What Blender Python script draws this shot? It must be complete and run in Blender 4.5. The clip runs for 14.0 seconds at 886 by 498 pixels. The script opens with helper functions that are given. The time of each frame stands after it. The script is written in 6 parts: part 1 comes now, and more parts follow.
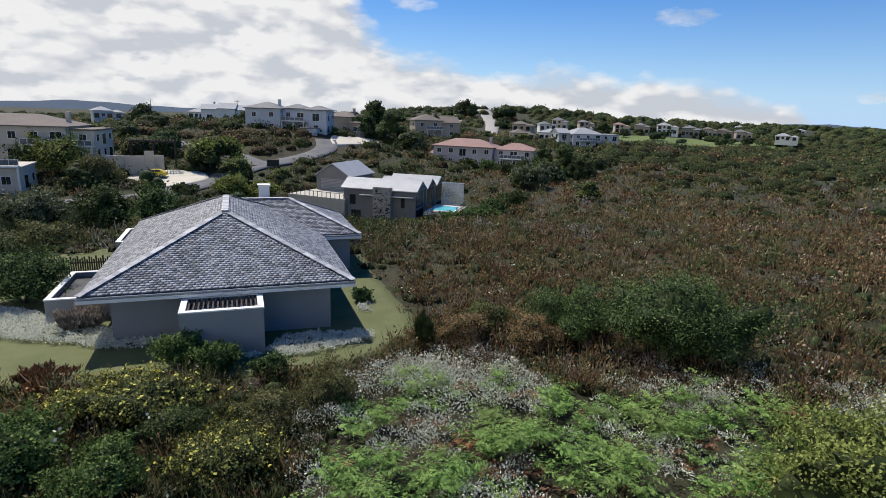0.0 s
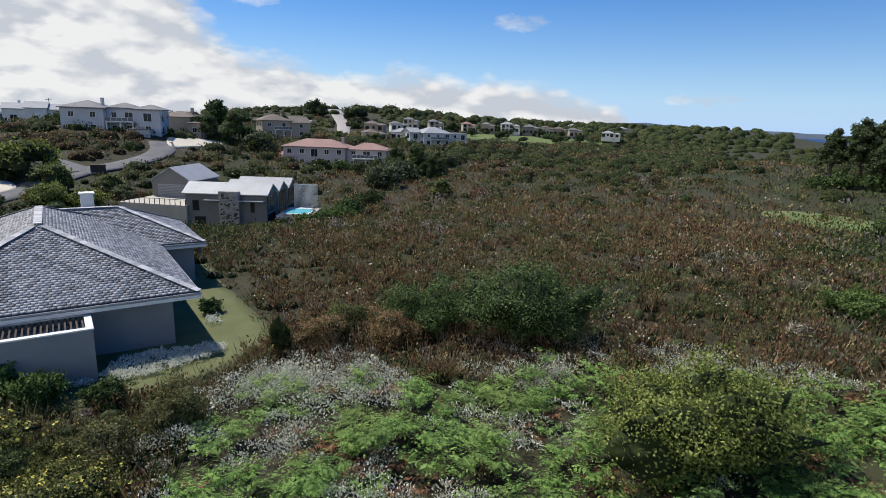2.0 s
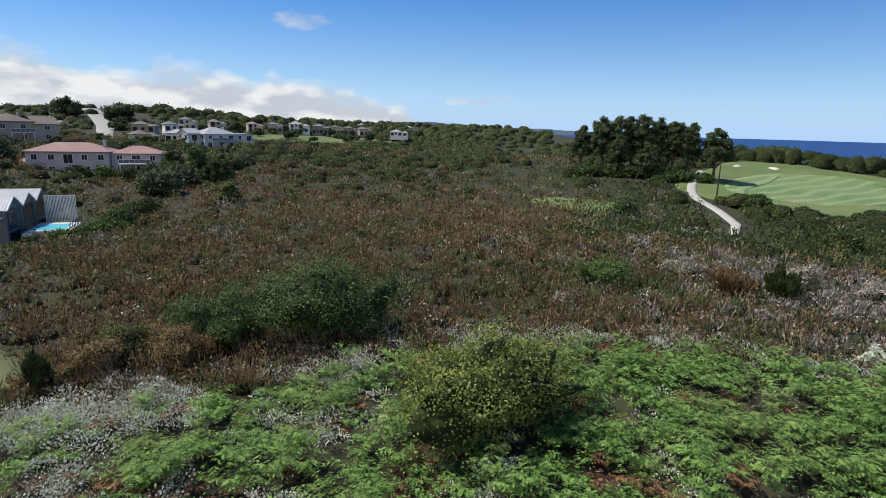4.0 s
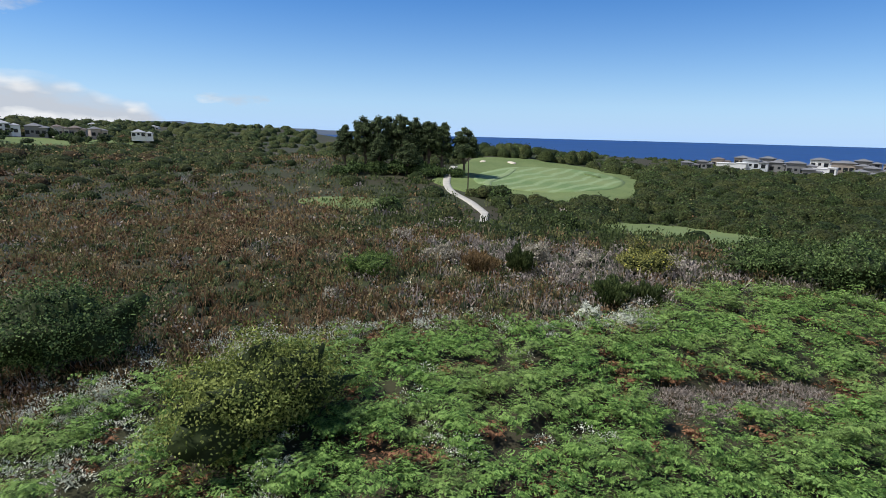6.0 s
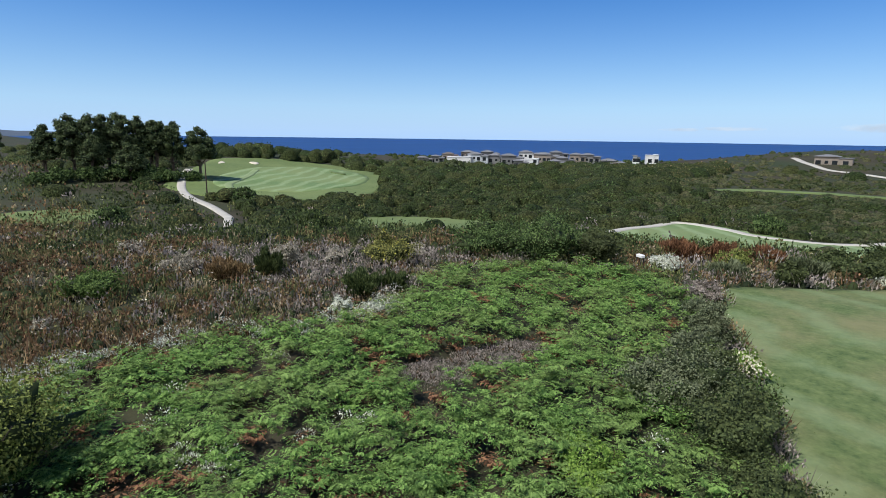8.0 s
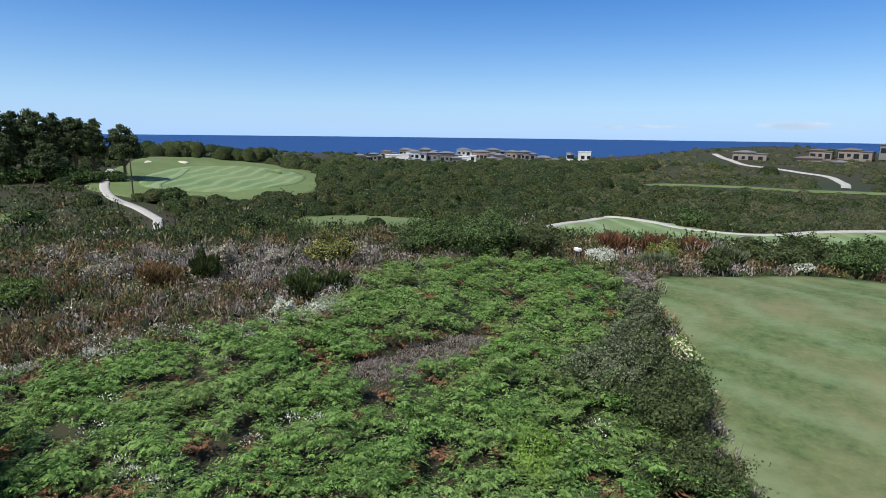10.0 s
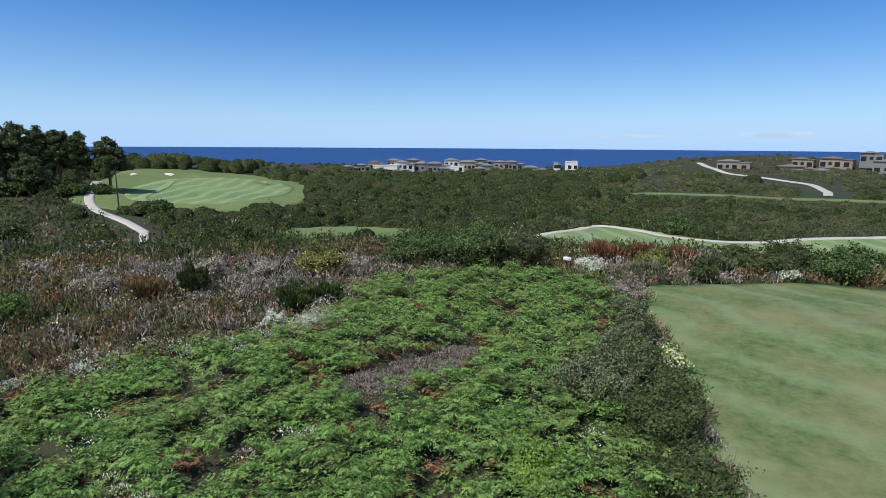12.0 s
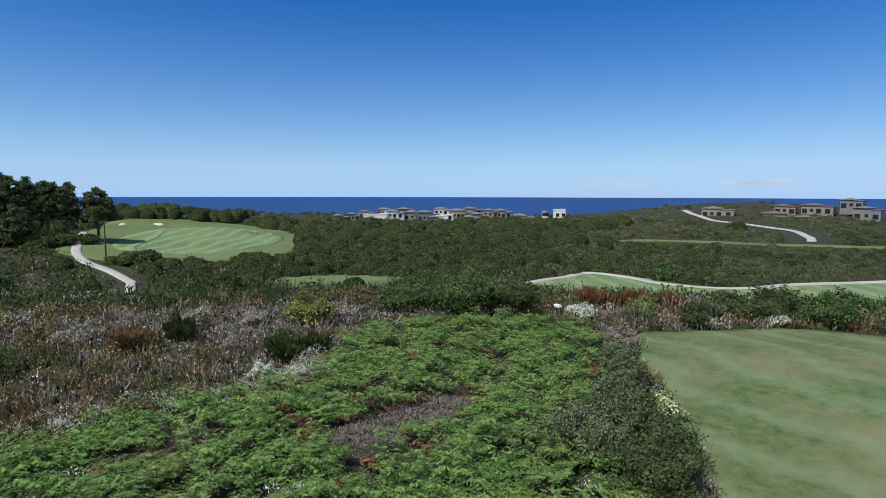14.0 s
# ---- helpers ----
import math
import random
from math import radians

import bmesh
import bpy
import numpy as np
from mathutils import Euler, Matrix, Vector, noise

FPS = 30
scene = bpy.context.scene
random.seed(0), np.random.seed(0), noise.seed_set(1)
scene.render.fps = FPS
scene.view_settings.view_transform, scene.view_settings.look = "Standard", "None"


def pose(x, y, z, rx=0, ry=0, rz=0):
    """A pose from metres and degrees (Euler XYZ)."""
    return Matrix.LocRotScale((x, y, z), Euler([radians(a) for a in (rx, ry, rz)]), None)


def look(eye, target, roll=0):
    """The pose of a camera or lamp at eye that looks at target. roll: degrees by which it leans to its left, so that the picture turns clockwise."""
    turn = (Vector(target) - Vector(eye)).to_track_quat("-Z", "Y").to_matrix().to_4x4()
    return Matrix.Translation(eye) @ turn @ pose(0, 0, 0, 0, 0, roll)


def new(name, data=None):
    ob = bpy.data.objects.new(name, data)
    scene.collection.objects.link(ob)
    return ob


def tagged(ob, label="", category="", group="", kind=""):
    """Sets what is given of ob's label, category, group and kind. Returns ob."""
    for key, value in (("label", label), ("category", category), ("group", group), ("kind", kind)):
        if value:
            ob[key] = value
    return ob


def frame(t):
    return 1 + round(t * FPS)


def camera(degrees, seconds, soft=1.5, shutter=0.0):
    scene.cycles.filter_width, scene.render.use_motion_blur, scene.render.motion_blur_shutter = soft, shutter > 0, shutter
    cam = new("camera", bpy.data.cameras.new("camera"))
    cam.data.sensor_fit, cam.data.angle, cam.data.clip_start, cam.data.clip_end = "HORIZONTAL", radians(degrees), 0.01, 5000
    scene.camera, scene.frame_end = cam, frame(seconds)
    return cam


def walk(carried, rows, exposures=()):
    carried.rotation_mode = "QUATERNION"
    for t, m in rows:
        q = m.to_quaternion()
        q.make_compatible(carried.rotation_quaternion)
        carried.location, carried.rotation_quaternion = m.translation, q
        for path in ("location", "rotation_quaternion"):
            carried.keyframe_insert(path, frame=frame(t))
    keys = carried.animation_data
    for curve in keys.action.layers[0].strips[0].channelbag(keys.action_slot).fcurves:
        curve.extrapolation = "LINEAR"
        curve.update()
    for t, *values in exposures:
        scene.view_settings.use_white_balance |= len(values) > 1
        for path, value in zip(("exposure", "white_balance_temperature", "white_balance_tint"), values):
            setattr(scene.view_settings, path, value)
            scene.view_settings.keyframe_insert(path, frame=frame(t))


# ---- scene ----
# ---- camera: a drone that drifts slightly and turns from the villas to the sea ----
cam = camera(76.19, 14.0, soft=0.75)
TURNS = (  # seconds, heading, pitch, roll, drift in x, y, z
    (0.0, 0.00, -13.28, -2.05, 0.00, 0.00, 0.00),
    (0.5, -2.36, -13.20, -2.02, 0.11, -0.04, 0.00),
    (1.0, -6.06, -13.06, -1.95, 0.19, -0.13, 0.00),
    (1.5, -10.49, -12.94, -1.91, 0.21, -0.19, 0.00),
    (2.0, -14.57, -12.80, -1.90, 0.24, -0.22, 0.00),
    (2.5, -19.09, -12.66, -1.87, 0.27, -0.29, 0.00),
    (3.0, -24.79, -12.45, -1.75, 0.29, -0.41, 0.00),
    (3.2, -26.97, -12.40, -1.64, 0.30, -0.46, -0.01),
    (5.3, -48.68, -11.83, -1.55, 0.54, -1.00, -0.18),
    (5.5, -51.06, -11.77, -1.49, 0.54, -1.05, -0.19),
    (6.0, -58.29, -11.66, -1.39, 0.44, -1.35, -0.15),
    (6.5, -65.55, -11.57, -1.23, 0.33, -1.66, -0.10),
    (7.0, -72.79, -11.49, -0.98, 0.18, -1.95, -0.07),
    (7.5, -79.62, -11.38, -0.83, -0.02, -2.05, -0.05),
    (8.0, -83.42, -11.36, -0.76, -0.15, -2.00, -0.04),
    (8.5, -86.16, -11.42, -0.73, -0.19, -1.91, -0.04),
    (8.7, -87.02, -11.46, -0.70, -0.20, -1.88, -0.04),
    (9.1, -88.40, -11.48, -0.69, -0.23, -1.84, -0.04),
    (9.7, -89.42, -11.48, -0.66, -0.27, -1.80, -0.04),
    (10.8, -90.04, -11.44, -0.60, -0.31, -1.73, -0.04),
    (11.0, -90.21, -11.29, -0.51, -0.31, -1.70, -0.03),
    (11.5, -90.50, -10.96, -0.46, -0.29, -1.66, -0.03),
    (12.0, -90.87, -10.47, -0.38, -0.29, -1.63, -0.02),
    (12.5, -91.27, -9.74, -0.33, -0.30, -1.62, -0.02),
    (13.0, -91.47, -8.67, -0.29, -0.30, -1.61, -0.02),
    (13.5, -91.68, -7.29, -0.22, -0.30, -1.60, -0.02),
    (14.0, -91.94, -5.60, -0.12, -0.30, -1.61, -0.02),
)
walk(cam, [(t, pose(dx, dy, 11.0 + dz, 90 + pitch, roll, yaw)) for t, yaw, pitch, roll, dx, dy, dz in TURNS],
     [(0.0, 0.0, 6500, 10), (5.5, 0.0, 6300, 9), (11.0, 0.0, 6100, 9), (14.0, -0.18, 6050, 9)])


# ---- daylight: high sun over the land, cumulus bank inland, clear blue over the sea ----
SUN_EL, SUN_AZ = 56.5, -37.0   # degrees; azimuth clockwise from +y
sun = new("sun", bpy.data.lights.new("sun", "SUN"))
sun.data.energy, sun.data.angle, sun.data.color = 5.0, radians(0.5), (1.0, 0.95, 0.88)
_e, _a = radians(SUN_EL), radians(SUN_AZ)
sun.matrix_world = look((math.sin(_a) * math.cos(_e) * 50, math.cos(_a) * math.cos(_e) * 50, math.sin(_e) * 50), (0, 0, 0))

world = bpy.data.worlds.new("sky")
scene.world = world
world.use_nodes = True
wt = world.node_tree
wt.nodes.clear()


def wn(kind, **inputs):
    n = wt.nodes.new(kind)
    for k, v in inputs.items():
        n.inputs[int(k[1:])].default_value = v
    return n


def wmath(op, a, b=None, clamp=False):
    n = wt.nodes.new("ShaderNodeMath")
    n.operation, n.use_clamp = op, clamp
    for i, v in enumerate((a, b)):
        if v is None:
            continue
        if isinstance(v, (int, float)):
            n.inputs[i].default_value = v
        else:
            wt.links.new(v, n.inputs[i])
    return n.outputs[0]


sky = wt.nodes.new("ShaderNodeTexSky")
sky.sky_type, sky.sun_disc = "NISHITA", False
sky.sun_elevation, sky.sun_rotation = radians(SUN_EL), radians(SUN_AZ)
sky.altitude, sky.air_density, sky.dust_density, sky.ozone_density = 60, 1.0, 0.0, 4.0
coord = wt.nodes.new("ShaderNodeTexCoord")
sep = wt.nodes.new("ShaderNodeSeparateXYZ")
wt.links.new(coord.outputs["Generated"], sep.inputs[0])
az = wmath("ARCTAN2", sep.outputs[0], sep.outputs[1])
el = wmath("ARCSINE", sep.outputs[2])
# stretched cloud coordinates: flat bases, billowing tops
comb = wt.nodes.new("ShaderNodeCombineXYZ")
wt.links.new(az, comb.inputs[0])
wt.links.new(wmath("MULTIPLY", el, 2.3), comb.inputs[1])


def wnoise(scale, detail, rough, shift=(0, 0, 0)):
    add = wt.nodes.new("ShaderNodeVectorMath")
    add.operation = "ADD"
    wt.links.new(comb.outputs[0], add.inputs[0])
    add.inputs[1].default_value = shift
    n = wt.nodes.new("ShaderNodeTexNoise")
    n.inputs["Scale"].default_value, n.inputs["Detail"].default_value, n.inputs["Roughness"].default_value = scale, detail, rough
    wt.links.new(add.outputs[0], n.inputs["Vector"])
    return n.outputs[0]


# the bank's upper edge falls away in steps to seaward (azimuth and elevation in degrees)
EDGE = ((-60, 40), (-22, 30), (-12, 16), (-8, 9.0), (-5, 6.3), (1, 4.9), (8, 4.2), (18, 3.4), (27, 2.8), (31, 2.0), (34.0, 0.2), (60, -1.5))
rim = wt.nodes.new("ShaderNodeFloatCurve")
curve = rim.mapping.curves[0]
for k, (a, e) in enumerate(EDGE):
    spot = ((a + 60) / 120, (e + 2) / 42)
    if k < 1:
        curve.points[0].location = spot
    elif k == len(EDGE) - 1:
        curve.points[-1].location = spot
    else:
        curve.points.new(*spot)
for q in curve.points:
    q.handle_type = "VECTOR"
rim.mapping.update()
wt.links.new(wmath("MULTIPLY", wmath("ADD", az, radians(60)), 1 / radians(120), True), rim.inputs[1])
edge = wmath("MULTIPLY", wmath("SUBTRACT", wmath("MULTIPLY", rim.outputs[0], 42.0), 2.0), radians(1))


def heaps(shift):
    """Cauliflower heaps: round cells at three sizes, warped."""
    warp = wnoise(9.0, 4.0, 0.6, shift)
    total = None
    for scale, gain in ((7.0, 1.0), (17.0, 0.55), (44.0, 0.18)):
        add = wt.nodes.new("ShaderNodeVectorMath")
        add.operation = "ADD"
        wt.links.new(comb.outputs[0], add.inputs[0])
        add.inputs[1].default_value = shift
        v = wt.nodes.new("ShaderNodeTexVoronoi")
        v.feature = "SMOOTH_F1"
        v.inputs["Scale"].default_value, v.inputs["Smoothness"].default_value = scale, 0.35
        mv = wt.nodes.new("ShaderNodeVectorMath")
        mv.operation = "ADD"
        ww = wt.nodes.new("ShaderNodeCombineXYZ")
        wt.links.new(wmath("MULTIPLY", warp, 1.2 / scale), ww.inputs[0])
        wt.links.new(wmath("MULTIPLY", warp, -0.8 / scale), ww.inputs[1])
        wt.links.new(add.outputs[0], mv.inputs[0])
        wt.links.new(ww.outputs[0], mv.inputs[1])
        wt.links.new(mv.outputs[0], v.inputs["Vector"])
        h = wmath("MULTIPLY", wmath("SUBTRACT", 0.45, v.outputs["Distance"]), gain)
        total = h if total is None else wmath("ADD", total, h)
    return wmath("ADD", total, wmath("MULTIPLY", wmath("SUBTRACT", warp, 0.5), 1.0))


billow = heaps((0, 0, 0))
lump = wnoise(26.0, 6.0, 0.6, (3.1, 1.7, 0))
rel = wmath("DIVIDE", wmath("SUBTRACT", edge, el), wmath("ADD", wmath("MULTIPLY", wmath("MAXIMUM", edge, 0.0), 0.30), 0.010))
field = wmath("ADD", wmath("MULTIPLY", rel, 1.3), wmath("MULTIPLY", billow, 1.5))
field = wmath("ADD", field, wmath("MULTIPLY", wmath("SUBTRACT", lump, 0.5), 0.5))
mask = wmath("MULTIPLY", wmath("ADD", field, 0.55), 0.95, True)


def puff(a, e, wa, we):
    """A small cloud by itself."""
    q = wmath("ADD", wmath("POWER", wmath("DIVIDE", wmath("SUBTRACT", az, radians(a)), radians(wa)), 2.0),
              wmath("POWER", wmath("DIVIDE", wmath("SUBTRACT", el, radians(e)), radians(we)), 2.0))
    q = wmath("ADD", wmath("SUBTRACT", 1.0, q), wmath("MULTIPLY", wmath("SUBTRACT", lump, 0.5), 4.0))
    return wmath("MULTIPLY", q, 0.42, True)


for p in ((21.6, 9.2, 2.6, 0.9), (-3.2, 10.2, 2.4, 0.8), (39.4, 2.5, 2.5, 0.6), (121.0, 1.0, 3.4, 0.42), (110.0, 0.9, 2.6, 0.22), (106.0, 0.8, 2.0, 0.2), (36.5, 2.6, 1.6, 0.5)):
    mask = wmath("MAXIMUM", mask, puff(*p))
mask = wmath("MULTIPLY", mask, wmath("GREATER_THAN", el, -0.02))
# lit tops, grey undersides
shade = heaps((-0.010, 0.045, 0))
tone = wmath("ADD", wmath("MULTIPLY", wmath("SUBTRACT", billow, shade), 1.7), wmath("ADD", 0.62, wmath("ADD", wmath("MULTIPLY", billow, 0.40), wmath("MULTIPLY", wmath("SUBTRACT", lump, 0.5), 0.5))), True)
ramp = wt.nodes.new("ShaderNodeValToRGB")
ramp.color_ramp.elements[0].color, ramp.color_ramp.elements[1].color = (0.66, 0.70, 0.77, 1), (1.0, 1.0, 1.0, 1)
ramp.color_ramp.elements[0].position, ramp.color_ramp.elements[1].position = 0.10, 0.88
wt.links.new(tone, ramp.inputs[0])
# pale blue sea haze low down
haze = wt.nodes.new("ShaderNodeMix")
haze.data_type = "RGBA"
wt.links.new(wmath("MULTIPLY", 0.85, wmath("EXPONENT", wmath("MULTIPLY", wmath("MAXIMUM", el, 0.0), -7.5)), True), haze.inputs[0])
hue = wt.nodes.new("ShaderNodeHueSaturation")
hue.inputs["Saturation"].default_value, hue.inputs["Hue"].default_value = 1.48, 0.515
wt.links.new(sky.outputs[0], hue.inputs["Color"])
wt.links.new(hue.outputs[0], haze.inputs[6])
haze.inputs[7].default_value = (3.8, 6.1, 9.8, 1)
back_sky, back_cloud = wn("ShaderNodeBackground", _1=0.106), wn("ShaderNodeBackground", _1=0.86)
wt.links.new(haze.outputs[2], back_sky.inputs[0])
wt.links.new(ramp.outputs[0], back_cloud.inputs[0])
mixer, wout = wt.nodes.new("ShaderNodeMixShader"), wt.nodes.new("ShaderNodeOutputWorld")
wt.links.new(mask, mixer.inputs[0])
wt.links.new(back_sky.outputs[0], mixer.inputs[1])
wt.links.new(back_cloud.outputs[0], mixer.inputs[2])
wt.links.new(mixer.outputs[0], wout.inputs[0])
scene.view_settings.exposure = 0.0


# ---- materials ----


def surface(name, dark, light, scale=1.0, fine=14.0, rough=0.8, bump=0.15, island=0.0, object_random=0.0, metal=0.0, translucent=0.0, spec=0.3, tint=None, tint_scale=0.3, tint_amount=0.5, mown=None):
    """A matt or glossy surface whose colour wanders between dark and light at two scales, with fine relief.
    island, object_random: how much each leaf or piece differs. tint: a third colour in broad drifts.
    mown: (x, y, spacing, colour, amount, waviness) for mowing stripes curving round x, y."""
    m = bpy.data.materials.new(name)
    m.use_nodes = True
    t = m.node_tree
    b = t.nodes["Principled BSDF"]
    geo = t.nodes.new("ShaderNodeNewGeometry")

    def noise_at(s, detail):
        n = t.nodes.new("ShaderNodeTexNoise")
        n.inputs["Scale"].default_value, n.inputs["Detail"].default_value, n.inputs["Roughness"].default_value = s, detail, 0.6
        t.links.new(geo.outputs["Position"], n.inputs["Vector"])
        return n.outputs[0]

    def maths(op, a, v, clamp=False):
        n = t.nodes.new("ShaderNodeMath")
        n.operation, n.use_clamp = op, clamp
        for i, q in enumerate((a, v)):
            if isinstance(q, (int, float)):
                n.inputs[i].default_value = q
            else:
                t.links.new(q, n.inputs[i])
        return n.outputs[0]

    big, small = noise_at(scale, 3.0), noise_at(fine, 4.0)
    f = maths("ADD", maths("MULTIPLY", big, 0.6), maths("MULTIPLY", small, 0.4))
    if island:
        f = maths("ADD", f, maths("MULTIPLY", maths("SUBTRACT", geo.outputs["Random Per Island"], 0.5), island))
    if object_random:
        info = t.nodes.new("ShaderNodeObjectInfo")
        f = maths("ADD", f, maths("MULTIPLY", maths("SUBTRACT", info.outputs["Random"], 0.5), object_random))
    f = maths("MULTIPLY", maths("SUBTRACT", f, 0.28), 2.3, True)
    ramp = t.nodes.new("ShaderNodeValToRGB")
    ramp.color_ramp.elements[0].color, ramp.color_ramp.elements[1].color = (*dark, 1), (*light, 1)
    t.links.new(f, ramp.inputs[0])
    colour = ramp.outputs[0]
    if tint:
        mx = t.nodes.new("ShaderNodeMix")
        mx.data_type = "RGBA"
        drift = maths("MULTIPLY", maths("SUBTRACT", noise_at(tint_scale, 4.0), 0.5), 6.0)
        drift = maths("MULTIPLY", maths("ADD", drift, 0.4), tint_amount, True)
        t.links.new(drift, mx.inputs[0])
        t.links.new(colour, mx.inputs[6])
        mx.inputs[7].default_value = (*tint, 1)
        colour = mx.outputs[2]
    if mown:
        dist = t.nodes.new("ShaderNodeVectorMath")
        dist.operation = "DISTANCE"
        t.links.new(geo.outputs["Position"], dist.inputs[0])
        dist.inputs[1].default_value = (mown[0], mown[1], 0)
        wob = maths("MULTIPLY", noise_at(0.07, 2.0), mown[2] * mown[5])
        wave = maths("SINE", maths("MULTIPLY", maths("ADD", dist.outputs[1], wob), 2 * math.pi / mown[2]), 0)
        f2 = maths("MULTIPLY", maths("ADD", maths("MULTIPLY", wave, 1.3), maths("MULTIPLY", maths("SUBTRACT", noise_at(1.1, 5.0), 0.5), 3.2)), mown[4], True)
        mx = t.nodes.new("ShaderNodeMix")
        mx.data_type = "RGBA"
        t.links.new(f2, mx.inputs[0])
        t.links.new(colour, mx.inputs[6])
        mx.inputs[7].default_value = (*mown[3], 1)
        colour = mx.outputs[2]
    t.links.new(colour, b.inputs["Base Color"])
    b.inputs["Roughness"].default_value, b.inputs["Metallic"].default_value = rough, metal
    b.inputs["Specular IOR Level"].default_value = spec
    if bump:
        bp = t.nodes.new("ShaderNodeBump")
        bp.inputs["Strength"].default_value, bp.inputs["Distance"].default_value = bump, 0.05
        t.links.new(small, bp.inputs["Height"])
        t.links.new(bp.outputs[0], b.inputs["Normal"])
    if translucent:
        tr, mix = t.nodes.new("ShaderNodeBsdfTranslucent"), t.nodes.new("ShaderNodeMixShader")
        t.links.new(colour, tr.inputs[0])
        mix.inputs[0].default_value = translucent
        t.links.new(b.outputs[0], mix.inputs[1])
        t.links.new(tr.outputs[0], mix.inputs[2])
        t.links.new(mix.outputs[0], t.nodes["Material Output"].inputs[0])
    return m


def leafy(name, dark, light, tint=None, tint_scale=0.25, tint_amount=0.5, translucent=0.25, scale=0.5, island=0.7, lace=0.0):
    """Leaves; lace cuts the fine gaps between the leaflets of feathery fronds."""
    m = plain_leaf(name, dark, light, tint, tint_scale, tint_amount, translucent, scale, island)
    if lace:
        t = m.node_tree
        n, cut = t.nodes.new("ShaderNodeTexNoise"), t.nodes.new("ShaderNodeMath")
        n.inputs["Scale"].default_value, n.inputs["Detail"].default_value = 26.0, 1.0
        t.links.new(t.nodes["Geometry"].outputs["Position"], n.inputs["Vector"])
        cut.operation = "LESS_THAN"
        t.links.new(n.outputs[0], cut.inputs[0])
        cut.inputs[1].default_value = lace
        clear, mix = t.nodes.new("ShaderNodeBsdfTransparent"), t.nodes.new("ShaderNodeMixShader")
        out = t.nodes["Material Output"]
        t.links.new(cut.outputs[0], mix.inputs[0])
        t.links.new(out.inputs[0].links[0].from_socket, mix.inputs[1])
        t.links.new(clear.outputs[0], mix.inputs[2])
        t.links.new(mix.outputs[0], out.inputs[0])
    return m


def plain_leaf(name, dark, light, tint, tint_scale, tint_amount, translucent, scale, island):
    return surface(name, dark, light, scale=scale, fine=3.0, rough=0.7, bump=0, island=island, translucent=translucent * 0.5, spec=0.12,
                   tint=tint, tint_scale=tint_scale, tint_amount=tint_amount)


SOIL = surface("soil", (0.024, 0.022, 0.012), (0.066, 0.058, 0.030), 0.12, 3.0, 0.95, 0.5, tint=(0.030, 0.042, 0.015), tint_scale=0.03, tint_amount=0.8)
LAWN = surface("mown_grass", (0.036, 0.072, 0.018), (0.165, 0.205, 0.072), 1.3, 5.0, 0.9, 0.6, tint=(0.215, 0.20, 0.095), tint_scale=0.16, tint_amount=0.45, mown=(47.0, -62.0, 5.4, (0.19, 0.255, 0.12), 0.32, 2.6))
YARD = surface("garden_grass", (0.085, 0.10, 0.035), (0.155, 0.165, 0.07), 0.5, 12.0, 0.9, 0.35)
GREEN = surface("fairway_grass", (0.10, 0.16, 0.055), (0.17, 0.25, 0.09), 0.05, 1.5, 0.9, 0.2, tint=(0.20, 0.23, 0.09), tint_scale=0.03, mown=(150.0, 700.0, 5.0, (0.23, 0.30, 0.14), 0.65, 0.9))
STRIPE = surface("pale_stripe", (0.17, 0.23, 0.10), (0.24, 0.30, 0.14), 0.1, 3.0, 0.9, 0.2)
ROUGH_GRASS = surface("rough_grass", (0.085, 0.125, 0.036), (0.17, 0.215, 0.075), 0.05, 1.0, 0.95, 0.3)
TAR = surface("asphalt", (0.10, 0.10, 0.105), (0.19, 0.19, 0.19), 0.3, 20.0, 0.9, 0.2)
CONCRETE = surface("pale_concrete", (0.36, 0.34, 0.29), (0.52, 0.49, 0.42), 0.4, 9.0, 0.85, 0.2)
PAVING = surface("cream_paving", (0.50, 0.45, 0.36), (0.66, 0.61, 0.50), 0.4, 9.0, 0.85, 0.2)
GRAVEL = surface("grey_brick_road", (0.28, 0.26, 0.24), (0.40, 0.38, 0.35), 0.1, 4.0, 0.9, 0.2)
SEA_M = surface("sea_water", (0.014, 0.046, 0.145), (0.022, 0.066, 0.195), 0.004, 0.03, 0.5, 0.0, spec=0.2)
WALL = surface("grey_plaster_wall", (0.215, 0.225, 0.24), (0.30, 0.31, 0.32), 0.5, 30.0, 0.85, 0.08)
CREAM = surface("cream_plaster", (0.50, 0.44, 0.36), (0.62, 0.56, 0.47), 0.4, 20.0, 0.85, 0.08)
WHITE = surface("white_plaster", (0.66, 0.66, 0.64), (0.80, 0.80, 0.78), 0.4, 20.0, 0.8, 0.05)
GREYWALL = surface("grey_plaster", (0.17, 0.17, 0.17), (0.24, 0.24, 0.235), 0.4, 20.0, 0.85, 0.08)
PINK = surface("lilac_grey_plaster", (0.40, 0.37, 0.40), (0.50, 0.46, 0.48), 0.4, 20.0, 0.85, 0.08)
BLUEGREY = surface("blue_grey_plaster", (0.46, 0.49, 0.52), (0.60, 0.62, 0.65), 0.4, 20.0, 0.85, 0.08)
TAN = surface("tan_plaster", (0.36, 0.30, 0.24), (0.48, 0.41, 0.34), 0.4, 20.0, 0.85, 0.08)
WHITE_TRIM = surface("white_paint", (0.72, 0.72, 0.70), (0.82, 0.82, 0.80), 1.0, 20.0, 0.5, 0.03)
DARK_TRIM = surface("dark_painted_metal", (0.02, 0.02, 0.022), (0.05, 0.05, 0.05), 1.0, 20.0, 0.5, 0.05)
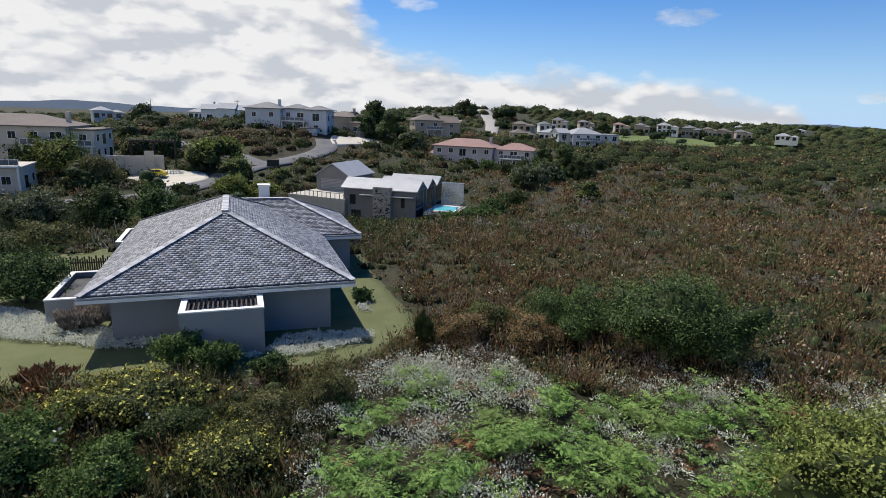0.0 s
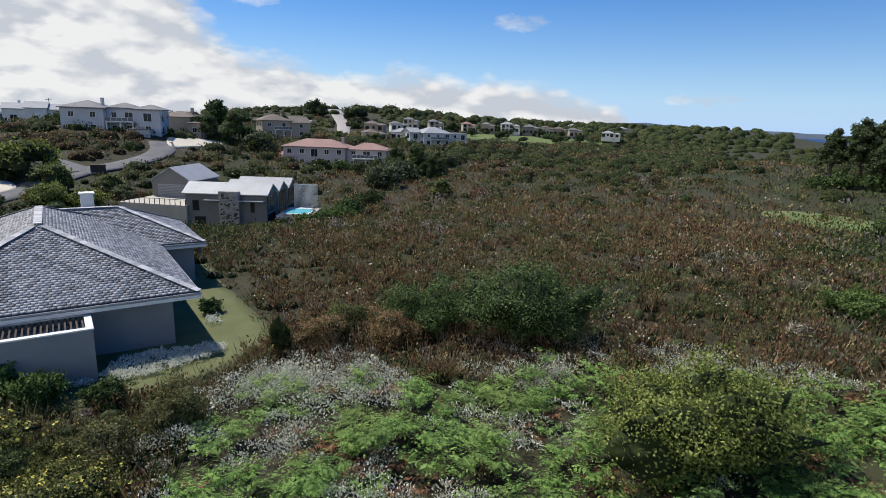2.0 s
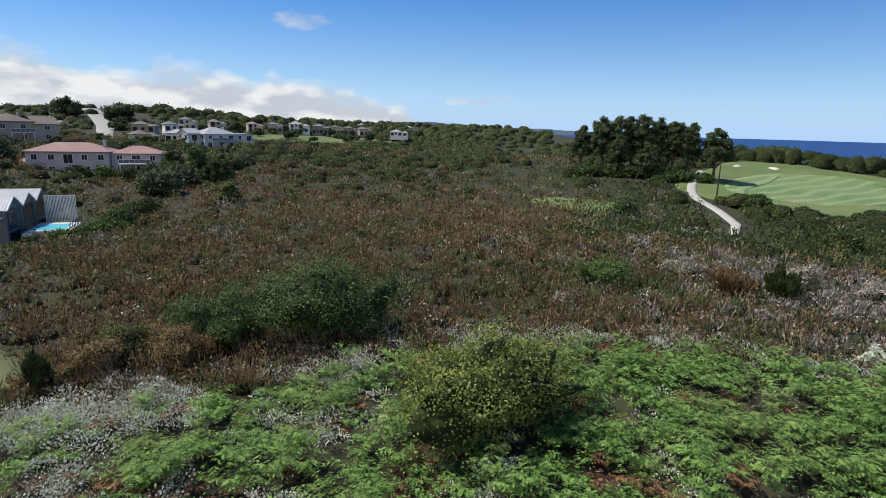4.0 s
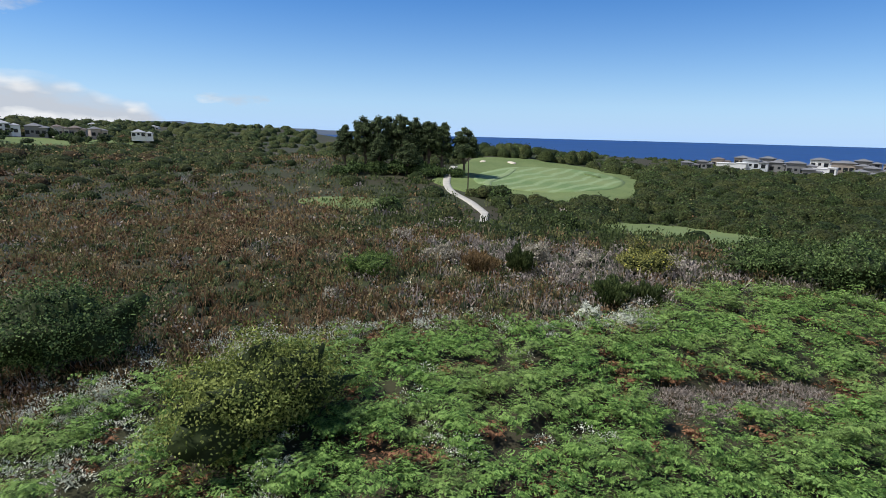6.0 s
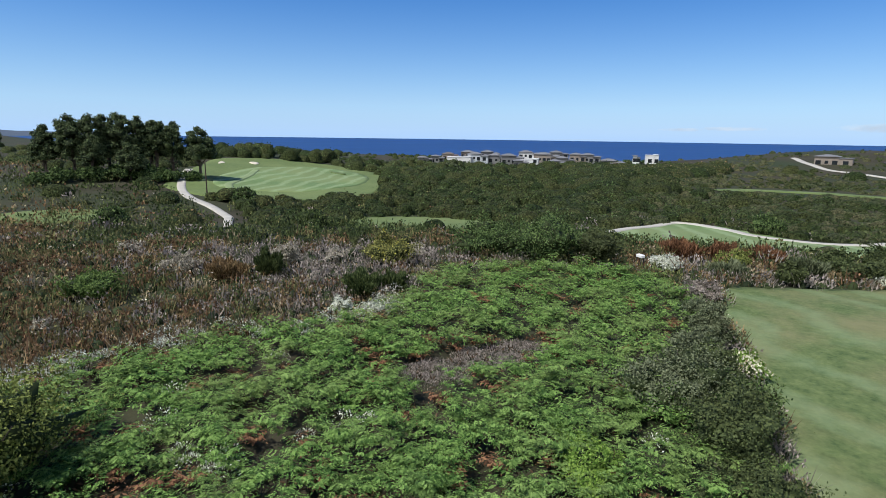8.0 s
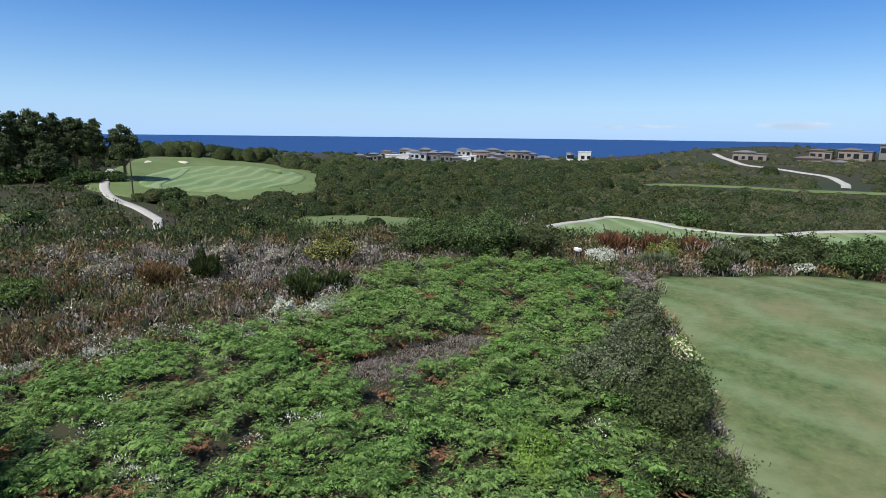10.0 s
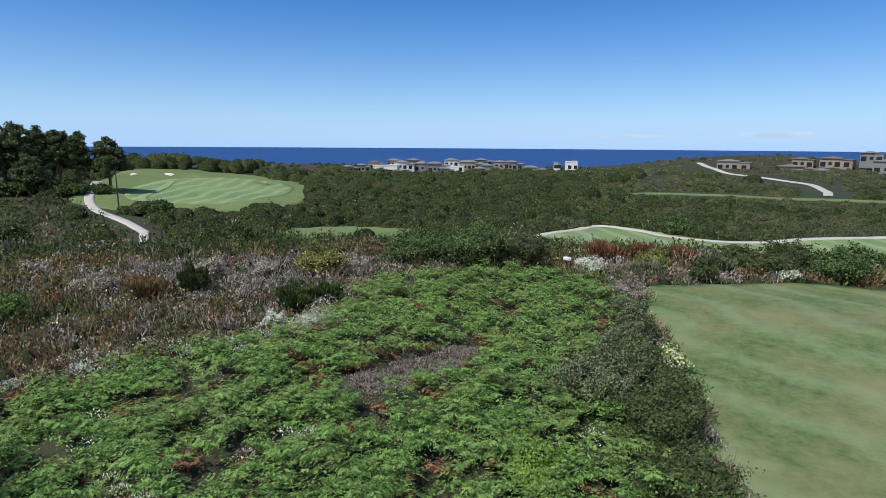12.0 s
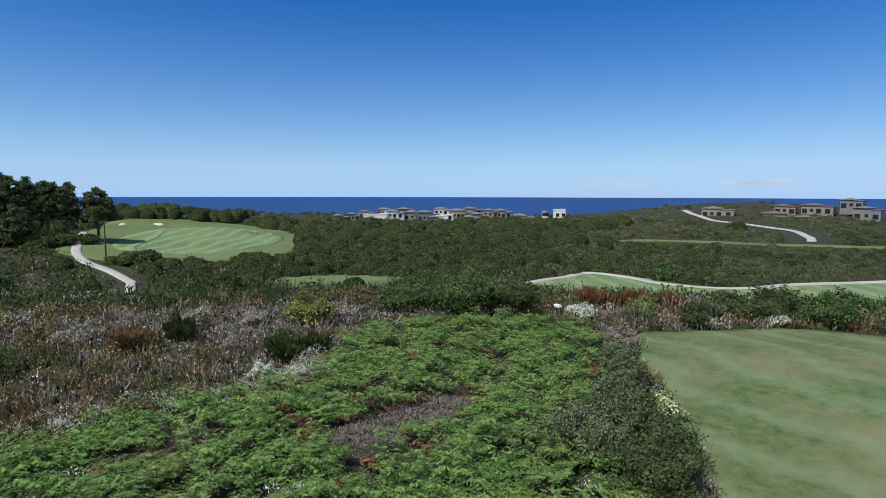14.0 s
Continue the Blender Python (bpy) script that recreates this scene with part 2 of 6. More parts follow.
SLATE = surface("slate", (0.14, 0.145, 0.155), (0.35, 0.355, 0.37), 0.35, 9.0, 0.6, 0.25, object_random=0.75, island=0.75, spec=0.35)
SLATE_BED = surface("slate_underlay", (0.04, 0.042, 0.05), (0.08, 0.082, 0.09), 0.5, 9.0, 0.8, 0.2)
RIDGE = surface("cement_ridge", (0.30, 0.305, 0.32), (0.54, 0.54, 0.55), 1.0, 9.0, 0.8, 0.3, object_random=0.5)
ZINC = surface("pale_metal_sheet", (0.33, 0.34, 0.35), (0.44, 0.45, 0.46), 0.5, 12.0, 0.6, 0.05, metal=0.2)
ROOF_GREY = surface("grey_tile", (0.13, 0.135, 0.14), (0.22, 0.22, 0.225), 0.3, 5.0, 0.75, 0.3)
ROOF_RED = surface("terracotta_tile", (0.25, 0.15, 0.125), (0.36, 0.235, 0.20), 0.3, 5.0, 0.8, 0.3)
ROOF_PALE = surface("pale_fibre_roof", (0.28, 0.29, 0.30), (0.38, 0.39, 0.40), 0.3, 5.0, 0.75, 0.2)
ROOF_BROWN = surface("brown_tile", (0.12, 0.10, 0.085), (0.20, 0.165, 0.14), 0.3, 5.0, 0.8, 0.3)
GLASS = surface("dark_window_glass", (0.015, 0.018, 0.022), (0.03, 0.035, 0.04), 0.2, 2.0, 0.08, 0.0, spec=0.6)
STONE = surface("dry_stone", (0.055, 0.052, 0.047), (0.42, 0.40, 0.36), 2.0, 9.0, 0.9, 0.5, object_random=0.8, island=0.8)
POOL = surface("pool_water", (0.10, 0.50, 0.55), (0.16, 0.62, 0.66), 0.5, 3.0, 0.08, 0.05, spec=0.5)
TIMBER = surface("dark_timber", (0.035, 0.026, 0.02), (0.085, 0.065, 0.05), 1.0, 20.0, 0.8, 0.3)
YELLOW_CAR = surface("yellow_car_paint", (0.62, 0.44, 0.03), (0.70, 0.52, 0.05), 0.5, 5.0, 0.25, 0.0, spec=0.5)
TYRE = surface("tyre_rubber", (0.015, 0.015, 0.015), (0.03, 0.03, 0.03), 2.0, 20.0, 0.85, 0.1)
BARK = surface("bark", (0.05, 0.04, 0.032), (0.14, 0.115, 0.095), 1.0, 8.0, 0.95, 0.6)
SAND = surface("bunker_sand", (0.55, 0.48, 0.36), (0.68, 0.61, 0.48), 0.3, 6.0, 0.95, 0.1)

FERN = leafy("bracken_green", (0.050, 0.110, 0.022), (0.225, 0.362, 0.090), tint=(0.205, 0.258, 0.085), tint_scale=0.3, tint_amount=0.45, translucent=0.36, lace=0.44)
RUST = leafy("bracken_dead", (0.085, 0.044, 0.022), (0.28, 0.145, 0.075), translucent=0.35)
SILVER = leafy("silver_leaf", (0.42, 0.44, 0.34), (0.80, 0.81, 0.68), translucent=0.5)
MAUVE = leafy("dry_grey_twig", (0.17, 0.145, 0.12), (0.44, 0.38, 0.325), translucent=0.4)
BROWN = leafy("brown_heath", (0.098, 0.064, 0.030), (0.40, 0.275, 0.14), tint=(0.17, 0.165, 0.064), tint_scale=0.07, tint_amount=0.4, translucent=0.5, scale=1.1)
HEATH = leafy("olive_heath", (0.045, 0.060, 0.020), (0.22, 0.235, 0.088), tint=(0.25, 0.19, 0.10), tint_scale=0.08, tint_amount=0.4, translucent=0.45, scale=1.1)
SCRUB = leafy("dark_scrub", (0.024, 0.044, 0.014), (0.115, 0.15, 0.05), tint=(0.08, 0.09, 0.04), tint_scale=0.03, tint_amount=0.45, translucent=0.25)
DEEP = leafy("deep_green_leaf", (0.024, 0.048, 0.015), (0.150, 0.215, 0.072), translucent=0.35)
OLIVE = leafy("olive_leaf", (0.078, 0.102, 0.022), (0.315, 0.355, 0.098), translucent=0.5)
LIME = leafy("bright_leaf", (0.09, 0.17, 0.025), (0.24, 0.36, 0.07))
YELLOW = leafy("yellow_blossom", (0.46, 0.42, 0.06), (0.70, 0.65, 0.16))
CREAM_FLOWER = leafy("cream_blossom", (0.50, 0.46, 0.32), (0.78, 0.74, 0.58))
PINE = leafy("pine_needle", (0.022, 0.040, 0.017), (0.125, 0.160, 0.068), translucent=0.1)
GREYGREEN = leafy("grey_green_leaf", (0.05, 0.065, 0.030), (0.20, 0.225, 0.125))
SILVER_MAT = leafy("silver_groundcover", (0.55, 0.57, 0.48), (0.90, 0.90, 0.80), translucent=0.35)
# distance haze put into the base colour as a dull blue
FAR_HILL = surface("far_hill_haze_paint", (0.075, 0.10, 0.135), (0.105, 0.13, 0.165), 0.002, 0.02, 1.0, 0.0, spec=0.0)
LITTER_LEAF = leafy("dry_litter", (0.045, 0.030, 0.018), (0.15, 0.095, 0.055))
RUSSET = leafy("russet_heath", (0.075, 0.042, 0.022), (0.29, 0.175, 0.095), translucent=0.5, scale=1.1)
TAN_LEAF = leafy("straw_heath", (0.16, 0.125, 0.07), (0.50, 0.41, 0.26), translucent=0.35, scale=1.1)
# near-black green: the shade inside crowns and clumps, put into the core's colour
INNER_SHADE = leafy("inner_shade", (0.013, 0.020, 0.007), (0.042, 0.058, 0.020), translucent=0.0, scale=2.0)
PALE_DRY = leafy("pale_dry_heads", (0.20, 0.18, 0.13), (0.52, 0.48, 0.38))
GREENLEAF = leafy("fresh_green_leaf", (0.042, 0.082, 0.02), (0.185, 0.26, 0.075), translucent=0.4)
DARK_OLIVE = leafy("dark_olive_leaf", (0.05, 0.06, 0.018), (0.29, 0.29, 0.09), translucent=0.3)
WEATHERED = surface("weathered_tan_plaster", (0.22, 0.185, 0.15), (0.33, 0.285, 0.24), 0.4, 6.0, 0.85, 0.1)


def canopy(name, gap_shade, leaf):
    """Close-set small leaves seen from afar: sunlit sprays and shaded gaps painted into the colour at leaf size,
    bush-to-bush tints, deep relief.
    """
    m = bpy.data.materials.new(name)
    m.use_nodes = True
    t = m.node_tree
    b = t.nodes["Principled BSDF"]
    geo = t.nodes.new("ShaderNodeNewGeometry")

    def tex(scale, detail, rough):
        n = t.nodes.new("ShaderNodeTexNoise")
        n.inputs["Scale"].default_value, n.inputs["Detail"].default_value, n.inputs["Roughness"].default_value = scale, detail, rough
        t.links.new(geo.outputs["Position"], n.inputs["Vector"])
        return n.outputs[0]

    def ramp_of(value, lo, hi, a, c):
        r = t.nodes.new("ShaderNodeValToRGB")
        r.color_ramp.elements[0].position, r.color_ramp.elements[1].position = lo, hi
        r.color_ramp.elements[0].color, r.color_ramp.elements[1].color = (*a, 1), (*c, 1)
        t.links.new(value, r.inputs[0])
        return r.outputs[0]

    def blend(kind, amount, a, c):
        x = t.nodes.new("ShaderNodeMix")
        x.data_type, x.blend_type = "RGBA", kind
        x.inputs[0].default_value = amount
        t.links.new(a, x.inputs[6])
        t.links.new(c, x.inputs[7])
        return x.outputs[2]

    # colour ramp paints the shade between leaves dark and the sunlit sprays pale
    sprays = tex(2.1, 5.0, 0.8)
    leaves = ramp_of(sprays, 0.40, 0.66, gap_shade, leaf)
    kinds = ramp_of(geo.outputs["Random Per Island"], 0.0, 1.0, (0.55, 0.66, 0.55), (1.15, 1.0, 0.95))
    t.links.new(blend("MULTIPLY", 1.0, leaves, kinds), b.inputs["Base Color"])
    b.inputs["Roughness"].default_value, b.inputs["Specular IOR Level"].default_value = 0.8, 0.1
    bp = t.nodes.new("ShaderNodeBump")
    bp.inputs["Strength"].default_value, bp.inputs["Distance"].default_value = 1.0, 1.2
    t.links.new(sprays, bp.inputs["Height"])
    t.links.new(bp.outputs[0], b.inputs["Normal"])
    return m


# first colour: painted shade between the leaves; second: leaves in the sun
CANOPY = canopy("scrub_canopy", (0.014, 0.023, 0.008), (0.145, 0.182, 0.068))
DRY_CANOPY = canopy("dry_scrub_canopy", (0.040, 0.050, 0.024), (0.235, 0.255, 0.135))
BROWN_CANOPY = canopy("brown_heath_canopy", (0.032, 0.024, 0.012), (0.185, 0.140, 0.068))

# ---- the lie of the land: metres, the drone hovers over x = y = 0 ----
SEA = -20.0


def smooth(a, b, v):
    s = np.clip((v - a) / (b - a), 0, 1)
    return s * s * (3 - 2 * s)


# gentle hills and hollows: centre x, y, half-widths, height
HILLS = (
    (-70, 170, 64, 52, 9.5),     # the street of villas
    (-110, 320, 150, 90, 7.0),
    (40, 620, 190, 170, 21.0),   # hill with the straight road
    (330.2, 759.7, 280, 190, 12.0),  # long wooded ridge
    (880.5, 899.1, 400, 300, 16.0),
    (1000, 1700, 700, 500, 22.0),
    (150.5, 129, 45, 55, 5.0),     # knoll with the pines
    (232.3, 110.4, 60, 45, 7.5),     # bank under the fairway
    (329.7, -191.6, 90, 80, 11.0),   # headland with terraces
    (160.2, 424.7, 120, 60, 5.0),
    (-8, 222, 38, 34, 4.5),
    (70.1, 249.9, 60, 60, 4.0),
    (204.7, -31.6, 60, 40, 2.0),
    (-42, 173, 24, 18, 2.6),     # terrace under the grey villa
    (338, -14, 28, 75, -4.5),    # hollow in front of the seaside village
)


def height(x, y):
    """The ground's height at x, y (numbers or arrays)."""
    x, y = np.asarray(x, float), np.asarray(y, float)
    r = np.hypot(x, y)
    z = -4.5 * smooth(42, 115, r)
    for cx, cy, sx, sy, h in HILLS:
        z = z + h * np.exp(-((x - cx) / sx) ** 2 - ((y - cy) / sy) ** 2)
    # hollow with the second villa, and the dip behind the near lawn
    z = z - 4.6 * np.exp(-((x + 12) / 26) ** 2 - ((y - 97) / 27) ** 2)
    z = z + 0.16 * np.sin(x * 0.21 + 1.3) * np.sin(y * 0.17) * smooth(14, 40, r)
    # the coast: land falls into the sea
    c = x * math.sin(radians(112)) + y * math.cos(radians(112))
    # the plain behind the villas sinks away towards the mountain
    z = z - 22 * smooth(750, 1700, r) * smooth(120, -250, x)
    return z - 60 * smooth(365, 660, c)


# ---- helpers for building ----
rng = np.random.default_rng(7)


def smooth_line(pts, per=8, closed=False):
    """A curve through the points."""
    p = np.array(pts, float)
    n = len(p)
    out = []
    for i in range(n if closed else n - 1):
        if closed:
            a, b, c, d = p[(i - 1) % n], p[i], p[(i + 1) % n], p[(i + 2) % n]
        else:
            a, b, c, d = p[max(i - 1, 0)], p[i], p[i + 1], p[min(i + 2, n - 1)]
        for s in np.arange(per) / per:
            out.append(0.5 * (2 * b + (c - a) * s + (2 * a - 5 * b + 4 * c - d) * s * s + (3 * b - a - 3 * c + d) * s ** 3))
    if not closed:
        out.append(p[-1])
    return np.array(out)


def inside(poly, x, y):
    """Which points lie in a closed outline."""
    poly = np.asarray(poly, float)
    hit = np.zeros(np.shape(x), bool)
    for (x0, y0), (x1, y1) in zip(poly, np.roll(poly, -1, 0)):
        if y0 == y1:
            continue
        hit ^= ((y0 > y) != (y1 > y)) & (x < (x1 - x0) * (y - y0) / (y1 - y0) + x0)
    return hit


def near_line(pts, x, y, reach):
    p = np.asarray(pts, float)
    best = np.full(np.shape(x), 1e9)
    for a, b in zip(p[:-1], p[1:]):
        d = b - a
        s = np.clip(((x - a[0]) * d[0] + (y - a[1]) * d[1]) / max(d @ d, 1e-9), 0, 1)
        best = np.minimum(best, np.hypot(x - a[0] - s * d[0], y - a[1] - s * d[1]))
    return best < reach


def mesh_of(name, verts, faces, material, smooth_faces=False):
    """A mesh from an array of points and an array of faces with equal corner counts."""
    verts, faces = np.asarray(verts, np.float32), np.asarray(faces, np.int32)
    me = bpy.data.meshes.new(name)
    n, k = faces.shape
    me.vertices.add(len(verts))
    me.vertices.foreach_set("co", verts.ravel())
    me.loops.add(n * k)
    me.loops.foreach_set("vertex_index", faces.ravel())
    me.polygons.add(n)
    me.polygons.foreach_set("loop_start", np.arange(n, dtype=np.int32) * k)
    if smooth_faces:
        me.polygons.foreach_set("use_smooth", np.ones(n, bool))
    me.materials.append(material)
    me.update(calc_edges=True)
    return me


def bm_mesh(name, bm, material):
    me = bpy.data.meshes.new(name)
    bmesh.ops.recalc_face_normals(bm, faces=bm.faces)
    bm.to_mesh(me)
    bm.free()
    me.materials.append(material)
    return me


def part(name, data, material, parent, label=""):
    """Links a bmesh (or a ready mesh) as one mesh object under a thing or a part."""
    me = bm_mesh(name, data, material) if isinstance(data, bmesh.types.BMesh) else data
    ob = new(name, me)
    ob.parent = parent
    return tagged(ob, label)


def thing(name, label, category, m=None, group="", kind=""):
    ob = new(name)
    ob.empty_display_size = 0.3
    if m is not None:
        ob.matrix_basis = m
    return tagged(ob, label, category, group, kind)


def add_box(bm, x0, y0, z0, x1, y1, z1, bevel=0.0):
    r = bmesh.ops.create_cube(bm, size=1.0)
    vs = r["verts"]
    for v in vs:
        v.co = Vector((x0 if v.co.x < 0 else x1, y0 if v.co.y < 0 else y1, z0 if v.co.z < 0 else z1))
    if bevel:
        es = list({e for v in vs for e in v.link_edges})
        bmesh.ops.bevel(bm, geom=es, offset=bevel, segments=1, affect="EDGES")


def box(x0, y0, z0, x1, y1, z1, bevel=0.0):
    bm = bmesh.new()
    add_box(bm, x0, y0, z0, x1, y1, z1, bevel)
    return bm


def add_tube(bm, path, radii, sides=6):
    """A tapered tube along a path."""
    rings = []
    for i, p in enumerate(path):
        p = Vector(p)
        d = (Vector(path[min(i + 1, len(path) - 1)]) - Vector(path[max(i - 1, 0)])).normalized()
        s = d.cross(Vector((0.3, 0.9, 0.31))).normalized()
        u = s.cross(d)
        rings.append([bm.verts.new(p + (s * math.cos(a) + u * math.sin(a)) * radii[i]) for a in (2 * math.pi * k / sides for k in range(sides))])
    for a, b in zip(rings, rings[1:]):
        for k in range(sides):
            bm.faces.new((a[k], a[(k + 1) % sides], b[(k + 1) % sides], b[k]))
    bm.faces.new(rings[-1])
    bm.faces.new(rings[0][::-1])


def strip(name, pts, width, material, lift=0.1, per=10, label="", category="path", edge=None):
    """A path or road laid on the ground, with a rounded crown and sunken rims."""
    c = smooth_line(pts, per)
    d = np.gradient(c, axis=0)
    d /= np.linalg.norm(d, axis=1)[:, None]
    s = np.stack([d[:, 1], -d[:, 0]], 1)
    w = np.interp(np.linspace(0, 1, len(c)), np.linspace(0, 1, len(width)), width) if np.ndim(width) else np.full(len(c), width)
    cols = []
    for f, dz in ((-0.52, -0.25), (-0.5, 0.0), (-0.2, 0.02), (0.2, 0.02), (0.5, 0.0), (0.52, -0.25)):
        q = c + s * (w * f)[:, None]
        cols.append(np.column_stack([q, height(*c.T) * 0.5 + height(*q.T) * 0.5 + lift + dz]))
    v = np.stack(cols, 1).reshape(-1, 3)
    n, k = len(c), 6
    i = np.arange(n - 1)[:, None] * k + np.arange(k - 1)[None]
    f = np.stack([i, i + 1, i + k + 1, i + k], -1).reshape(-1, 4)
    ob = new(name, mesh_of(name, v, f, material, True))
    return tagged(ob, label, category, kind="structure")


def patch(name, outline, material, lift=0.06, rings=14, label="", category="lawn", per=6):
    """A mown or paved area that follows the ground inside a rounded outline."""
    o = smooth_line(outline, per, True)
    c = o.mean(0)
    n = len(o)
    v = []
    for q in np.append(np.linspace(0.0, 1, rings), 1.004):
        p = c + (o - c) * q
        v.append(np.column_stack([p, height(*p.T) + (lift if q <= 1 else -0.3)]))
    v = np.concatenate(v)
    i = np.arange(rings)[:, None] * n
    k = np.arange(n)[None]
    f = np.stack([i + k, i + (k + 1) % n, i + n + (k + 1) % n, i + n + k], -1).reshape(-1, 4)
    ob = new(name, mesh_of(name, v, f, material, True))
    return tagged(ob, label, category, kind="structure")


# ---- leaves ----


def unit(v):
    return v / np.maximum(np.linalg.norm(v, axis=-1, keepdims=True), 1e-9)


def rhombs(base, way, flat, length, width):
    """Leaves as rhombs: from base along way, lying across flat."""
    side = unit(np.cross(way, flat)) * (np.asarray(width)[:, None] * 0.5)
    tip = base + way * np.asarray(length)[:, None]
    mid = base + way * (np.asarray(length) * 0.45)[:, None]
    return np.stack([base, mid + side, tip, mid - side], 1)


def leaf_mesh(name, quads, material):
    q = np.concatenate(quads) if isinstance(quads, list) else quads
    return mesh_of(name, q.reshape(-1, 3), np.arange(len(q) * 4).reshape(-1, 4), material)


def heart(centres, wide, tall, sides=6):
    """The dense leafy mass of each clump: a low uneven dome. Gives points and faces."""
    centres = np.asarray(centres, float)
    n = len(centres)
    a = rng.random(n)[:, None] * 6.3 + np.arange(sides)[None] * 2 * math.pi / sides
    ring = np.stack([np.cos(a), np.sin(a), np.zeros_like(a)], -1)
    w, h = np.asarray(wide)[:, None, None], np.asarray(tall)[:, None]
    levels = ((1.0, -0.7), (0.98, 0.1), (0.76, 0.66), (0.34, 0.97))
    rings = []
    for q, z in levels:
        p = centres[:, None] + ring * w * q * (0.82 + 0.36 * rng.random((n, sides, 1)))
        p[..., 2] += h * (z + 0.16 * (rng.random((n, sides)) - 0.5))
        rings.append(p)
    k = np.arange(sides)
    f = [np.stack([j * sides + k, j * sides + (k + 1) % sides, (j + 1) * sides + (k + 1) % sides, (j + 1) * sides + k], 1) for j in range(3)]
    f.append(np.array([(3 * sides, 3 * sides + j, 3 * sides + j + 1, 3 * sides + j + 2) for j in range(1, sides - 2, 2)]))
    f = np.concatenate(f)
    v = np.stack(rings, 1).reshape(-1, 3)
    return v, (np.arange(n)[:, None, None] * 4 * sides + f[None]).reshape(-1, 4)


def mounds(name, hearts, material, label, category):
    """Joins the masses of many clumps into one."""
    at, vs, fs = 0, [], []
    for v, f in hearts:
        vs.append(v)
        fs.append(f + at)
        at += len(v)
    ob = new(name, mesh_of(name, np.concatenate(vs), np.concatenate(fs), material, True))
    return tagged(ob, label, category, kind="stuff")


def ball_leaves(centres, radii, per, size, squash=0.75, up=0.35, shell=0.45):
    """Leaf clumps: per leaves round each centre, outward and upward."""
    centres, radii = np.asarray(centres, float), np.asarray(radii, float)
    n = len(centres)
    d = unit(rng.normal(size=(n, per, 3)))
    d[..., 2] = np.abs(d[..., 2]) * 0.9 + d[..., 2] * 0.1
    r = radii[:, None] * (shell + (1 - shell) * rng.random((n, per)) ** 0.6)
    p = centres[:, None] + d * r[..., None] * np.array([1, 1, squash])
    way = unit(np.cross(d, rng.normal(size=(n, per, 3))) * 0.8 + d * 0.3 + np.array([0, 0, up]))
    flat = unit(rng.normal(size=(n, per, 3)) * 0.45 + d * 0.8 + np.array([0, 0, 0.35]))
    s = (size if np.ndim(size) else np.full(n, size))[:, None] * (0.6 + 0.8 * rng.random((n, per)))
    return rhombs(p.reshape(-1, 3), way.reshape(-1, 3), flat.reshape(-1, 3), s.ravel(), s.ravel() * 0.6)


def blade_leaves(centres, spread, tall, per, width):
    """Upright tufts of thin blades."""
    centres = np.asarray(centres, float)
    n = len(centres)
    a = rng.random((n, per)) * 2 * math.pi
    r = np.sqrt(rng.random((n, per))) * np.asarray(spread)[:, None] * 0.75
    p = centres[:, None] + np.stack([np.cos(a) * r, np.sin(a) * r, np.zeros_like(a)], -1)
    h = np.asarray(tall)[:, None] * (0.55 + 0.55 * rng.random((n, per)))
    p[..., 2] += h * 0.25 * rng.random((n, per))
    way = unit(np.stack([np.cos(a) * 0.35, np.sin(a) * 0.35, np.ones_like(a)], -1) + rng.normal(size=(n, per, 3)) * 0.22)
    flat = unit(rng.normal(size=(n, per, 3)))
    w = np.asarray(width)[:, None] * (0.6 + 0.8 * rng.random((n, per)))
    return rhombs(p.reshape(-1, 3), way.reshape(-1, 3), flat.reshape(-1, 3), h.ravel(), w.ravel())


def fronds(centres, size, count=6, pairs=8):
    """Bracken: arching fronds with paired leaflets round each root."""
    centres = np.asarray(centres, float)
    n = len(centres)
    L = np.asarray(size)[:, None] * (0.75 + 0.5 * rng.random((n, count)))
    a = (np.arange(count)[None] + rng.random((n, count)) * 0.8) * 2 * math.pi / count + rng.random((n, 1)) * 6.3
    fwd = np.stack([np.cos(a), np.sin(a), np.zeros_like(a)], -1)
    lat = np.stack([-np.sin(a), np.cos(a), np.zeros_like(a)], -1)
    rise = 0.55 + 0.35 * rng.random((n, count))
    out = []
    for k in range(pairs + 1):
        s = (k + 0.4) / (pairs + 0.6)
        reach = L * s * 0.85
        z = L * (rise * (2.1 * s - 1.9 * s * s)) + L * 0.15
        p = centres[:, None] + fwd * reach[..., None]
        p[..., 2] += z
        if k == pairs:
            w = unit(fwd + np.array([0, 0, -0.5]))
            out.append(rhombs(p.reshape(-1, 3), w.reshape(-1, 3), np.tile([0.0, 0, 1], (n * count, 1)), (L * 0.16).ravel(), (L * 0.07).ravel()))
            continue
        for sgn in (-1, 1):
            w = unit(lat * sgn + fwd * (0.45 + 0.5 * s) + np.array([0, 0, -0.35]) + rng.normal(size=p.shape) * 0.14)
            ln = L * (0.34 * (1 - s) ** 0.75 + 0.05) * (0.85 + 0.3 * rng.random((n, count)))
            f = unit(np.array([0, 0, 1.0]) + fwd * 0.5 * s + rng.normal(size=p.shape) * 0.3)
            out.append(rhombs(p.reshape(-1, 3), w.reshape(-1, 3), f.reshape(-1, 3), ln.ravel(), (ln * 0.40).ravel() + 0.01))
    return np.concatenate(out)


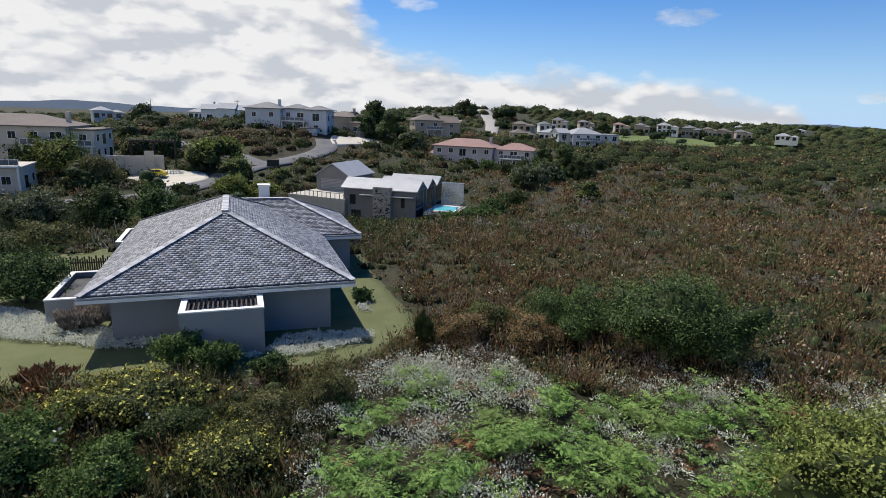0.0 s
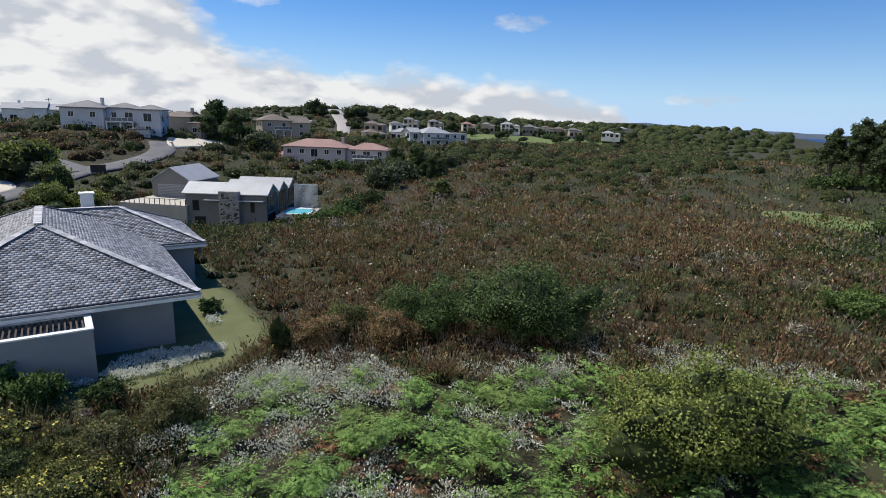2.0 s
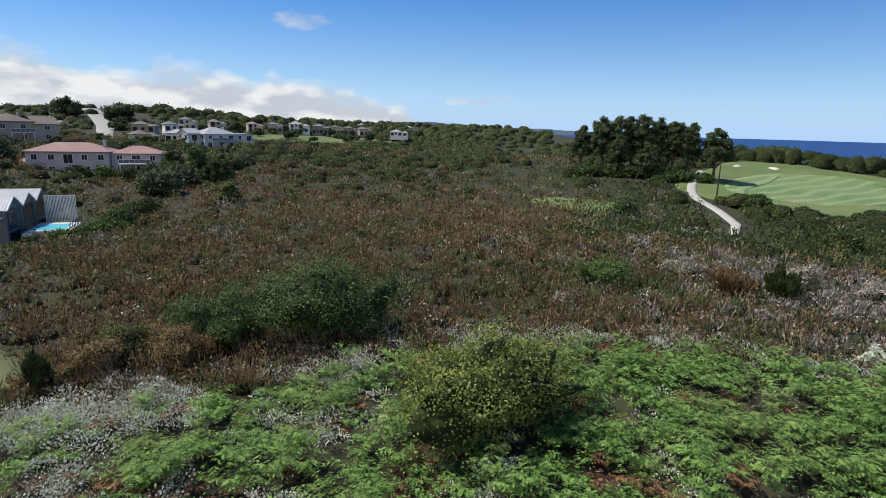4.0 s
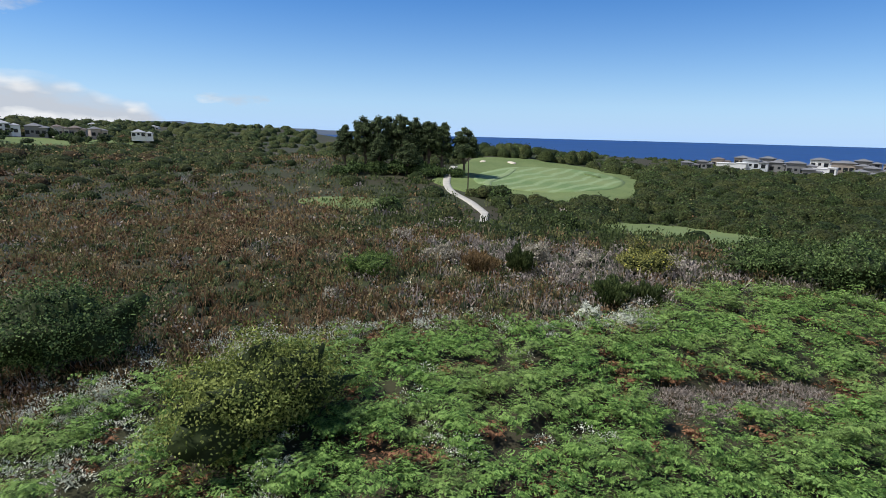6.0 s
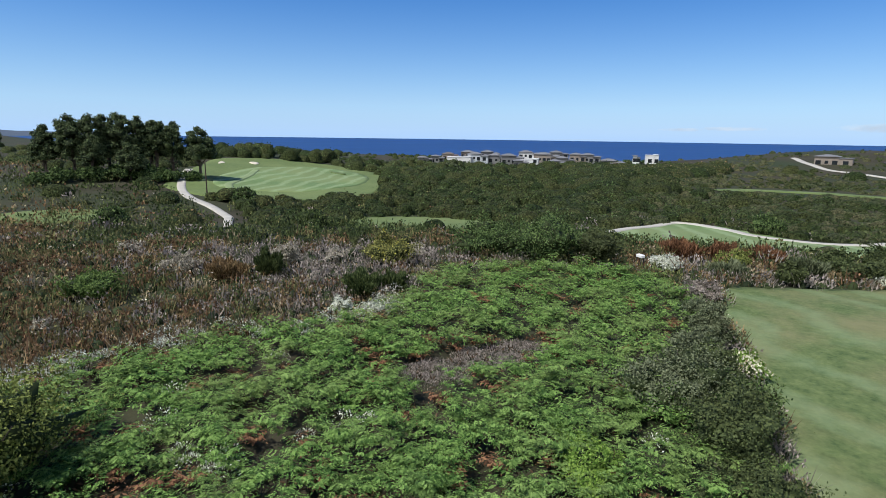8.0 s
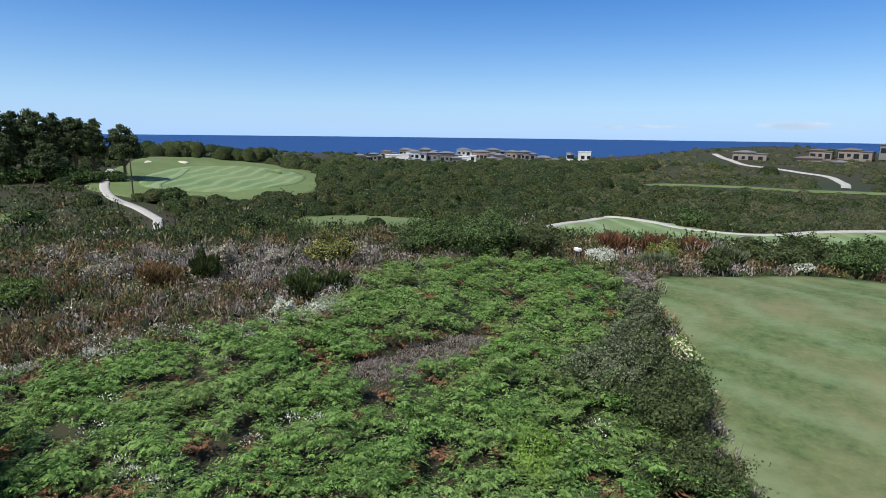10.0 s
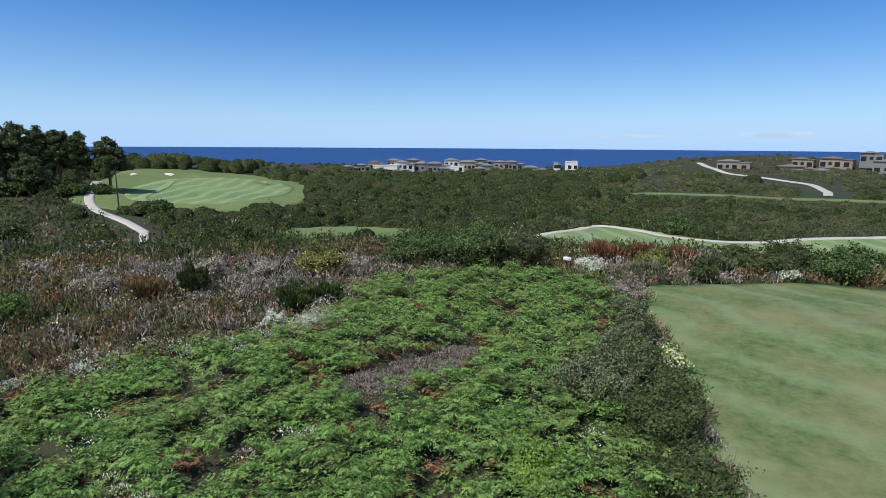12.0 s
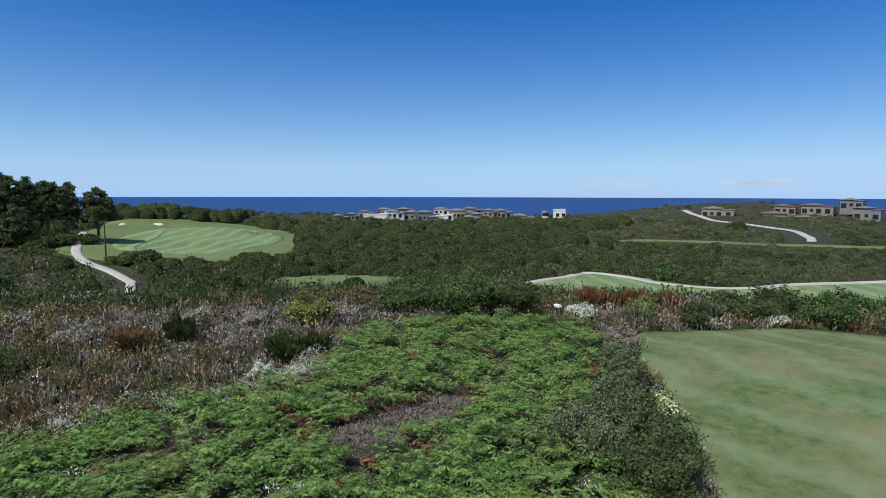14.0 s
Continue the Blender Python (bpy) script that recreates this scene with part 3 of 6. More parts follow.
def dome_tufts(centres, wide, tall, per, size, stiff=0.5, slim=0.38):
    """Low bushes: leaves stand out of a dome, more upright than wide."""
    centres = np.asarray(centres, float)
    n = len(centres)
    a = rng.random((n, per)) * 2 * math.pi
    q = np.sqrt(rng.random((n, per)))
    depth = 0.55 + 0.45 * rng.random((n, per))
    w, h = np.asarray(wide)[:, None] * 0.5, np.asarray(tall)[:, None]
    out = np.stack([np.cos(a), np.sin(a), np.zeros_like(a)], -1)
    p = centres[:, None] + out * (w * q)[..., None]
    p[..., 2] += h * np.sqrt(np.clip(1 - 0.9 * q * q, 0, 1)) * depth * 0.85
    way = unit(out * (q * 0.7)[..., None] + np.array([0, 0, stiff + 0.3]) + rng.normal(size=p.shape) * 0.38)
    flat = unit(rng.normal(size=p.shape) * 0.6 + out * (0.3 + q)[..., None] + np.array([0, 0, 0.5]))
    s = (size if np.ndim(size) else np.full(n, size))[:, None] * (0.6 + 0.8 * rng.random((n, per)))
    return rhombs(p.reshape(-1, 3), way.reshape(-1, 3), flat.reshape(-1, 3), s.ravel(), s.ravel() * slim)


def split_far(at, w, tall, size, far):
    """Heath clumps: full detail near by, fewer and larger leaves far off."""
    out = []
    for pick, leaves, blades, grow in ((~far, 24, 15, 1.0), (far, 15, 8, 1.25)):
        if pick.any():
            a, b, h, z = at[pick], w[pick], tall[pick], size[pick] * grow
            out += [dome_tufts(a, b * 1.2, h, leaves, 0.16 * z, 0.45, 0.55), blade_leaves(a, b * 0.8, h * 0.72, blades, 0.05 * z)]
    return out


def stuff(name, quads, material, label, category):
    ob = new(name, leaf_mesh(name, quads, material))
    return tagged(ob, label, category, kind="stuff")


def on_ground(x, y, dz=0.0):
    return np.column_stack([x, y, height(x, y) + dz])


def lumpy(d, knobs, sharp, sprigs=None):
    """How far a crown reaches in direction d: a few broad limbs, rounded knobs on them, leafy sprigs, dips between."""
    broad = np.max(d @ knobs[:7].T, axis=-1)
    near = np.max(d @ knobs.T, axis=-1)
    reach = 0.46 + 0.24 * np.exp(7.0 * (broad - 1)) + 0.34 * np.exp(sharp * (near - 1))
    if sprigs is not None:
        reach = reach * (0.72 + 0.35 * np.exp(1.6 * len(sprigs) * (np.max(d @ sprigs.T, axis=-1) - 1)))
    return reach


def dome_grid(rows, cols):
    """Directions over a dome and the quads between them."""
    v, f = [], []
    for i in range(rows):
        e = -0.35 + (math.pi / 2 + 0.3) * i / (rows - 1)
        v += [(math.cos(e) * math.cos(a), math.cos(e) * math.sin(a), math.sin(e)) for a in (2 * math.pi * (k + 0.5 * (i % 2)) / cols for k in range(cols))]
    for i in range(rows - 1):
        f += [(i * cols + k, i * cols + (k + 1) % cols, (i + 1) * cols + (k + 1) % cols, (i + 1) * cols + k) for k in range(cols)]
    return np.array(v), np.array(f)


def shrub(name, x, y, wide, tall, leaf, label, deep=None, density=1.0, size=0.09, lumps=26, flower=None, flowers=0, category="shrub", stem=BARK, heading=0.0, seed=None, blades=False, group=""):
    """A bush: forked stems, a dense core coloured dark as inner shade, a knobbly shell of leaves, and blossom where it
    flowers.
    """
    deep = deep or wide
    base = float(height(x, y))
    ob = thing(name, label, category, pose(x, y, base, 0, 0, heading), group)
    bm = bmesh.new()
    for k in range(5):
        a = k * 1.26 + rng.random()
        e = Vector((math.cos(a) * wide * 0.30, math.sin(a) * deep * 0.30, tall * (0.5 + 0.2 * rng.random())))
        add_tube(bm, [(0, 0, -0.1), e * 0.35 + Vector((0, 0, 0.05)), e * 0.7, e], [0.05 * tall ** 0.5, 0.04 * tall ** 0.5, 0.025, 0.012], 5)
    part("stem", bm, stem, ob)
    lumps = int(lumps * 0.7)
    knobs = unit(rng.normal(size=(lumps, 3)) + np.array([0, 0, 0.35]))
    knobs[:, 2] = np.abs(knobs[:, 2]) * 1.0 - 0.05
    knobs = unit(knobs)
    sharp = 1.5 * lumps ** 0.85
    sprigs = unit(rng.normal(size=(int(np.clip(5.0 * (wide * deep) ** 0.5 * (wide + tall) / 2, 40, 90)), 3)) + np.array([0, 0, 0.2]))
    axes, mid = np.array([wide * 0.59, deep * 0.59, tall * 0.80]), np.array([0, 0, tall * 0.30])
    v, f = dome_grid(11, 30)
    loose = 0.52 if blades else 0.72
    # added closed core behind the leaves, coloured as the shade within the bush
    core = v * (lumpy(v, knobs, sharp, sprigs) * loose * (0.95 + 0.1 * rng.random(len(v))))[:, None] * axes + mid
    part("inner_crown", mesh_of("inner_crown", core, f, INNER_SHADE), INNER_SHADE, ob, "dark core painted as the bush's inner shade")
    far = math.hypot(x, y)
    size = max(size * (1.0 if blades else 1.15), 0.0034 * far)
    area = 3.2 * (wide * deep) ** 0.5 * (tall + 0.25 * (wide * deep) ** 0.5)
    n = int(min(area * (1.2 if far < 35 else 0.95) * density / (0.3 * size * size), (8500 if far < 35 else 6500 if far < 75 else 4200) if density <= 1 else 16000))
    d = unit(rng.normal(size=(n, 3)) + np.array([0, 0, 0.25]))
    d[:, 2] = np.where(d[:, 2] < -0.35, -d[:, 2], d[:, 2])
    reach = lumpy(d, knobs, sharp, sprigs) * (0.72 + 0.30 * rng.random(n) ** 0.5) * (1 + 0.05 * rng.normal(size=n))
    at = d * reach[:, None] * axes + mid
    at[:, 2] = np.maximum(at[:, 2], 0.03)
    if blades:
        way = unit(d * 0.7 + np.array([0, 0, 1.0]) + rng.normal(size=(n, 3)) * 0.35)
        flat = unit(rng.normal(size=(n, 3)) + d * 0.5)
        s = size * (0.7 + 0.9 * rng.random(n))
        q = rhombs(at - way * (s * 0.9)[:, None], way, flat, s * 2.2, s * 0.5)
    else:
        way = unit(np.cross(d, rng.normal(size=(n, 3))) + d * 0.45 + np.array([0, 0, 0.15]))
        flat = unit(rng.normal(size=(n, 3)) * 0.55 + d * 0.8 + np.array([0, 0, 0.2]))
        s = size * (0.6 + 0.8 * rng.random(n))
        q = rhombs(at, way, flat, s, s * 0.6)
    part("crown", leaf_mesh("crown", q, leaf), leaf, ob)
    if flower is not None:
        dd = unit(rng.normal(size=(flowers, 3)) + np.array([0, 0, 0.5]))
        dd[:, 2] = np.abs(dd[:, 2])
        p = dd * (lumpy(dd, knobs, sharp, sprigs) * 1.03)[:, None] * axes + mid
        fs = min(size * 1.2, 0.13)
        part("blossom", leaf_mesh("blossom", np.concatenate([rhombs(p, unit(rng.normal(size=p.shape)), unit(dd + np.array([0, 0, 0.4])), np.full(flowers, fs), np.full(flowers, fs * 0.9)) for _ in range(2)]), flower), flower, ob)
    return ob


def tree(name, x, y, tall, wide, leaf, label, bare=0.35, lumps=34, per=110, size=0.35, flat_top=0.7, lean=0.0, category="tree", group="", low=0.1):
    """A tree: tapered trunk, limbs, and a crown of clumps with an uneven outline over cores coloured dark as inner
    shade.
    """
    base = float(height(x, y))
    ob = thing(name, label, category, pose(x, y, base, 0, 0, rng.random() * 360), group)
    bm = bmesh.new()
    t = tall * 0.018 + 0.05
    top = Vector((lean, 0, tall * 0.85))
    add_tube(bm, [(0, 0, -0.3), (lean * 0.1, 0.05, tall * 0.3), (lean * 0.6, -0.04, tall * 0.6), top], [t * 1.25, t, t * 0.65, t * 0.2], 8)
    n = int(lumps)
    d = unit(rng.normal(size=(n, 3)))
    d[:, 2] = np.abs(d[:, 2]) * (flat_top + low) - low
    rr = 0.30 + 0.70 * rng.random(n) ** 0.6
    crown_h = tall * (1 - bare)
    c = d * rr[:, None] * np.array([wide * 0.42, wide * 0.42, crown_h * 0.62]) + np.array([lean * 0.7, 0, tall * bare + crown_h * 0.33])
    rad = wide * (0.13 + 0.09 * rng.random(n)) * (34 / n) ** 0.3
    c[:, 2] = np.minimum(c[:, 2], tall - rad * 0.8)
    for k in range(0, n, max(1, n // 9)):
        e = Vector(c[k])
        s = Vector((lean * 0.4, 0, tall * (bare * 0.7 + 0.25 * rng.random() * (1 - bare))))
        add_tube(bm, [s, s.lerp(e, 0.5) + Vector((0, 0, -0.04 * tall)), e], [t * 0.45, t * 0.3, t * 0.1], 5)
    part("trunk", bm, BARK, ob)
    part("crown", leaf_mesh("crown", ball_leaves(c, rad, per, size, 0.8), leaf), leaf, ob)
    # added dark domes in the clumps, shade within the crown as colour
    part("inner_crown", mesh_of("inner_crown", *heart(c, rad * 0.70, rad * 0.55, 6), INNER_SHADE, True), INNER_SHADE, ob, "dark cores painted as the crown's inner shade")
    return ob


# ---- ground, sea, lawns, paths and roads ----
_r = np.concatenate([[0.001, 4.0, 7.0], 9.0 * 1.034 ** np.arange(189)])
_r = np.append(_r[_r < 4900], 4930.0)
_az = np.radians(np.concatenate([np.arange(-62, 150, 1.1), np.arange(150, 298, 4.0)]))
_R, _A = np.meshgrid(_r, _az, indexing="ij")
_X, _Y = _R * np.sin(_A) + 0.7, _R * np.cos(_A) + 0.4
_Z = height(_X, _Y)
_n = len(_az)
_i = np.arange(len(_r) - 1)[:, None] * _n
_k = np.arange(_n)[None]
_f = np.stack([_i + _k, _i + _n + _k, _i + _n + (_k + 1) % _n, _i + (_k + 1) % _n], -1).reshape(-1, 4)
ground = new("ground", mesh_of("ground", np.stack([_X, _Y, _Z], -1).reshape(-1, 3), _f, SOIL, True))
tagged(ground, "dark sandy soil with low olive scrub", "ground", kind="structure")

_a = np.radians(np.arange(20, 206, 3.0))
_rr = np.array([300, 600, 1200, 2400, 4950.0])
_v = np.array([(r * math.sin(a), r * math.cos(a), SEA) for r in _rr for a in _a])
_n = len(_a)
_i = np.arange(len(_rr) - 1)[:, None] * _n
_k = np.arange(_n - 1)[None]
_f = np.stack([_i + _k, _i + _n + _k, _i + _n + _k + 1, _i + _k + 1], -1).reshape(-1, 4)
sea = new("water_sea", mesh_of("water_sea", _v, _f, SEA_M, True))
tagged(sea, "deep blue open sea under a clear sky", "sea", kind="structure")


def far_ridge(name, az0, az1, dist, heights, label):
    """A mountain ridge near the horizon, its haze painted into the colour."""
    a = np.radians(np.linspace(az0, az1, 60))
    h = np.interp(np.linspace(0, 1, 60), np.linspace(0, 1, len(heights)), heights) + 3 * np.sin(np.arange(60) * 0.9) * np.sin(np.arange(60) * 0.37)
    rows = [np.column_stack([np.sin(a) * (dist + dd), np.cos(a) * (dist + dd), hh]) for dd, hh in ((-500, np.full(60, -30.0)), (-250, h * 0.55 - 5), (0, h), (120, np.full(60, -30.0)))]
    v = np.concatenate(rows)
    i = np.arange(3)[:, None] * 60
    k = np.arange(59)[None]
    f = np.stack([i + k, i + k + 1, i + 60 + k + 1, i + 60 + k], -1).reshape(-1, 4)
    return tagged(new(name, mesh_of(name, v, f, FAR_HILL, True)), label, "hill", kind="structure")


far_ridge("backdrop_mountain", -56, -14, 4300, (-10, -8, -5, -2, 1, 25, 10, 0, -3, -8), "mountain ridge on the horizon with blue haze painted in")
far_ridge("backdrop_hill", 24, 58, 4000, (0, 25, 42, 20, 14, 6, 2, 0), "low hill on the horizon with blue haze painted in")

# golf lawn next to the bracken
LAWN_EDGE = [(8.7, -11.2), (15.5, -11.2), (18.5, -11.8), (25.9, -14), (34, -15.6), (43, -17.8), (44.2, -21.6), (45.9, -28.8), (46.4, -33.9), (41.7, -40.6), (29.7, -45.6), (14, -38), (6, -24)]
patch("lawn_near", LAWN_EDGE, LAWN, 0.05, 18, "mown golf lawn with worn straw-coloured patches")
YARD_EDGE = [(-30, 22), (-22, 19), (-17, 20.0), (-10, 21.5), (-5.2, 22.6), (-2.3, 25), (-0.9, 28.6), (-2.6, 33.4), (-4.6, 38.5), (-8, 46), (-20, 46), (-30, 38)]
patch("lawn_yard", YARD_EDGE, YARD, 0.04, 14, "short green garden lawn round the slate-roofed house")

# far fairway on its bank
FAIRWAY = [(121.4, 58.4), (124.4, 71.6), (131.4, 82.7), (150.4, 89.6), (172.4, 95.5), (190.4, 100.5), (208.3, 91.3), (221.2, 68), (208.1, 46), (180, 36), (160, 33.5), (144.1, 33), (131.1, 34.5), (124.2, 44.1)]
patch("lawn_fairway", FAIRWAY, ROUGH_GRASS, 0.10, 20, "bright green golf fairway with pale mowing stripes", "fairway")
FAIRWAY_IN = [(134.3, 64.4), (140.4, 74.5), (156.4, 80.5), (176.3, 82.4), (196.3, 76.2), (209.2, 64), (200.1, 50), (180.1, 43), (158.1, 43), (140.2, 50.1)]
patch("lawn_fairway_mown", FAIRWAY_IN, GREEN, 0.16, 16, "closely mown part of the golf fairway", "fairway")
FAIRWAY_2 = [(79.7, -16.6), (91.7, -19.2), (105.7, -30.6), (103.7, -39.6), (92.7, -43.6), (87.7, -51.6), (93.7, -75.6), (95.7, -91.6), (83.7, -89.6), (73.7, -63.6), (69.7, -41.6), (69.7, -21.6)]
patch("lawn_fairway_low", FAIRWAY_2, GREEN, 0.10, 14, "green golf fairway in the hollow", "fairway")
FAIRWAY_3 = [(92.2, 25), (100.1, 24), (105.9, 12), (99.7, 0.3), (87.7, -3.6), (79.8, 2.2), (80.1, 16)]
patch("lawn_fairway_strip", FAIRWAY_3, ROUGH_GRASS, 0.10, 10, "pale green strip of golf grass behind bushes", "fairway")

PATH_1 = [(79.9, 39.7), (88, 43.9), (94.4, 47), (99.7, 50.5), (105.9, 55.6), (112.4, 61.7), (122.9, 72), (133.4, 79.3), (145.9, 85.9), (159.4, 92.2)]
strip("path_golf", PATH_1, [1.3, 1.6, 1.9, 2.2], CONCRETE, 0.22, 8, "winding pale concrete golf-cart path")
PATH_2 = [(79.7, -15.6), (89.2, -19.2), (99.7, -26.6), (107.7, -33.6), (99.7, -39.2), (93.2, -41.2), (87.7, -47.6), (87.7, -53.6), (91.7, -63.6), (94.7, -75.6), (97.7, -91.6)]
strip("path_golf_low", PATH_2, 1.7, CONCRETE, 0.22, 8, "narrow pale concrete golf-cart path along the fairway")
ROAD_2 = [(299.7, -141.6), (262.2, -135.4), (243.7, -137.5), (227.2, -142.5), (210, -142.8), (189.7, -134.6), (174.3, -124.6)]
strip("road_headland", ROAD_2, 2.6, CONCRETE, 0.25, 8, "pale road climbing to the headland houses", "road")
LOOP = [(135.4, 67.4), (141.4, 70.9), (148.4, 72.6), (156.3, 73.9), (163.9, 75.5), (170.3, 77.6), (176.3, 79.2)]
strip("path_mown_rim", LOOP, 2.2, STRIPE, 0.2, 6, "pale curved mowing line on the fairway", "grass")
patch("bunker_sand_high", [(180.4, 94), (183.4, 95.5), (186.4, 96.1), (184.4, 93.8)], SAND, 0.2, 4, "pale sand bunker at the fairway's far end", "bunker")
patch("bunker_sand_mid", [(190.3, 85.8), (192.3, 88.9), (195.3, 88.3), (193.3, 85.8)], SAND, 0.34, 4, "small pale sand bunker on the fairway", "bunker")
patch("bunker_sand_low", [(192.2, 55), (194.2, 60), (197.2, 61), (196.2, 55.5)], ROUGH_GRASS, 0.34, 4, "grassy bunker rim on the fairway", "bunker")
patch("grass_flush", [(83.5, 83.1), (88.5, 88.1), (96.5, 83), (99.5, 72.8), (92.5, 66.8), (85.5, 73)], ROUGH_GRASS, 0.12, 6, "fresh green grass flush in the heath", "grass")
GRASS_LANE = [(169.7, -61.6), (177.9, -82.6), (164.3, -110.8), (156.7, -132.2), (149.7, -151.6)]
strip("path_grass_lane", GRASS_LANE, 6.0, ROUGH_GRASS, 0.3, 8, "pale green grass lane across the valley", "grass")


# ---- the near slate-roofed house ----
HOUSE = pose(-4.23, 27.49, 0, 0, 0, 199.7)   # local x runs along the front eave, local -y to the back
SLOPE = 0.438
EAVE = 2.75


def roof_solid(faces, thick=0.12):
    """A roof of sloping planes with a thickness; faces are lists of corners."""
    bm = bmesh.new()
    cache = {}

    def v(p):
        k = tuple(round(c, 4) for c in p)
        if k not in cache:
            cache[k] = bm.verts.new(p)
        return cache[k]
    for f in faces:
        bm.faces.new([v(p) for p in f])
    bmesh.ops.recalc_face_normals(bm, faces=bm.faces)
    up = sum(f.normal.z for f in bm.faces)
    if up < 0:
        bmesh.ops.reverse_faces(bm, faces=bm.faces)
    r = bmesh.ops.extrude_face_region(bm, geom=list(bm.faces))
    bmesh.ops.translate(bm, vec=(0, 0, -thick), verts=[e for e in r["geom"] if isinstance(e, bmesh.types.BMVert)])
    return bm


house = thing("slate_roofed_house", "single-storey grey-white plastered house with a hipped slate roof", "house", HOUSE)
W, D = 12.1, 18.4
hx, hz = W / 2, EAVE + W / 2 * SLOPE
A1, A2 = (hx, -hx, hz), (hx, -(D - hx), hz)
c00, c10, c11, c01 = (0, 0, EAVE), (W, 0, EAVE), (W, -D, EAVE), (0, -D, EAVE)
MAIN = [(c00, c10, A1), (c10, c11, A2, A1), (c11, c01, A2), (c01, c00, A1, A2)]
part("roof", roof_solid(MAIN), SLATE_BED, house, "grey slate hipped roof")
wb0, wb1, wx = -11.1, -19.9, -2.6
wh = (wb0 - wb1) / 2
B1, B2 = (wx + wh, wb0 - wh, EAVE + wh * SLOPE), (hx, wb0 - wh, EAVE + wh * SLOPE)
d00, d01 = (wx, wb0, EAVE), (wx, wb1, EAVE)
e00, e01 = (hx, wb0, EAVE), (hx, wb1, EAVE)
WING = [(d01, d00, B1), (d00, e00, B2, B1), (e01, d01, B1, B2)]
part("roof", roof_solid(WING), SLATE_BED, house, "grey slate roof of the wing")
of, os_ = 0.85, 1.05   # overhang at the front and at the sides
part("wall", box(os_, -of - 0.3, -0.3, W - os_, -of, EAVE - 0.10), WALL, house)
part("wall", box(os_, -D + os_, -0.3, os_ + 0.3, -of - 0.304, EAVE - 0.10), WALL, house)
part("wall", box(W - os_ - 0.3, -D + os_, -0.3, W - os_, -of - 0.304, EAVE - 0.10), WALL, house)
part("wall", box(os_ + 0.304, -D + os_, -0.3, W - os_ - 0.304, -D + os_ + 0.3, EAVE - 0.10), WALL, house)
part("wall", box(wx + 0.6, wb1 + 0.6, -0.3, os_ - 0.004, wb0 - 0.6, EAVE - 0.10), WALL, house)
part("ceiling_board", box(0.06, -D + 0.1, EAVE - 0.20, W - 0.06, -0.06, EAVE - 0.14), WHITE_TRIM, house)
# fascia and gutters
for x0, y0, x1, y1 in ((-0.02, 0.0, W + 0.02, 0.09), (-0.09, -11.0, 0.0, 0.09), (W, -D, W + 0.09, 0.09), (wx - 0.02, wb0, -0.1, wb0 + 0.09), (wx - 0.09, wb1, wx, wb0 + 0.09)):
    part("gutter", box(x0, y0, EAVE - 0.15, x1, y1, EAVE - 0.05, 0.015), ROOF_PALE, house, "grey metal gutter")
    part("fascia", box(x0 + 0.004, y0 + 0.004, EAVE - 0.34, x1 - 0.004, y1 - 0.03, EAVE - 0.175), WHITE_TRIM, house)
# chimney behind the ridge
ch = part("chimney", box(3.11, -17.35, 3.0, 3.86, -16.6, 5.42, 0.02), WHITE, house, "white plastered chimney")
part("cap", box(3.03, -17.43, 5.424, 3.94, -16.52, 5.53, 0.02), WHITE_TRIM, ch)


def yard_box(x0, y0, x1, y1, top, slats=0, floor_mat=DARK_TRIM):
    """A low plastered yard enclosure with a white coping and a slatted or dark flat cover."""
    w = 0.22
    for a in ((x0, y0, x1, y0 + w), (x0, y1 - w, x1, y1), (x0, y0 + w + 0.003, x0 + w, y1 - w - 0.003), (x1 - w, y0 + w + 0.003, x1, y1 - w - 0.003)):
        part("wall", box(a[0], a[1], -0.3, a[2], a[3], top), WALL, house)
        part("coping", box(a[0] - 0.03, a[1] - 0.03, top + 0.003, a[2] + 0.03, a[3] + 0.03, top + 0.07, 0.012), WHITE_TRIM, house, "white coping")
    if slats:
        part("floor", box(x0 + w + 0.03, y0 + w + 0.03, top - 0.42, x1 - w - 0.03, y1 - w - 0.03, top - 0.36), floor_mat, house)
        for k in range(slats):
            xx = x0 + w + (x1 - x0 - 2 * w) * (k + 0.5) / slats
            part("slat", box(xx - 0.035, y0 + w, top - 0.12, xx + 0.035, y1 - w, top - 0.03), TIMBER, house)
    else:
        part("cover", box(x0 + w + 0.003, y0 + w + 0.003, top - 0.35, x1 - w - 0.003, y1 - w - 0.003, top - 0.27), floor_mat, house)


yard_box(4.45, -0.34, 7.95, 1.95, 2.28, 15, PAVING)
yard_box(11.06, -10.2, 14.75, -4.8, 1.2)
yard_box(11.06, -18.0, 12.95, -13.5, 2.2)

dish = thing("satellite_dish", "grey satellite dish on the wing's side wall", "dish", HOUSE @ pose(-2.15, -12.2, 2.05, 0, 0, 0))
bm = bmesh.new()
rims = []
for q, out in ((0.06, 0.0), (0.25, 0.035), (0.42, 0.11)):
    rims.append([bm.verts.new((-0.25 - out, q * math.cos(a) , q * math.sin(a))) for a in (2 * math.pi * k / 18 for k in range(18))])
for lo, hi in zip(rims, rims[1:]):
    for k in range(18):
        bm.faces.new((lo[k], lo[(k + 1) % 18], hi[(k + 1) % 18], hi[k]))
bm.faces.new(rims[0])
solid = bmesh.ops.extrude_face_region(bm, geom=list(bm.faces))
bmesh.ops.translate(bm, vec=(0.015, 0, 0), verts=[g for g in solid["geom"] if isinstance(g, bmesh.types.BMVert)])
part("reflector", bm, ZINC, dish)
bm = bmesh.new()
add_tube(bm, [(0.25, 0, -0.15), (-0.1, 0, -0.1), (-0.24, 0, 0)], [0.03, 0.03, 0.025], 6)
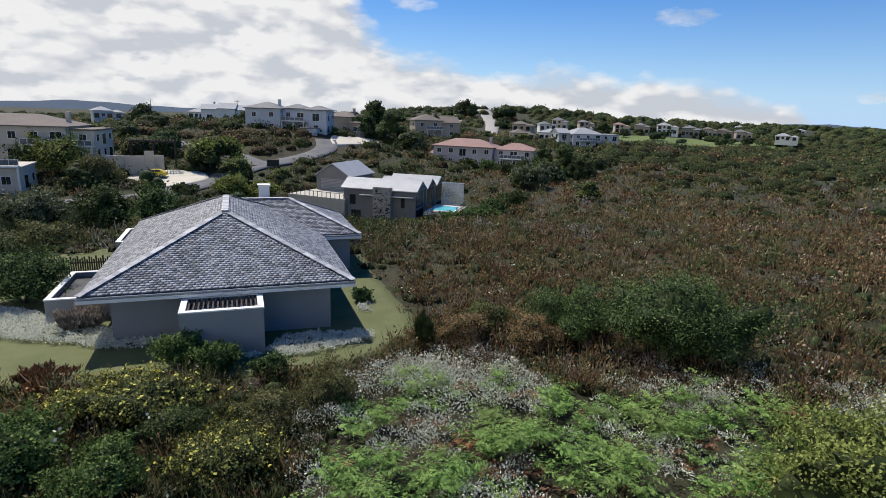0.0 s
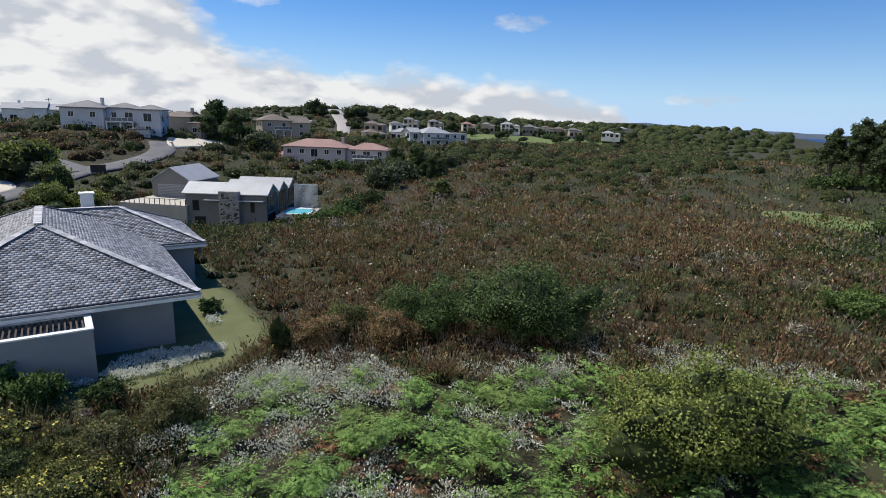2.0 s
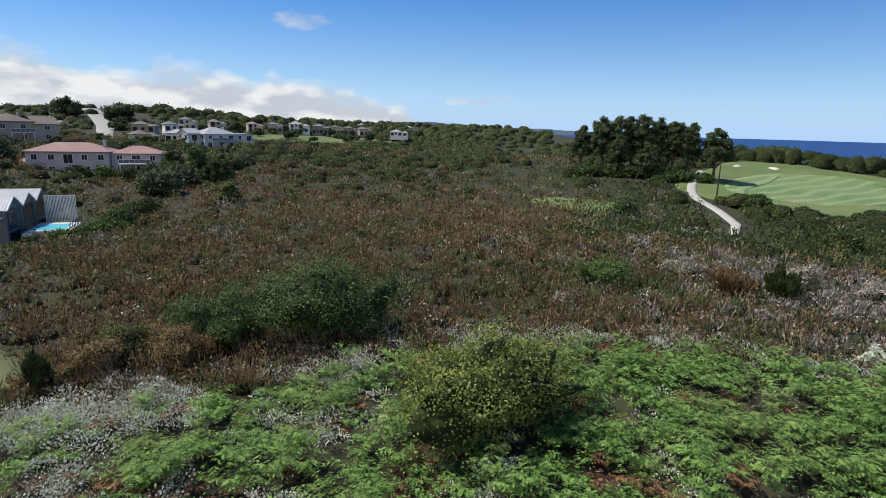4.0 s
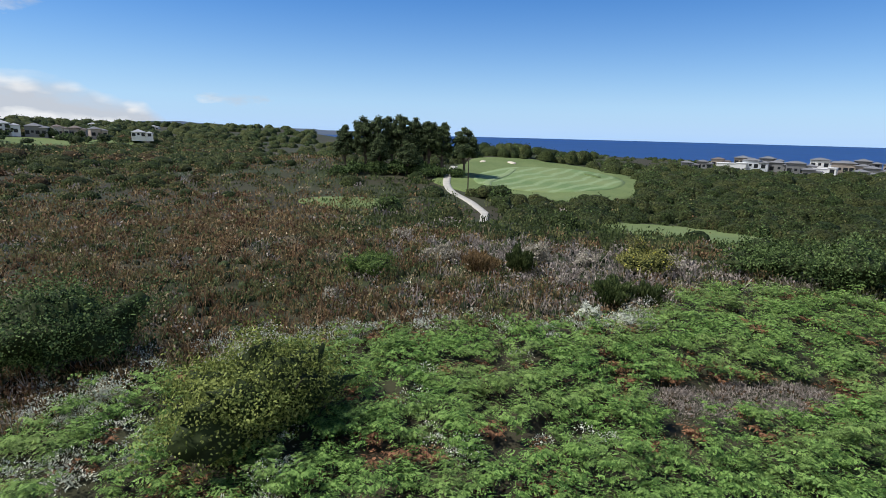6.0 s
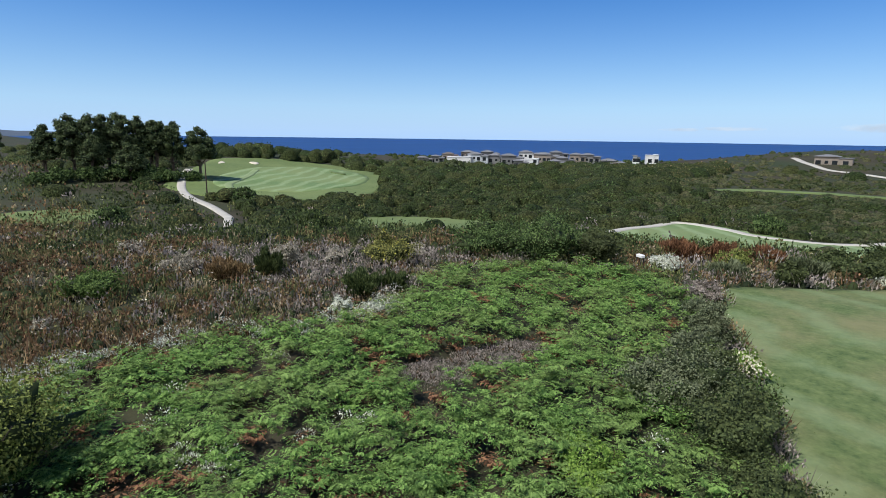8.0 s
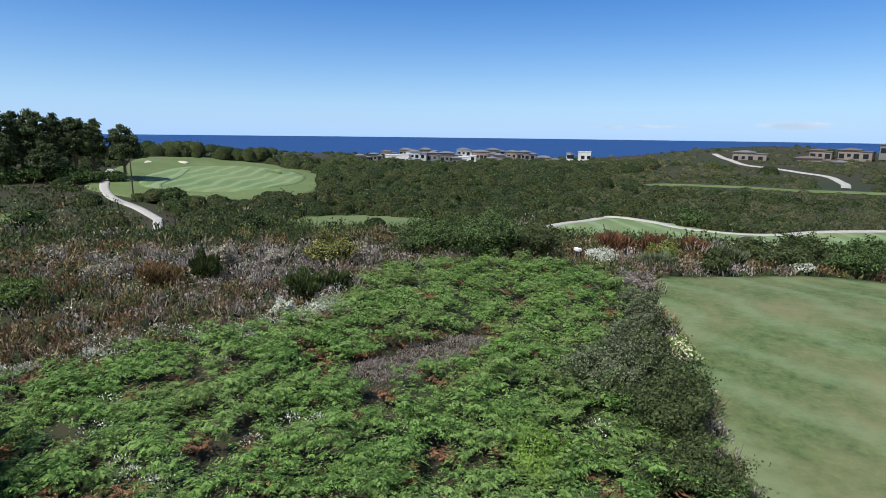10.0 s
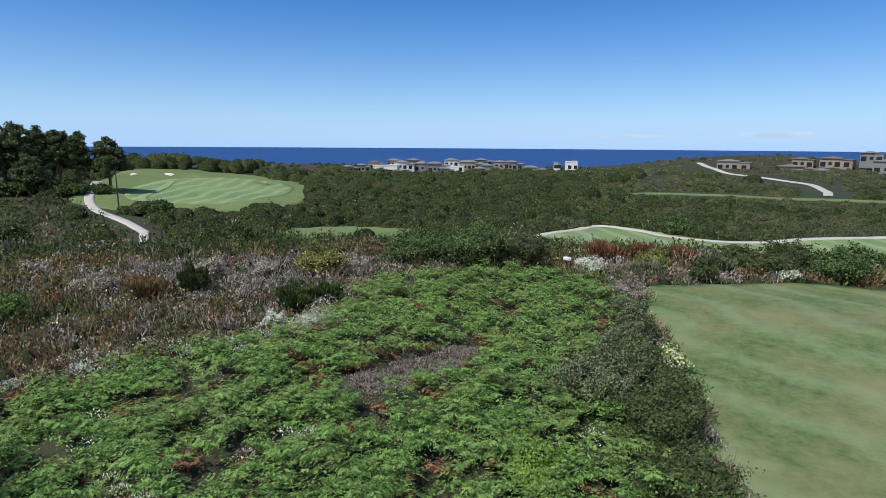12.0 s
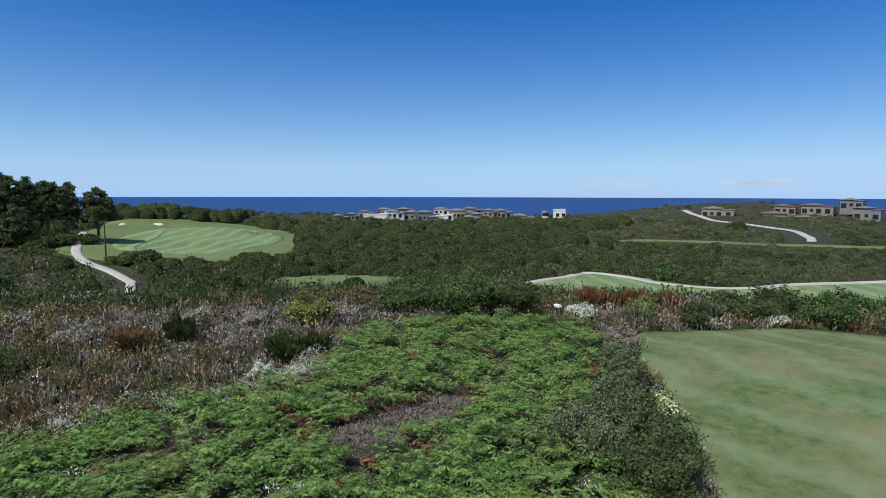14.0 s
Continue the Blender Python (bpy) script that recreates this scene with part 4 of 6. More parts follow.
part("bracket", bm, DARK_TRIM, dish)
bm = bmesh.new()
add_tube(bm, [(-0.27, 0, -0.38), (-0.55, 0, -0.15), (-0.62, 0, 0)], [0.012, 0.012, 0.03], 6)
part("feed_arm", bm, DARK_TRIM, dish)

fence = thing("pole_fence", "dark upright pole fence beside the house", "fence", HOUSE)
for k in range(30):
    part("pole", box(12.98 + 0.13 * k, -13.75, -0.2, 13.06 + 0.13 * k, -13.67, 1.25 + 0.12 * math.sin(k * 2.3)), TIMBER, fence)
part("rail", box(12.96, -13.66, 0.9, 16.9, -13.6, 0.98), TIMBER, fence)


# ---- houses further off ----


def add_hip(x0, y0, x1, y1, z, slope, over=0.5):
    x0, y0, x1, y1 = x0 - over, y0 - over, x1 + over, y1 + over
    z -= over * slope
    if x1 - x0 >= y1 - y0:
        h = (y1 - y0) / 2
        a, b = (x0 + h, y0 + h, z + h * slope), (x1 - h - 0.001, y0 + h, z + h * slope)
        return [((x0, y0, z), (x1, y0, z), b, a), ((x1, y0, z), (x1, y1, z), b), ((x1, y1, z), (x0, y1, z), a, b), ((x0, y1, z), (x0, y0, z), a)]
    h = (x1 - x0) / 2
    a, b = (x0 + h, y0 + h, z + h * slope), (x0 + h, y1 - h - 0.001, z + h * slope)
    return [((x0, y0, z), (x1, y0, z), a), ((x1, y0, z), (x1, y1, z), b, a), ((x1, y1, z), (x0, y1, z), b), ((x0, y1, z), (x0, y0, z), a, b)]


def add_gable(x0, y0, x1, y1, z, slope, over=0.4):
    """Ridge along x."""
    x0, x1, y0, y1 = x0 - over, x1 + over, y0 - over, y1 + over
    z -= over * slope
    h = (y1 - y0) / 2
    return [((x0, y0, z), (x1, y0, z), (x1, y0 + h, z + h * slope), (x0, y0 + h, z + h * slope)), ((x1, y1, z), (x0, y1, z), (x0, y0 + h, z + h * slope), (x1, y0 + h, z + h * slope))]


def gable_wall(x0, y0, x1, y1, z0, z1, slope):
    """A block with pointed ends, ridge along x."""
    bm = bmesh.new()
    h = (y1 - y0) / 2
    prof = [(y0, z0), (y1, z0), (y1, z1), (y0 + h, z1 + h * slope), (y0, z1)]
    a = [bm.verts.new((x0, y, z)) for y, z in prof]
    b = [bm.verts.new((x1, y, z)) for y, z in prof]
    bm.faces.new(a)
    bm.faces.new(b[::-1])
    for k in range(5):
        bm.faces.new((a[k], b[k], b[(k + 1) % 5], a[(k + 1) % 5]))
    return bm


def window(parent, face, u, z, w, h, block, frame_mat=WHITE_TRIM, bars=1, deep=0.05):
    """A window on one face ('s', 'n', 'e', 'w') of a block (x0, y0, x1, y1), u along the face."""
    x0, y0, x1, y1 = block
    f = 0.09

    def put(a0, a1, z0, z1, d0, d1):
        if face == "s":
            return box(a0, y0 - d1, z0, a1, y0 - d0, z1)
        if face == "n":
            return box(a0, y1 + d0, z0, a1, y1 + d1, z1)
        if face == "w":
            return box(x0 - d1, a0, z0, x0 - d0, a1, z1)
        return box(x1 + d0, a0, z0, x1 + d1, a1, z1)
    win = part("window", put(u - w / 2 - f, u + w / 2 + f, z - f, z + h + f, 0.0, deep), frame_mat, parent)
    n = bars + 1
    g = 0.05
    for k in range(n):
        a0 = u - w / 2 + w * k / n + g / 2
        part("pane", put(a0, a0 + w / n - g, z, z + h, deep - 0.01, deep + 0.015), GLASS, win)
    return win


def balcony(parent, face, u0, u1, z, out, block):
    x0, y0, x1, y1 = block

    def put(a0, a1, z0, z1, d0, d1):
        if face == "s":
            return box(a0, y0 - d1, z0, a1, y0 - d0, z1)
        if face == "w":
            return box(x0 - d1, a0, z0, x0 - d0, a1, z1)
        return box(x1 + d0, a0, z0, x1 + d1, a1, z1)
    b = part("balcony", put(u0, u1, z - 0.25, z, 0.0, out), WHITE, parent)
    part("rail", put(u0, u1, z + 0.95, z + 1.02, out - 0.07, out), WHITE_TRIM, b)
    n = max(3, int((u1 - u0) / 1.1))
    for k in range(n + 1):
        a = u0 + (u1 - u0 - 0.08) * k / n
        part("post", put(a, a + 0.08, z + 0.004, z + 0.945, out - 0.075, out - 0.004), WHITE_TRIM, b)
    part("glass_panel", put(u0, u1, z + 0.1, z + 0.9, out - 0.045, out - 0.03), PANEL, b)
    for a in (u0 + 0.1, (u0 + u1) / 2, u1 - 0.4):
        part("column", put(a, a + 0.3, -1.0, z - 0.254, out - 0.4, out - 0.1), WHITE, b)
    return b


PANEL = surface("balcony_glass", (0.10, 0.12, 0.14), (0.18, 0.20, 0.22), 0.3, 2.0, 0.1, 0.0, spec=0.6)


def villa(name, x, y, heading, blocks, wall_mat, roof_mat, label, wins=3, z=None, faces="sew", slope=0.42, balcony_on=None, chimney=True, simple=False, group=""):
    """A house of blocks (x0, y0, x1, y1, floor, eave height, roof kind). Its local -y side is the front."""
    base = float(height(x, y)) if z is None else z
    ob = thing(name, label, "house", pose(x, y, base, 0, 0, heading), group)
    for i, (x0, y0, x1, y1, z0, z1, kind) in enumerate(blocks):
        if kind == "gable":
            part("wall", gable_wall(x0, y0, x1, y1, z0 - 3, z1, slope), wall_mat, ob)
            part("roof", roof_solid([tuple(f) for f in add_gable(x0, y0, x1, y1, z1 + 0.06, slope)], 0.15), roof_mat, ob)
        else:
            part("wall", box(x0, y0, z0 - 3, x1, y1, z1), wall_mat, ob)
            if kind == "hip":
                part("roof", roof_solid(add_hip(x0, y0, x1, y1, z1 + 0.2, slope), 0.18), roof_mat, ob)
            else:
                part("roof", box(x0 - 0.25, y0 - 0.25, z1 + 0.003, x1 + 0.25, y1 + 0.25, z1 + 0.3, 0.03), roof_mat, ob)
        floors = max(1, int((z1 - z0) / 2.6))
        for fl in range(floors):
            zz = z0 + 0.9 + fl * (z1 - z0) / floors
            for face in faces:
                a0, a1 = (x0, x1) if face in "sn" else (y0, y1)
                n = max(1, int((a1 - a0) / (3.4 if not simple else 2.5)))
                for k in range(n):
                    u = a0 + (a1 - a0) * (k + 0.5) / n
                    tall_win = (i + k + fl) % 3 == 0 or (simple and k % 2 == 0)
                    window(ob, face, u, zz - (0.75 if tall_win else 0), 1.9 if tall_win else 1.2, 2.0 if tall_win else 1.2, (x0, y0, x1, y1), DARK_TRIM if simple else WHITE_TRIM, bars=0 if simple else 1)
    if balcony_on:
        for i, face, u0, u1, zz, out in balcony_on:
            balcony(ob, face, u0, u1, zz, out, blocks[i][:4])
    if chimney:
        x0, y0, x1, y1, z0, z1, kind = blocks[0]
        part("chimney", box(x1 - 2.2, (y0 + y1) / 2 + 0.6, z1, x1 - 1.5, (y0 + y1) / 2 + 1.3, z1 + 2.6, 0.02), wall_mat, ob)
    return ob


def face_to(x, y, turn=0.0):
    """The heading that turns a house's front to the middle of the place."""
    return math.degrees(math.atan2(y, x)) - 90 + turn


# the modern house with three gables, in its hollow
M2 = pose(-4.1, 93.5, -7.3, 0, 0, -14)
h2 = thing("three_gabled_house", "grey modern house with three pale metal gable roofs", "house", M2)
for k, (xa, xb, ya, yb) in enumerate(((-12.8, 0, 0, 5.4), (-8.0, 0.3, 5.5, 10.6), (-8.0, 0.6, 10.7, 15.8))):
    part("wall", gable_wall(xa, ya, xb, yb, -2, 5.95, 0.48), GREYWALL, h2)
    part("roof", roof_solid(add_gable(xa, ya, xb, yb, 6.05, 0.48, 0.45), 0.16), ZINC, h2, "pale corrugated metal gable roof")
    n = 40
    for j in range(n):
        xx = xa - 0.4 + (xb - xa + 0.8) * j / (n - 1)
        for sgn in (-1, 1):
            y0, z0 = (ya - 0.45 if sgn < 0 else yb + 0.45), 6.05 - 0.45 * 0.48
            ym, zm = (ya + yb) / 2, 6.05 + 0.48 * (yb - ya) / 2
            bm = bmesh.new()
            add_tube(bm, [(xx, y0, z0 + 0.02), (xx, ym - sgn * -0.01, zm + 0.02)], [0.035, 0.035], 4)
            part("roof_rib", bm, ZINC, h2)
    for j, (u, w) in enumerate(((1.3, 1.2), (2.7, 1.2), (4.1, 1.1))):
        window(h2, "e", ya + u, 0.2, w, 2.3, (xa, ya, xb, yb), DARK_TRIM, 0, 0.06)
        window(h2, "e", ya + u, 3.0, w, 2.6, (xa, ya, xb, yb), DARK_TRIM, 0, 0.06)
window(h2, "s", -11.2, 3.1, 0.9, 1.5, (-12.8, 0, 0, 6), DARK_TRIM, 0)
window(h2, "s", -10.6, 0.4, 1.6, 1.6, (-12.8, 0, 0, 6), DARK_TRIM, 0)
window(h2, "s", -2.2, 3.0, 0.5, 1.9, (-12.8, 0, 0, 6), DARK_TRIM, 0)
part("porch_roof", box(-9.6, -1.1, 4.75, -0.2, -0.05, 4.9, 0.02), ZINC, h2, "flat pale metal porch roof")
chm = part("chimney", box(-7.2, -0.95, -2, -4.1, -0.004, 6.3), STONE, h2, "rough dry-stone chimney breast")
for k in range(170):
    w, h = 0.22 + 0.3 * rng.random(), 0.14 + 0.16 * rng.random()
    xx, zz = -7.15 + 2.7 * rng.random(), -1 + 7.0 * rng.random()
    part("stone", box(xx, -1.03 - 0.05 * rng.random(), zz, xx + w, -0.93, zz + h, 0.03), STONE, chm)
# pool terrace with its white screen
pool = thing("pool_terrace", "raised white pool terrace with turquoise water", "pool", M2)
part("deck_wall", box(1.4, 2.0, -3, 6.5, 10.0, 2.3), CREAM, pool)
part("deck", box(1.2, 1.8, 2.303, 6.7, 10.2, 2.45, 0.02), PAVING, pool)
part("coping", box(1.7, 2.0, 2.453, 6.3, 7.6, 2.62, 0.03), WHITE_TRIM, pool)
part("water", box(2.0, 2.3, 2.55, 6.0, 7.3, 2.64), POOL, pool, "turquoise pool water")
for k in range(6):
    part("step", box(0.9 + 0.02 * k, 0.2 + 0.3 * k, 0.2 + 0.36 * k, 2.2, 0.5 + 0.3 * k, 0.5 + 0.36 * k), WHITE, pool)
for k in range(9):
    part("rail_post", box(6.55, 2.2 + 0.95 * k, 2.45, 6.63, 2.28 + 0.95 * k, 3.45), DARK_TRIM, pool)
screen = thing("slatted_screen", "tall pale slatted timber screen beside the pool", "screen", M2)
part("frame", box(1.6, 11.4, 2.3, 5.9, 11.5, 2.45), WHITE_TRIM, screen)
part("frame", box(1.6, 11.4, 6.3, 5.9, 11.5, 6.4), WHITE_TRIM, screen)
for k in range(22):
    part("slat", box(1.65 + 0.193 * k, 11.3, 2.2, 1.75 + 0.193 * k, 11.39, 6.45), WHITE_TRIM, screen)
# garage on its raised forecourt
gar = thing("gabled_garage", "grey gabled garage with a wide pale door", "garage", pose(-15.7, 109.8, -3.5, 0, 0, 70.7))
part("wall", gable_wall(-4.2, 0, 5.5, 7, -5, 2.9, 0.6), GREYWALL, gar)
part("roof", roof_solid(add_gable(-4.2, 0, 5.5, 7, 3.0, 0.6, 0.4), 0.15), ZINC, gar, "pale metal gable roof")
dr = part("garage_door", box(-4.26, 1.0, 0.0, -4.203, 6.0, 2.2), GREYWALL, gar, "wide ribbed garage door")
for k in range(8):
    part("rib", box(-4.285, 1.0, 0.06 + 0.27 * k, -4.262, 6.0, 0.24 + 0.27 * k), ROOF_PALE, dr)
fore = thing("raised_forecourt", "raised paved forecourt with dark rail posts", "forecourt", pose(-18.5, 104.5, -3.5, 0, 0, -24))
part("slab", box(-6.5, -7.0, -5, 5.5, 3.2, -0.02), CONCRETE, fore)
part("rail", box(-6.5, -6.98, 0.85, 5.5, -6.92, 0.92), DARK_TRIM, fore)
for k in range(14):
    part("rail_post", box(-6.4 + 0.9 * k, -7.0, -0.015, -6.32 + 0.9 * k, -6.92, 0.845), DARK_TRIM, fore)

# lilac house with a terracotta roof
villa("terracotta_roofed_house", 12.5, 163, face_to(13, 165, -12), [(-14, -5, 3, 5, 0, 5.6, "hip"), (3.2, -3.5, 14, 5, 0, 5.2, "hip"), (-17.5, -2, -14.2, 5, 0, 3.0, "hip")], PINK, ROOF_RED,
      "two-storey lilac-grey house with a terracotta roof", z=-2.7, slope=0.36, balcony_on=[(1, "s", 5, 12, 2.9, 2.0)])
villa("blue_grey_house", 60.1, 239.9, face_to(60, 240, 28), [(-9, -6, 4, 5, 0, 5.4, "hip"), (4.2, -5, 12, 5, 0, 5.2, "flat"), (-14, -3, -9.2, 5, 0, 5.6, "gable")], BLUEGREY, ROOF_PALE,
      "pale blue-grey two-storey house with stepped roofs", z=0.4, balcony_on=[(0, "s", -7, 2, 2.9, 1.8)])
villa("grey_villa", -44.3, 169, face_to(-42, 167, -16), [(-11.5, -5, -1.6, 5, 0, 6.4, "hip"), (-1.5, -3, 5.4, 5, 0, 6.6, "hip"), (5.5, -4.6, 11.5, 5, 0, 6.4, "hip"), (5.0, -8, 9.5, -4.7, -2, 1.2, "flat")], BLUEGREY, ROOF_GREY,
      "two-storey pale grey villa with grey hipped roofs", z=4.9, slope=0.34, balcony_on=[(1, "s", -1.3, 5.3, 3.2, 2.4)])
villa("brown_roofed_house", -30.5, 181, face_to(-31, 181, -30), [(-5, -4, 4.5, 4, 0, 5.0, "hip"), (4.6, -5, 8, 3, 0, 3.4, "hip")], TAN, ROOF_BROWN, "tan house with a dark brown roof beside the grey villa", z=4.6, slope=0.36)
villa("cream_house", -77.6, 109, face_to(-72, 110, -20), [(-13, -6, 8, 6, 0, 6.3, "hip"), (8.2, -4.5, 12, 6, 0, 5.6, "flat")], CREAM, ROOF_BROWN,
      "large two-storey cream house with a brown roof", z=0.3, slope=0.30, balcony_on=[(0, "s", 1, 8, 3.1, 1.6), (1, "s", 8.4, 12, 2.9, 1.6)])
villa("cream_garage_house", -69.5, 90, face_to(-68, 89, -15), [(-9, -4, 3.5, 4, 0, 3.4, "flat")], CREAM, CREAM,
      "low cream building with a balcony on its flat roof", z=-2.6, chimney=False, balcony_on=[(0, "s", -6, 3.4, 3.75, 0.6)])
villa("tan_house", -3.5, 217, face_to(-4, 215, 14), [(-8, -5, 2, 5, 0, 6.0, "hip"), (2.2, -6, 8.5, 4, 0, 5.4, "gable")], TAN, ROOF_BROWN,
      "two-storey tan house with brown roofs", z=3.2, balcony_on=[(0, "s", -4, 2, 2.9, 1.5)])
villa("gabled_white_house", -80, 217, face_to(-80, 216, -8), [(-9, -4, -3.1, 4, 0, 4.2, "gable"), (-3, -5, 2.9, 4, 0, 4.6, "gable"), (3, -4, 9, 4, 0, 4.2, "gable")], WHITE, ROOF_PALE, "white house with a row of pale gables", z=6.2)
for (x, y, w, hgt, z, rm, wm, t, lab) in (
        (-166, 287, 16, 3.6, 4.0, ROOF_PALE, BLUEGREY, 10, "pale grey-roofed house beyond the gardens"),
        (-125, 307, 20, 3.2, 5.2, ROOF_PALE, WHITE, -12, "long low white house with a pale roof"),
        (-100, 300, 13, 3.4, 5.6, ROOF_PALE, WHITE, 20, "small white house with a pale roof"),
        (-66, 296, 15, 3.6, 5.6, ROOF_PALE, BLUEGREY, 5, "pale grey house with a pale roof"),
        (46, 328, 14, 3.6, 4.5, ROOF_BROWN, TAN, -14, "tan hillside house with a brown roof"),
        (62, 345, 12, 3.4, 5.0, ROOF_GREY, WHITE, 12, "white hillside house with a grey roof"),
        (76, 374, 12, 5.6, 5.5, ROOF_GREY, CREAM, -8, "cream hillside house with a grey roof"),
        (52, 268, 15, 3.4, 1.8, ROOF_PALE, WHITE, -18, "white terrace house with a pale roof"),
        (36, 262, 12, 3.2, 1.6, ROOF_BROWN, CREAM, 14, "cream house with a brown roof"),
        (95.1, 384.9, 12, 5.2, 5.0, ROOF_GREY, TAN, 12, "tan hillside house with a grey roof"),
        (124.1, 401.8, 12, 5.4, 4.0, ROOF_RED, CREAM, 10, "cream house with a bright terracotta roof"),
        (141.1, 406.8, 13, 5.0, 4.4, ROOF_GREY, TAN, -10, "tan house with a grey hipped roof"),
        (156.2, 401.7, 17, 5.4, 4.6, ROOF_PALE, WHITE, 6, "large white house facing the fairway"),
        (171.2, 395.7, 15, 5.0, 3.8, ROOF_GREY, GREYWALL, -14, "dark grey house with a hipped roof"),
        (184.2, 397.7, 10, 5.0, 3.6, ROOF_BROWN, CREAM, 8, "cream house with a brown hipped roof"),
        (195.2, 397.6, 12, 4.6, 3.4, ROOF_BROWN, TAN, -6, "tan house with a broad brown roof"),
        (208.3, 399.6, 12, 4.6, 3.0, ROOF_GREY, TAN, 12, "grey-roofed tan house at the row's end"),
        (222.3, 371.5, 16, 2.8, 3.4, ROOF_PALE, WHITE, 0, "long low white house beside the green field"),
        (330.3, 639.6, 14, 4.0, 6.5, ROOF_PALE, WHITE, 15, "small white house on the far slope"),
        (410.3, 659.5, 12, 4.0, 5.5, ROOF_PALE, WHITE, -15, "small white house on the far slope")):
    villa("hillside_house", x, y, face_to(x, y, t), [(-w * 0.4, -4, w * 0.12, 4, 0, hgt, "hip"), (w * 0.12 + 0.1, -5, w * 0.4, 3.5, 0, hgt * 0.8, "hip")], wm, rm, lab, z=z, simple=True, faces="s", chimney=False, group="houses of the hillside")

# the village by the sea and the terraces on the headland
for (x, y, w, hgt, top, flat, wm, rm) in (
        (360.9, 51, 9, 3.0, -1.8, 0, GREYWALL, ROOF_GREY), (361.9, 43, 8, 3.2, -0.8, 0, GREYWALL, ROOF_GREY), (363.3, 29.1, 15, 4.2, -1.0, 1, WHITE, WHITE), (365.8, 17.2, 13, 3.6, 1.0, 0, BLUEGREY, ROOF_GREY),
        (367.7, 5.3, 11, 4.0, 0.4, 0, GREYWALL, ROOF_GREY), (364.7, -4.2, 14, 4.8, 0.8, 0, GREYWALL, ROOF_GREY), (359.7, -15, 11, 4.8, -1.4, 1, WHITE, WHITE), (367.7, -26.4, 16, 4.2, 1.6, 0, WEATHERED, ROOF_GREY),
        (362.7, -37, 11, 4.6, -0.2, 0, GREYWALL, ROOF_GREY), (365.7, -45.4, 10, 3.6, 1.7, 0, WEATHERED, ROOF_GREY), (363.7, -52.8, 12, 4.0, 1.7, 0, GREYWALL, ROOF_GREY), (358.7, -64.9, 14, 3.6, -1.5, 0, GREYWALL, ROOF_GREY),
        (375.9, 36.1, 10, 3.2, 0.4, 0, TAN, ROOF_BROWN), (379.8, 23.1, 12, 3.0, 1.6, 0, WEATHERED, ROOF_GREY), (379.7, 10.2, 12, 3.0, 1.8, 0, GREYWALL, ROOF_GREY), (379.7, -15.6, 14, 3.0, 2.0, 0, WHITE, ROOF_GREY), (379.7, -34.6, 12, 3.0, 2.2, 0, GREYWALL, ROOF_GREY), (351.7, -9.6, 9, 3.0, -2.4, 0, GREYWALL, ROOF_GREY), (353.7, -31.6, 10, 3.2, -2.2, 0, GREYWALL, ROOF_GREY),
        (356.7, -78.6, 4, 2.8, 1.4, 0, WHITE, ROOF_GREY), (354.7, -87.1, 7, 3.8, 2.2, 1, WHITE, WHITE)):
    villa("seaside_house", x, y, face_to(x, y, 8 * math.sin(y)), [(-w / 2, -3.5, w * 0.15, 3.5, 0, hgt * 0.66 + 1.8, "flat" if flat else "hip"), (w * 0.15 + 0.1, -4.2, w / 2, 3, 0, hgt * (0.54 if not flat else 0.9) + 1.2, "flat" if flat else "hip")], wm, rm,
          "white flat-roofed seaside house" if flat else "seaside house with a hipped roof among the scrub", z=top - hgt - 1.8, simple=True, faces="s", chimney=False, slope=0.3, group="houses of the seaside village")
for (x, y, w, hgt, top, wm, rm) in (
        (273.7, -146.6, 21, 3.2, 5.4, WEATHERED, ROOF_GREY), (259.7, -168.6, 22, 4.6, 3.9, WEATHERED, ROOF_BROWN), (252.7, -177.6, 18, 4.8, 2.6, WEATHERED, ROOF_GREY), (267.7, -176.6, 13, 2.8, 6.8, WEATHERED, ROOF_BROWN),
        (261.7, -188.6, 19, 3.0, 7.2, WEATHERED, ROOF_BROWN), (255.7, -200.6, 13, 3.0, 9.9, GREYWALL, ROOF_GREY), (243.7, -198.6, 15, 5.0, 7.0, GREYWALL, ROOF_GREY)):
    villa("headland_house", x, y, face_to(x, y, 10 * math.sin(x)), [(-w * 0.34, -4, w * 0.1, 4, 0, hgt * 0.55 + 2.2, "hip"), (w * 0.1 + 0.1, -5.5, w * 0.34, 3, 0, hgt * 0.42 + 1.9, "flat")], wm, rm,
          "dark grey house on the headland" if wm is GREYWALL else "terraced tan house on the headland", z=top - hgt * 0.85 - 2.6, simple=True, faces="s", chimney=False, slope=0.2, group="houses of the headland")

# street, forecourt, walls
STREET = [(-55, 82), (-49.2, 92.4), (-46.4, 102.9), (-43.7, 115.2), (-41, 124.5), (-34.8, 134.4), (-30.3, 148.2), (-32, 158)]
strip("road_street", STREET, 5.5, TAR, 0.2, 8, "grey tarred estate road", "road")
STREET_B = [(-40, 126), (-47, 131), (-58, 137), (-75, 141)]
strip("road_branch", STREET_B, 5.0, TAR, 0.26, 8, "grey tarred side road", "road")
PARK = [(-59, 106), (-56, 113), (-49.3, 115.5), (-45.6, 111), (-47.6, 104.5), (-50.5, 102)]
patch("pavement_forecourt", PARK, PAVING, 0.24, 8, "cream paved forecourt beside the road", "pavement")
HILL_ROAD = [(27, 335), (30, 359.4), (34, 400), (39.2, 464), (40.5, 548), (40, 600)]
strip("road_hill", HILL_ROAD, [7, 8, 11, 13], GRAVEL, 0.35, 10, "straight pale road climbing the hill", "road")
